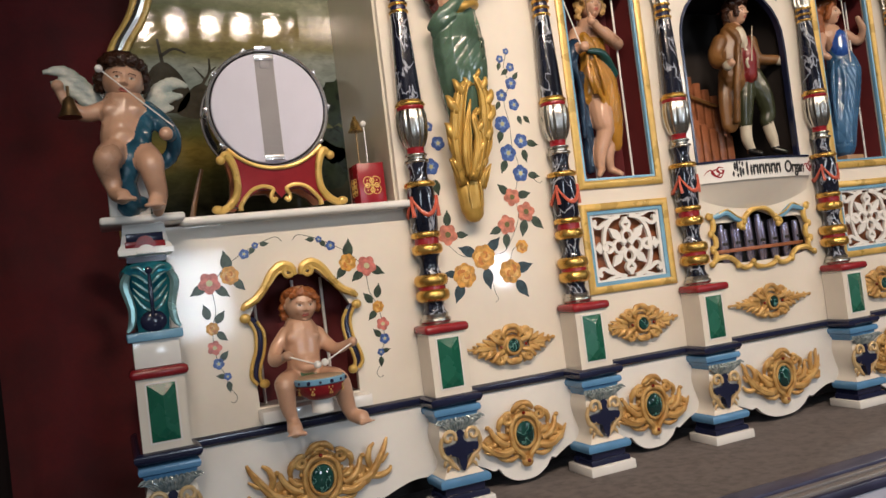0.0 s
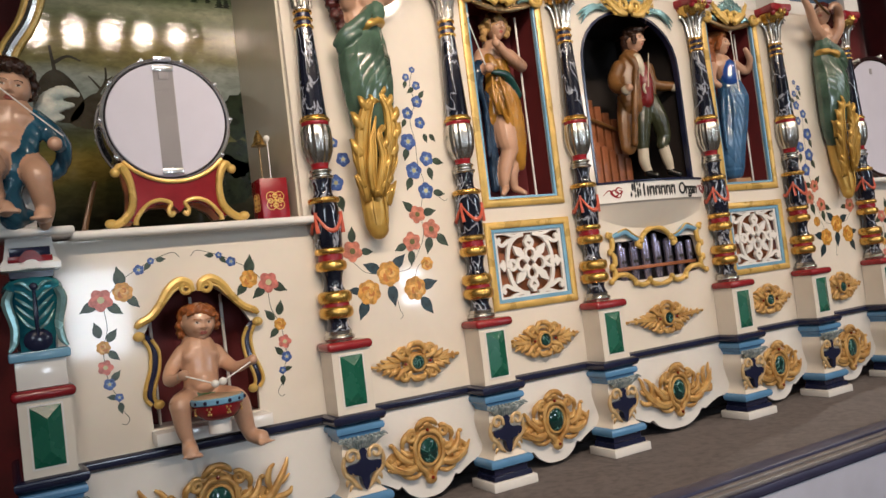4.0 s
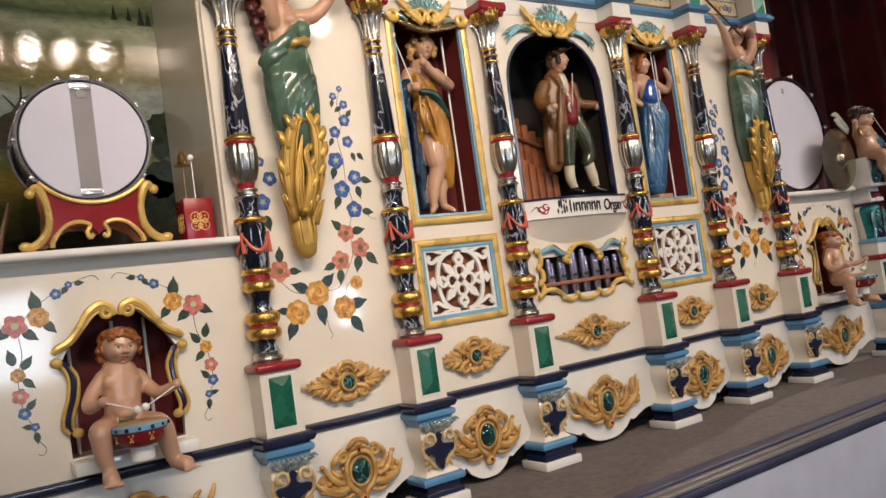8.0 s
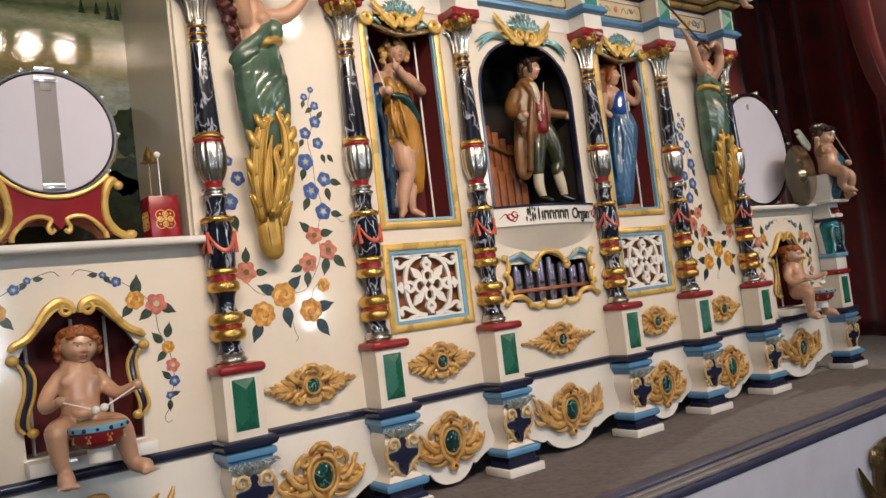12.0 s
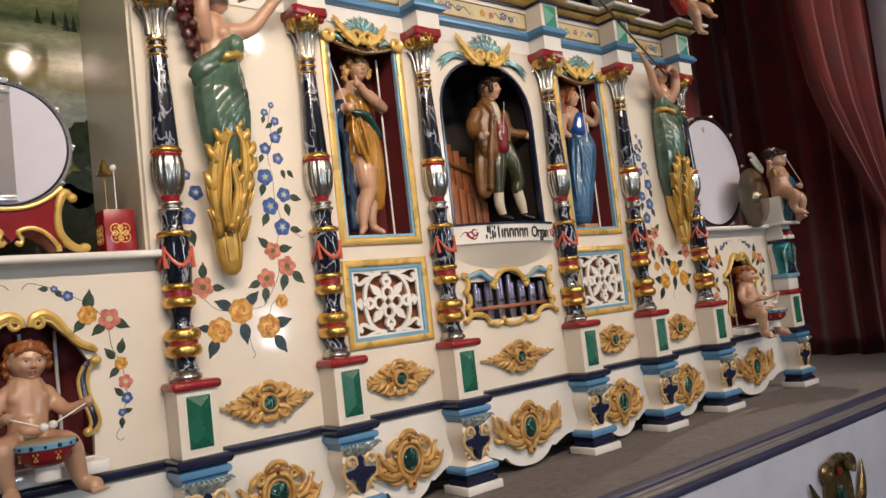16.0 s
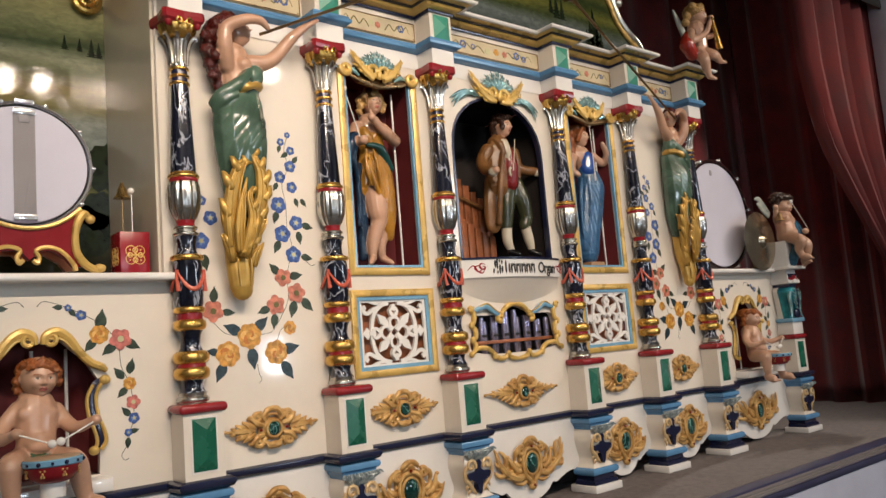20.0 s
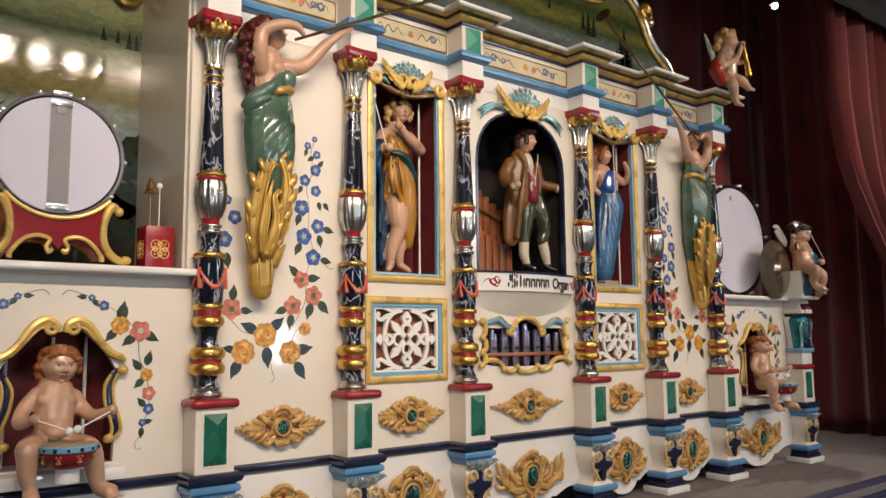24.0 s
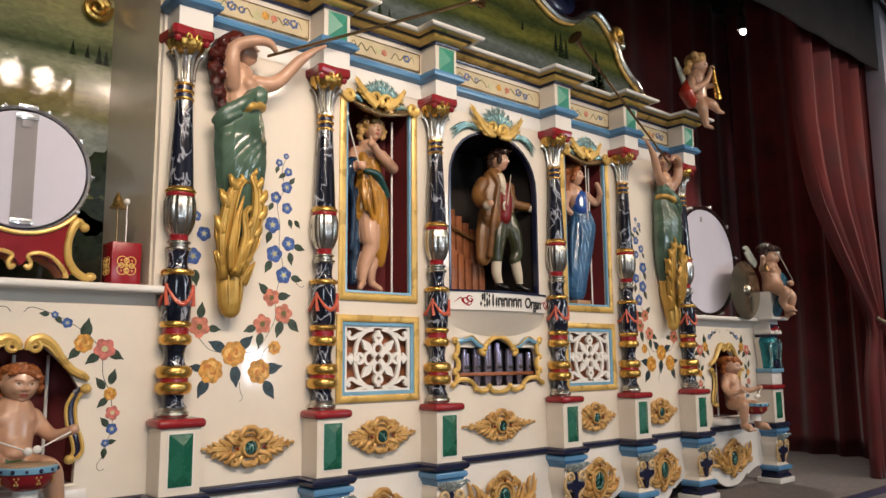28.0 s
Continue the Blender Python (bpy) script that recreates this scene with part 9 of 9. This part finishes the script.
pil = thing("stage_pillar", (0, 0, 0), "silver grey metal pillar with a lavender side at the stage edge", "pillar")
ALU = paint("brushed_aluminium", (0.58, 0.58, 0.64), 0.4, metal=0.15, vary=0.15, scale=4)
part("grey_face", box(bmesh.new(), 3.02, 3.16, -0.46, -0.34, STAGE, 3.3, 0.004), ALU, pil)
part("bright_strip", box(bmesh.new(), 3.165, 3.20, -0.47, -0.36, STAGE, 3.3, 0.003), CHROME, pil)
part("lavender_face", box(bmesh.new(), 3.205, 3.60, -0.47, -0.34, STAGE, 3.3, 0.003), LAVENDER, pil)
part("arm", sweep(bmesh.new(), [(3.04, -0.47, 2.33), (3.10, -0.62, 2.40), (3.40, -0.75, 2.46)], [0.016, 0.015], 1, 8, 3), ALU, pil, "metal arm")
sw = thing("stage_swag", (0, 0, 0), "red and gold carved swag at the top of the stage pillar", "carved swag")
part("red_drape", sweep(bmesh.new(), [(2.86, -0.52, 3.10), (3.02, -0.55, 3.0), (3.2, -0.55, 2.96), (3.4, -0.55, 3.05)], [0.05, 0.06, 0.05], 0.7, 8, 4), RED, sw)
part("gold_fringe", sweep(bmesh.new(), [(2.86, -0.55, 3.06), (3.02, -0.58, 2.95), (3.2, -0.58, 2.91), (3.4, -0.58, 3.0)], [0.014, 0.02, 0.014], 1, 7, 4), GOLD, sw)
wf = thing("white_carved_scroll", (0, 0, 0), "white scroll carving with a gilt edge beside the stage pillar", "carved scroll")
part("board", plate(bmesh.new(), loop2([(3.08, 0.30), (3.30, 0.30), (3.34, 0.9), (3.28, 1.25), (3.16, 1.30), (3.06, 1.16), (3.02, 0.9), (3.06, 0.6)], 4), [], -0.56, -0.52), WHITE, wf, smooth=False)
part("gilt_edge", sweep(bmesh.new(), [(3.28, -0.565, 1.25), (3.16, -0.565, 1.30), (3.06, -0.565, 1.16), (3.02, -0.565, 0.9), (3.06, -0.565, 0.6), (3.08, -0.565, 0.30)], [0.008, 0.008], 1, 7, 5), YELLOW, wf)

DRAPE_BLACK = paint("black_border_cloth", (0.014, 0.012, 0.013), 0.9, vary=0.3, bump=0.1)
valance = curtain("black_border", [(-5.0, -0.42), (5.0, -0.42)], 2.56, 3.7, 0.5, 0.006, DRAPE_BLACK, "black cloth border hanging over the stage", seed=9)

# ---------------------------------------------------------------- ornament on the stage front
o = thing("bronze_cartouche", (0, 0, 0), "dark gilded scroll cartouche with a green cabochon on the stage front", "carved ornament")
c, z, y = 1.16, -0.29, -0.585
BRZ = paint("tarnished_gold", (0.30, 0.21, 0.10), 0.25, metal=0.8, vary=0.3, scale=20, bump=0.15)
bm = plate(bmesh.new(), loop2([(c - 0.11, z - 0.10), (c + 0.11, z - 0.10), (c + 0.12, z + 0.04), (c + 0.05, z + 0.12), (c - 0.05, z + 0.12), (c - 0.12, z + 0.04)], 4), [], y - 0.012, y + 0.004)
for s in (-1, 1):
    sweep(bm, spiral(c + s * 0.10, z + 0.085, 0.042, 0.008, -1.0 if s > 0 else math.pi + 1.0, 1.4 * s, y - 0.022), [0.018, 0.010], 0.9, 8, 2)
    sweep(bm, [(c + s * 0.09, y - 0.015, z - 0.10), (c + s * 0.17, y - 0.022, z - 0.08), (c + s * 0.22, y - 0.018, z), (c + s * 0.25, y - 0.01, z + 0.07)], [0.02, 0.026, 0.018, 0.005], 0.8, 8, 4)
    sweep(bm, [(c, y - 0.02, z + 0.13), (c + s * 0.06, y - 0.022, z + 0.12), (c + s * 0.12, y - 0.018, z + 0.075)], [0.02, 0.018, 0.008], 0.9, 8, 4)
part("carving", bm, BRZ, o)
part("gem", blob(bmesh.new(), (c, y - 0.018, z - 0.04), (0.04, 0.014, 0.055)), GEM, o, "green veined cabochon")
part("jewel", blob(bmesh.new(), (c, y - 0.020, z + 0.07), (0.016, 0.010, 0.022)), JEWEL, o, "red jewel")
bm = bmesh.new()
sweep(bm, [(c + 0.62, y - 0.001, z + 0.03), (c + 0.68, y - 0.001, z - 0.03), (c + 0.80, y - 0.001, z - 0.06), (c + 0.96, y - 0.001, z - 0.03)], [0.005, 0.026, 0.020, 0.004], 0.15, 6, 5)
part("painted_leaf_scroll", bm, NAVY, o, "navy painted leaf scroll")

# ---------------------------------------------------------------- lamps
GLOW = bpy.data.materials.new("lamp_glow")
GLOW.use_nodes = True
em = GLOW.node_tree.nodes.new("ShaderNodeEmission")
em.inputs[0].default_value, em.inputs[1].default_value = (1.0, 0.97, 0.9, 1), 60.0
GLOW.node_tree.links.new(em.outputs[0], GLOW.node_tree.nodes["Material Output"].inputs[0])
sp = thing("stage_spotlight", (0, 0, 0), "small bright spotlight under the black stage ceiling", "spotlight")
part("lens", blob(bmesh.new(), (2.67, 0.30, 2.972), 0.022), GLOW, sp, "glowing lens")
part("can", lathe(bmesh.new(), [(0.028, 2.985), (0.032, 3.01), (0.030, 3.08), (0.01, 3.10)], 16, 2.67, 0.31), SOOT, sp)
part("hanger", lathe(bmesh.new(), [(0.006, 3.09), (0.006, 3.70)], 8, 2.67, 0.31), SOOT, sp)
# one can for each entry of LAMPS, the added lamps included
for lx, ly in LAMPS:
    q = thing("track_spotlight", (0, 0, 0), "white can spotlight on the hall ceiling, aimed at the organ", "spotlight", "hall spotlights")
    part("can", lathe(bmesh.new(), [(0.07, 2.84), (0.07, 2.98), (0.03, 3.0)], 20, lx, ly - 0.10), WHITE, q)
    part("stem", lathe(bmesh.new(), [(0.012, 2.99), (0.012, 3.30)], 8, lx, ly - 0.10), WHITE, q)
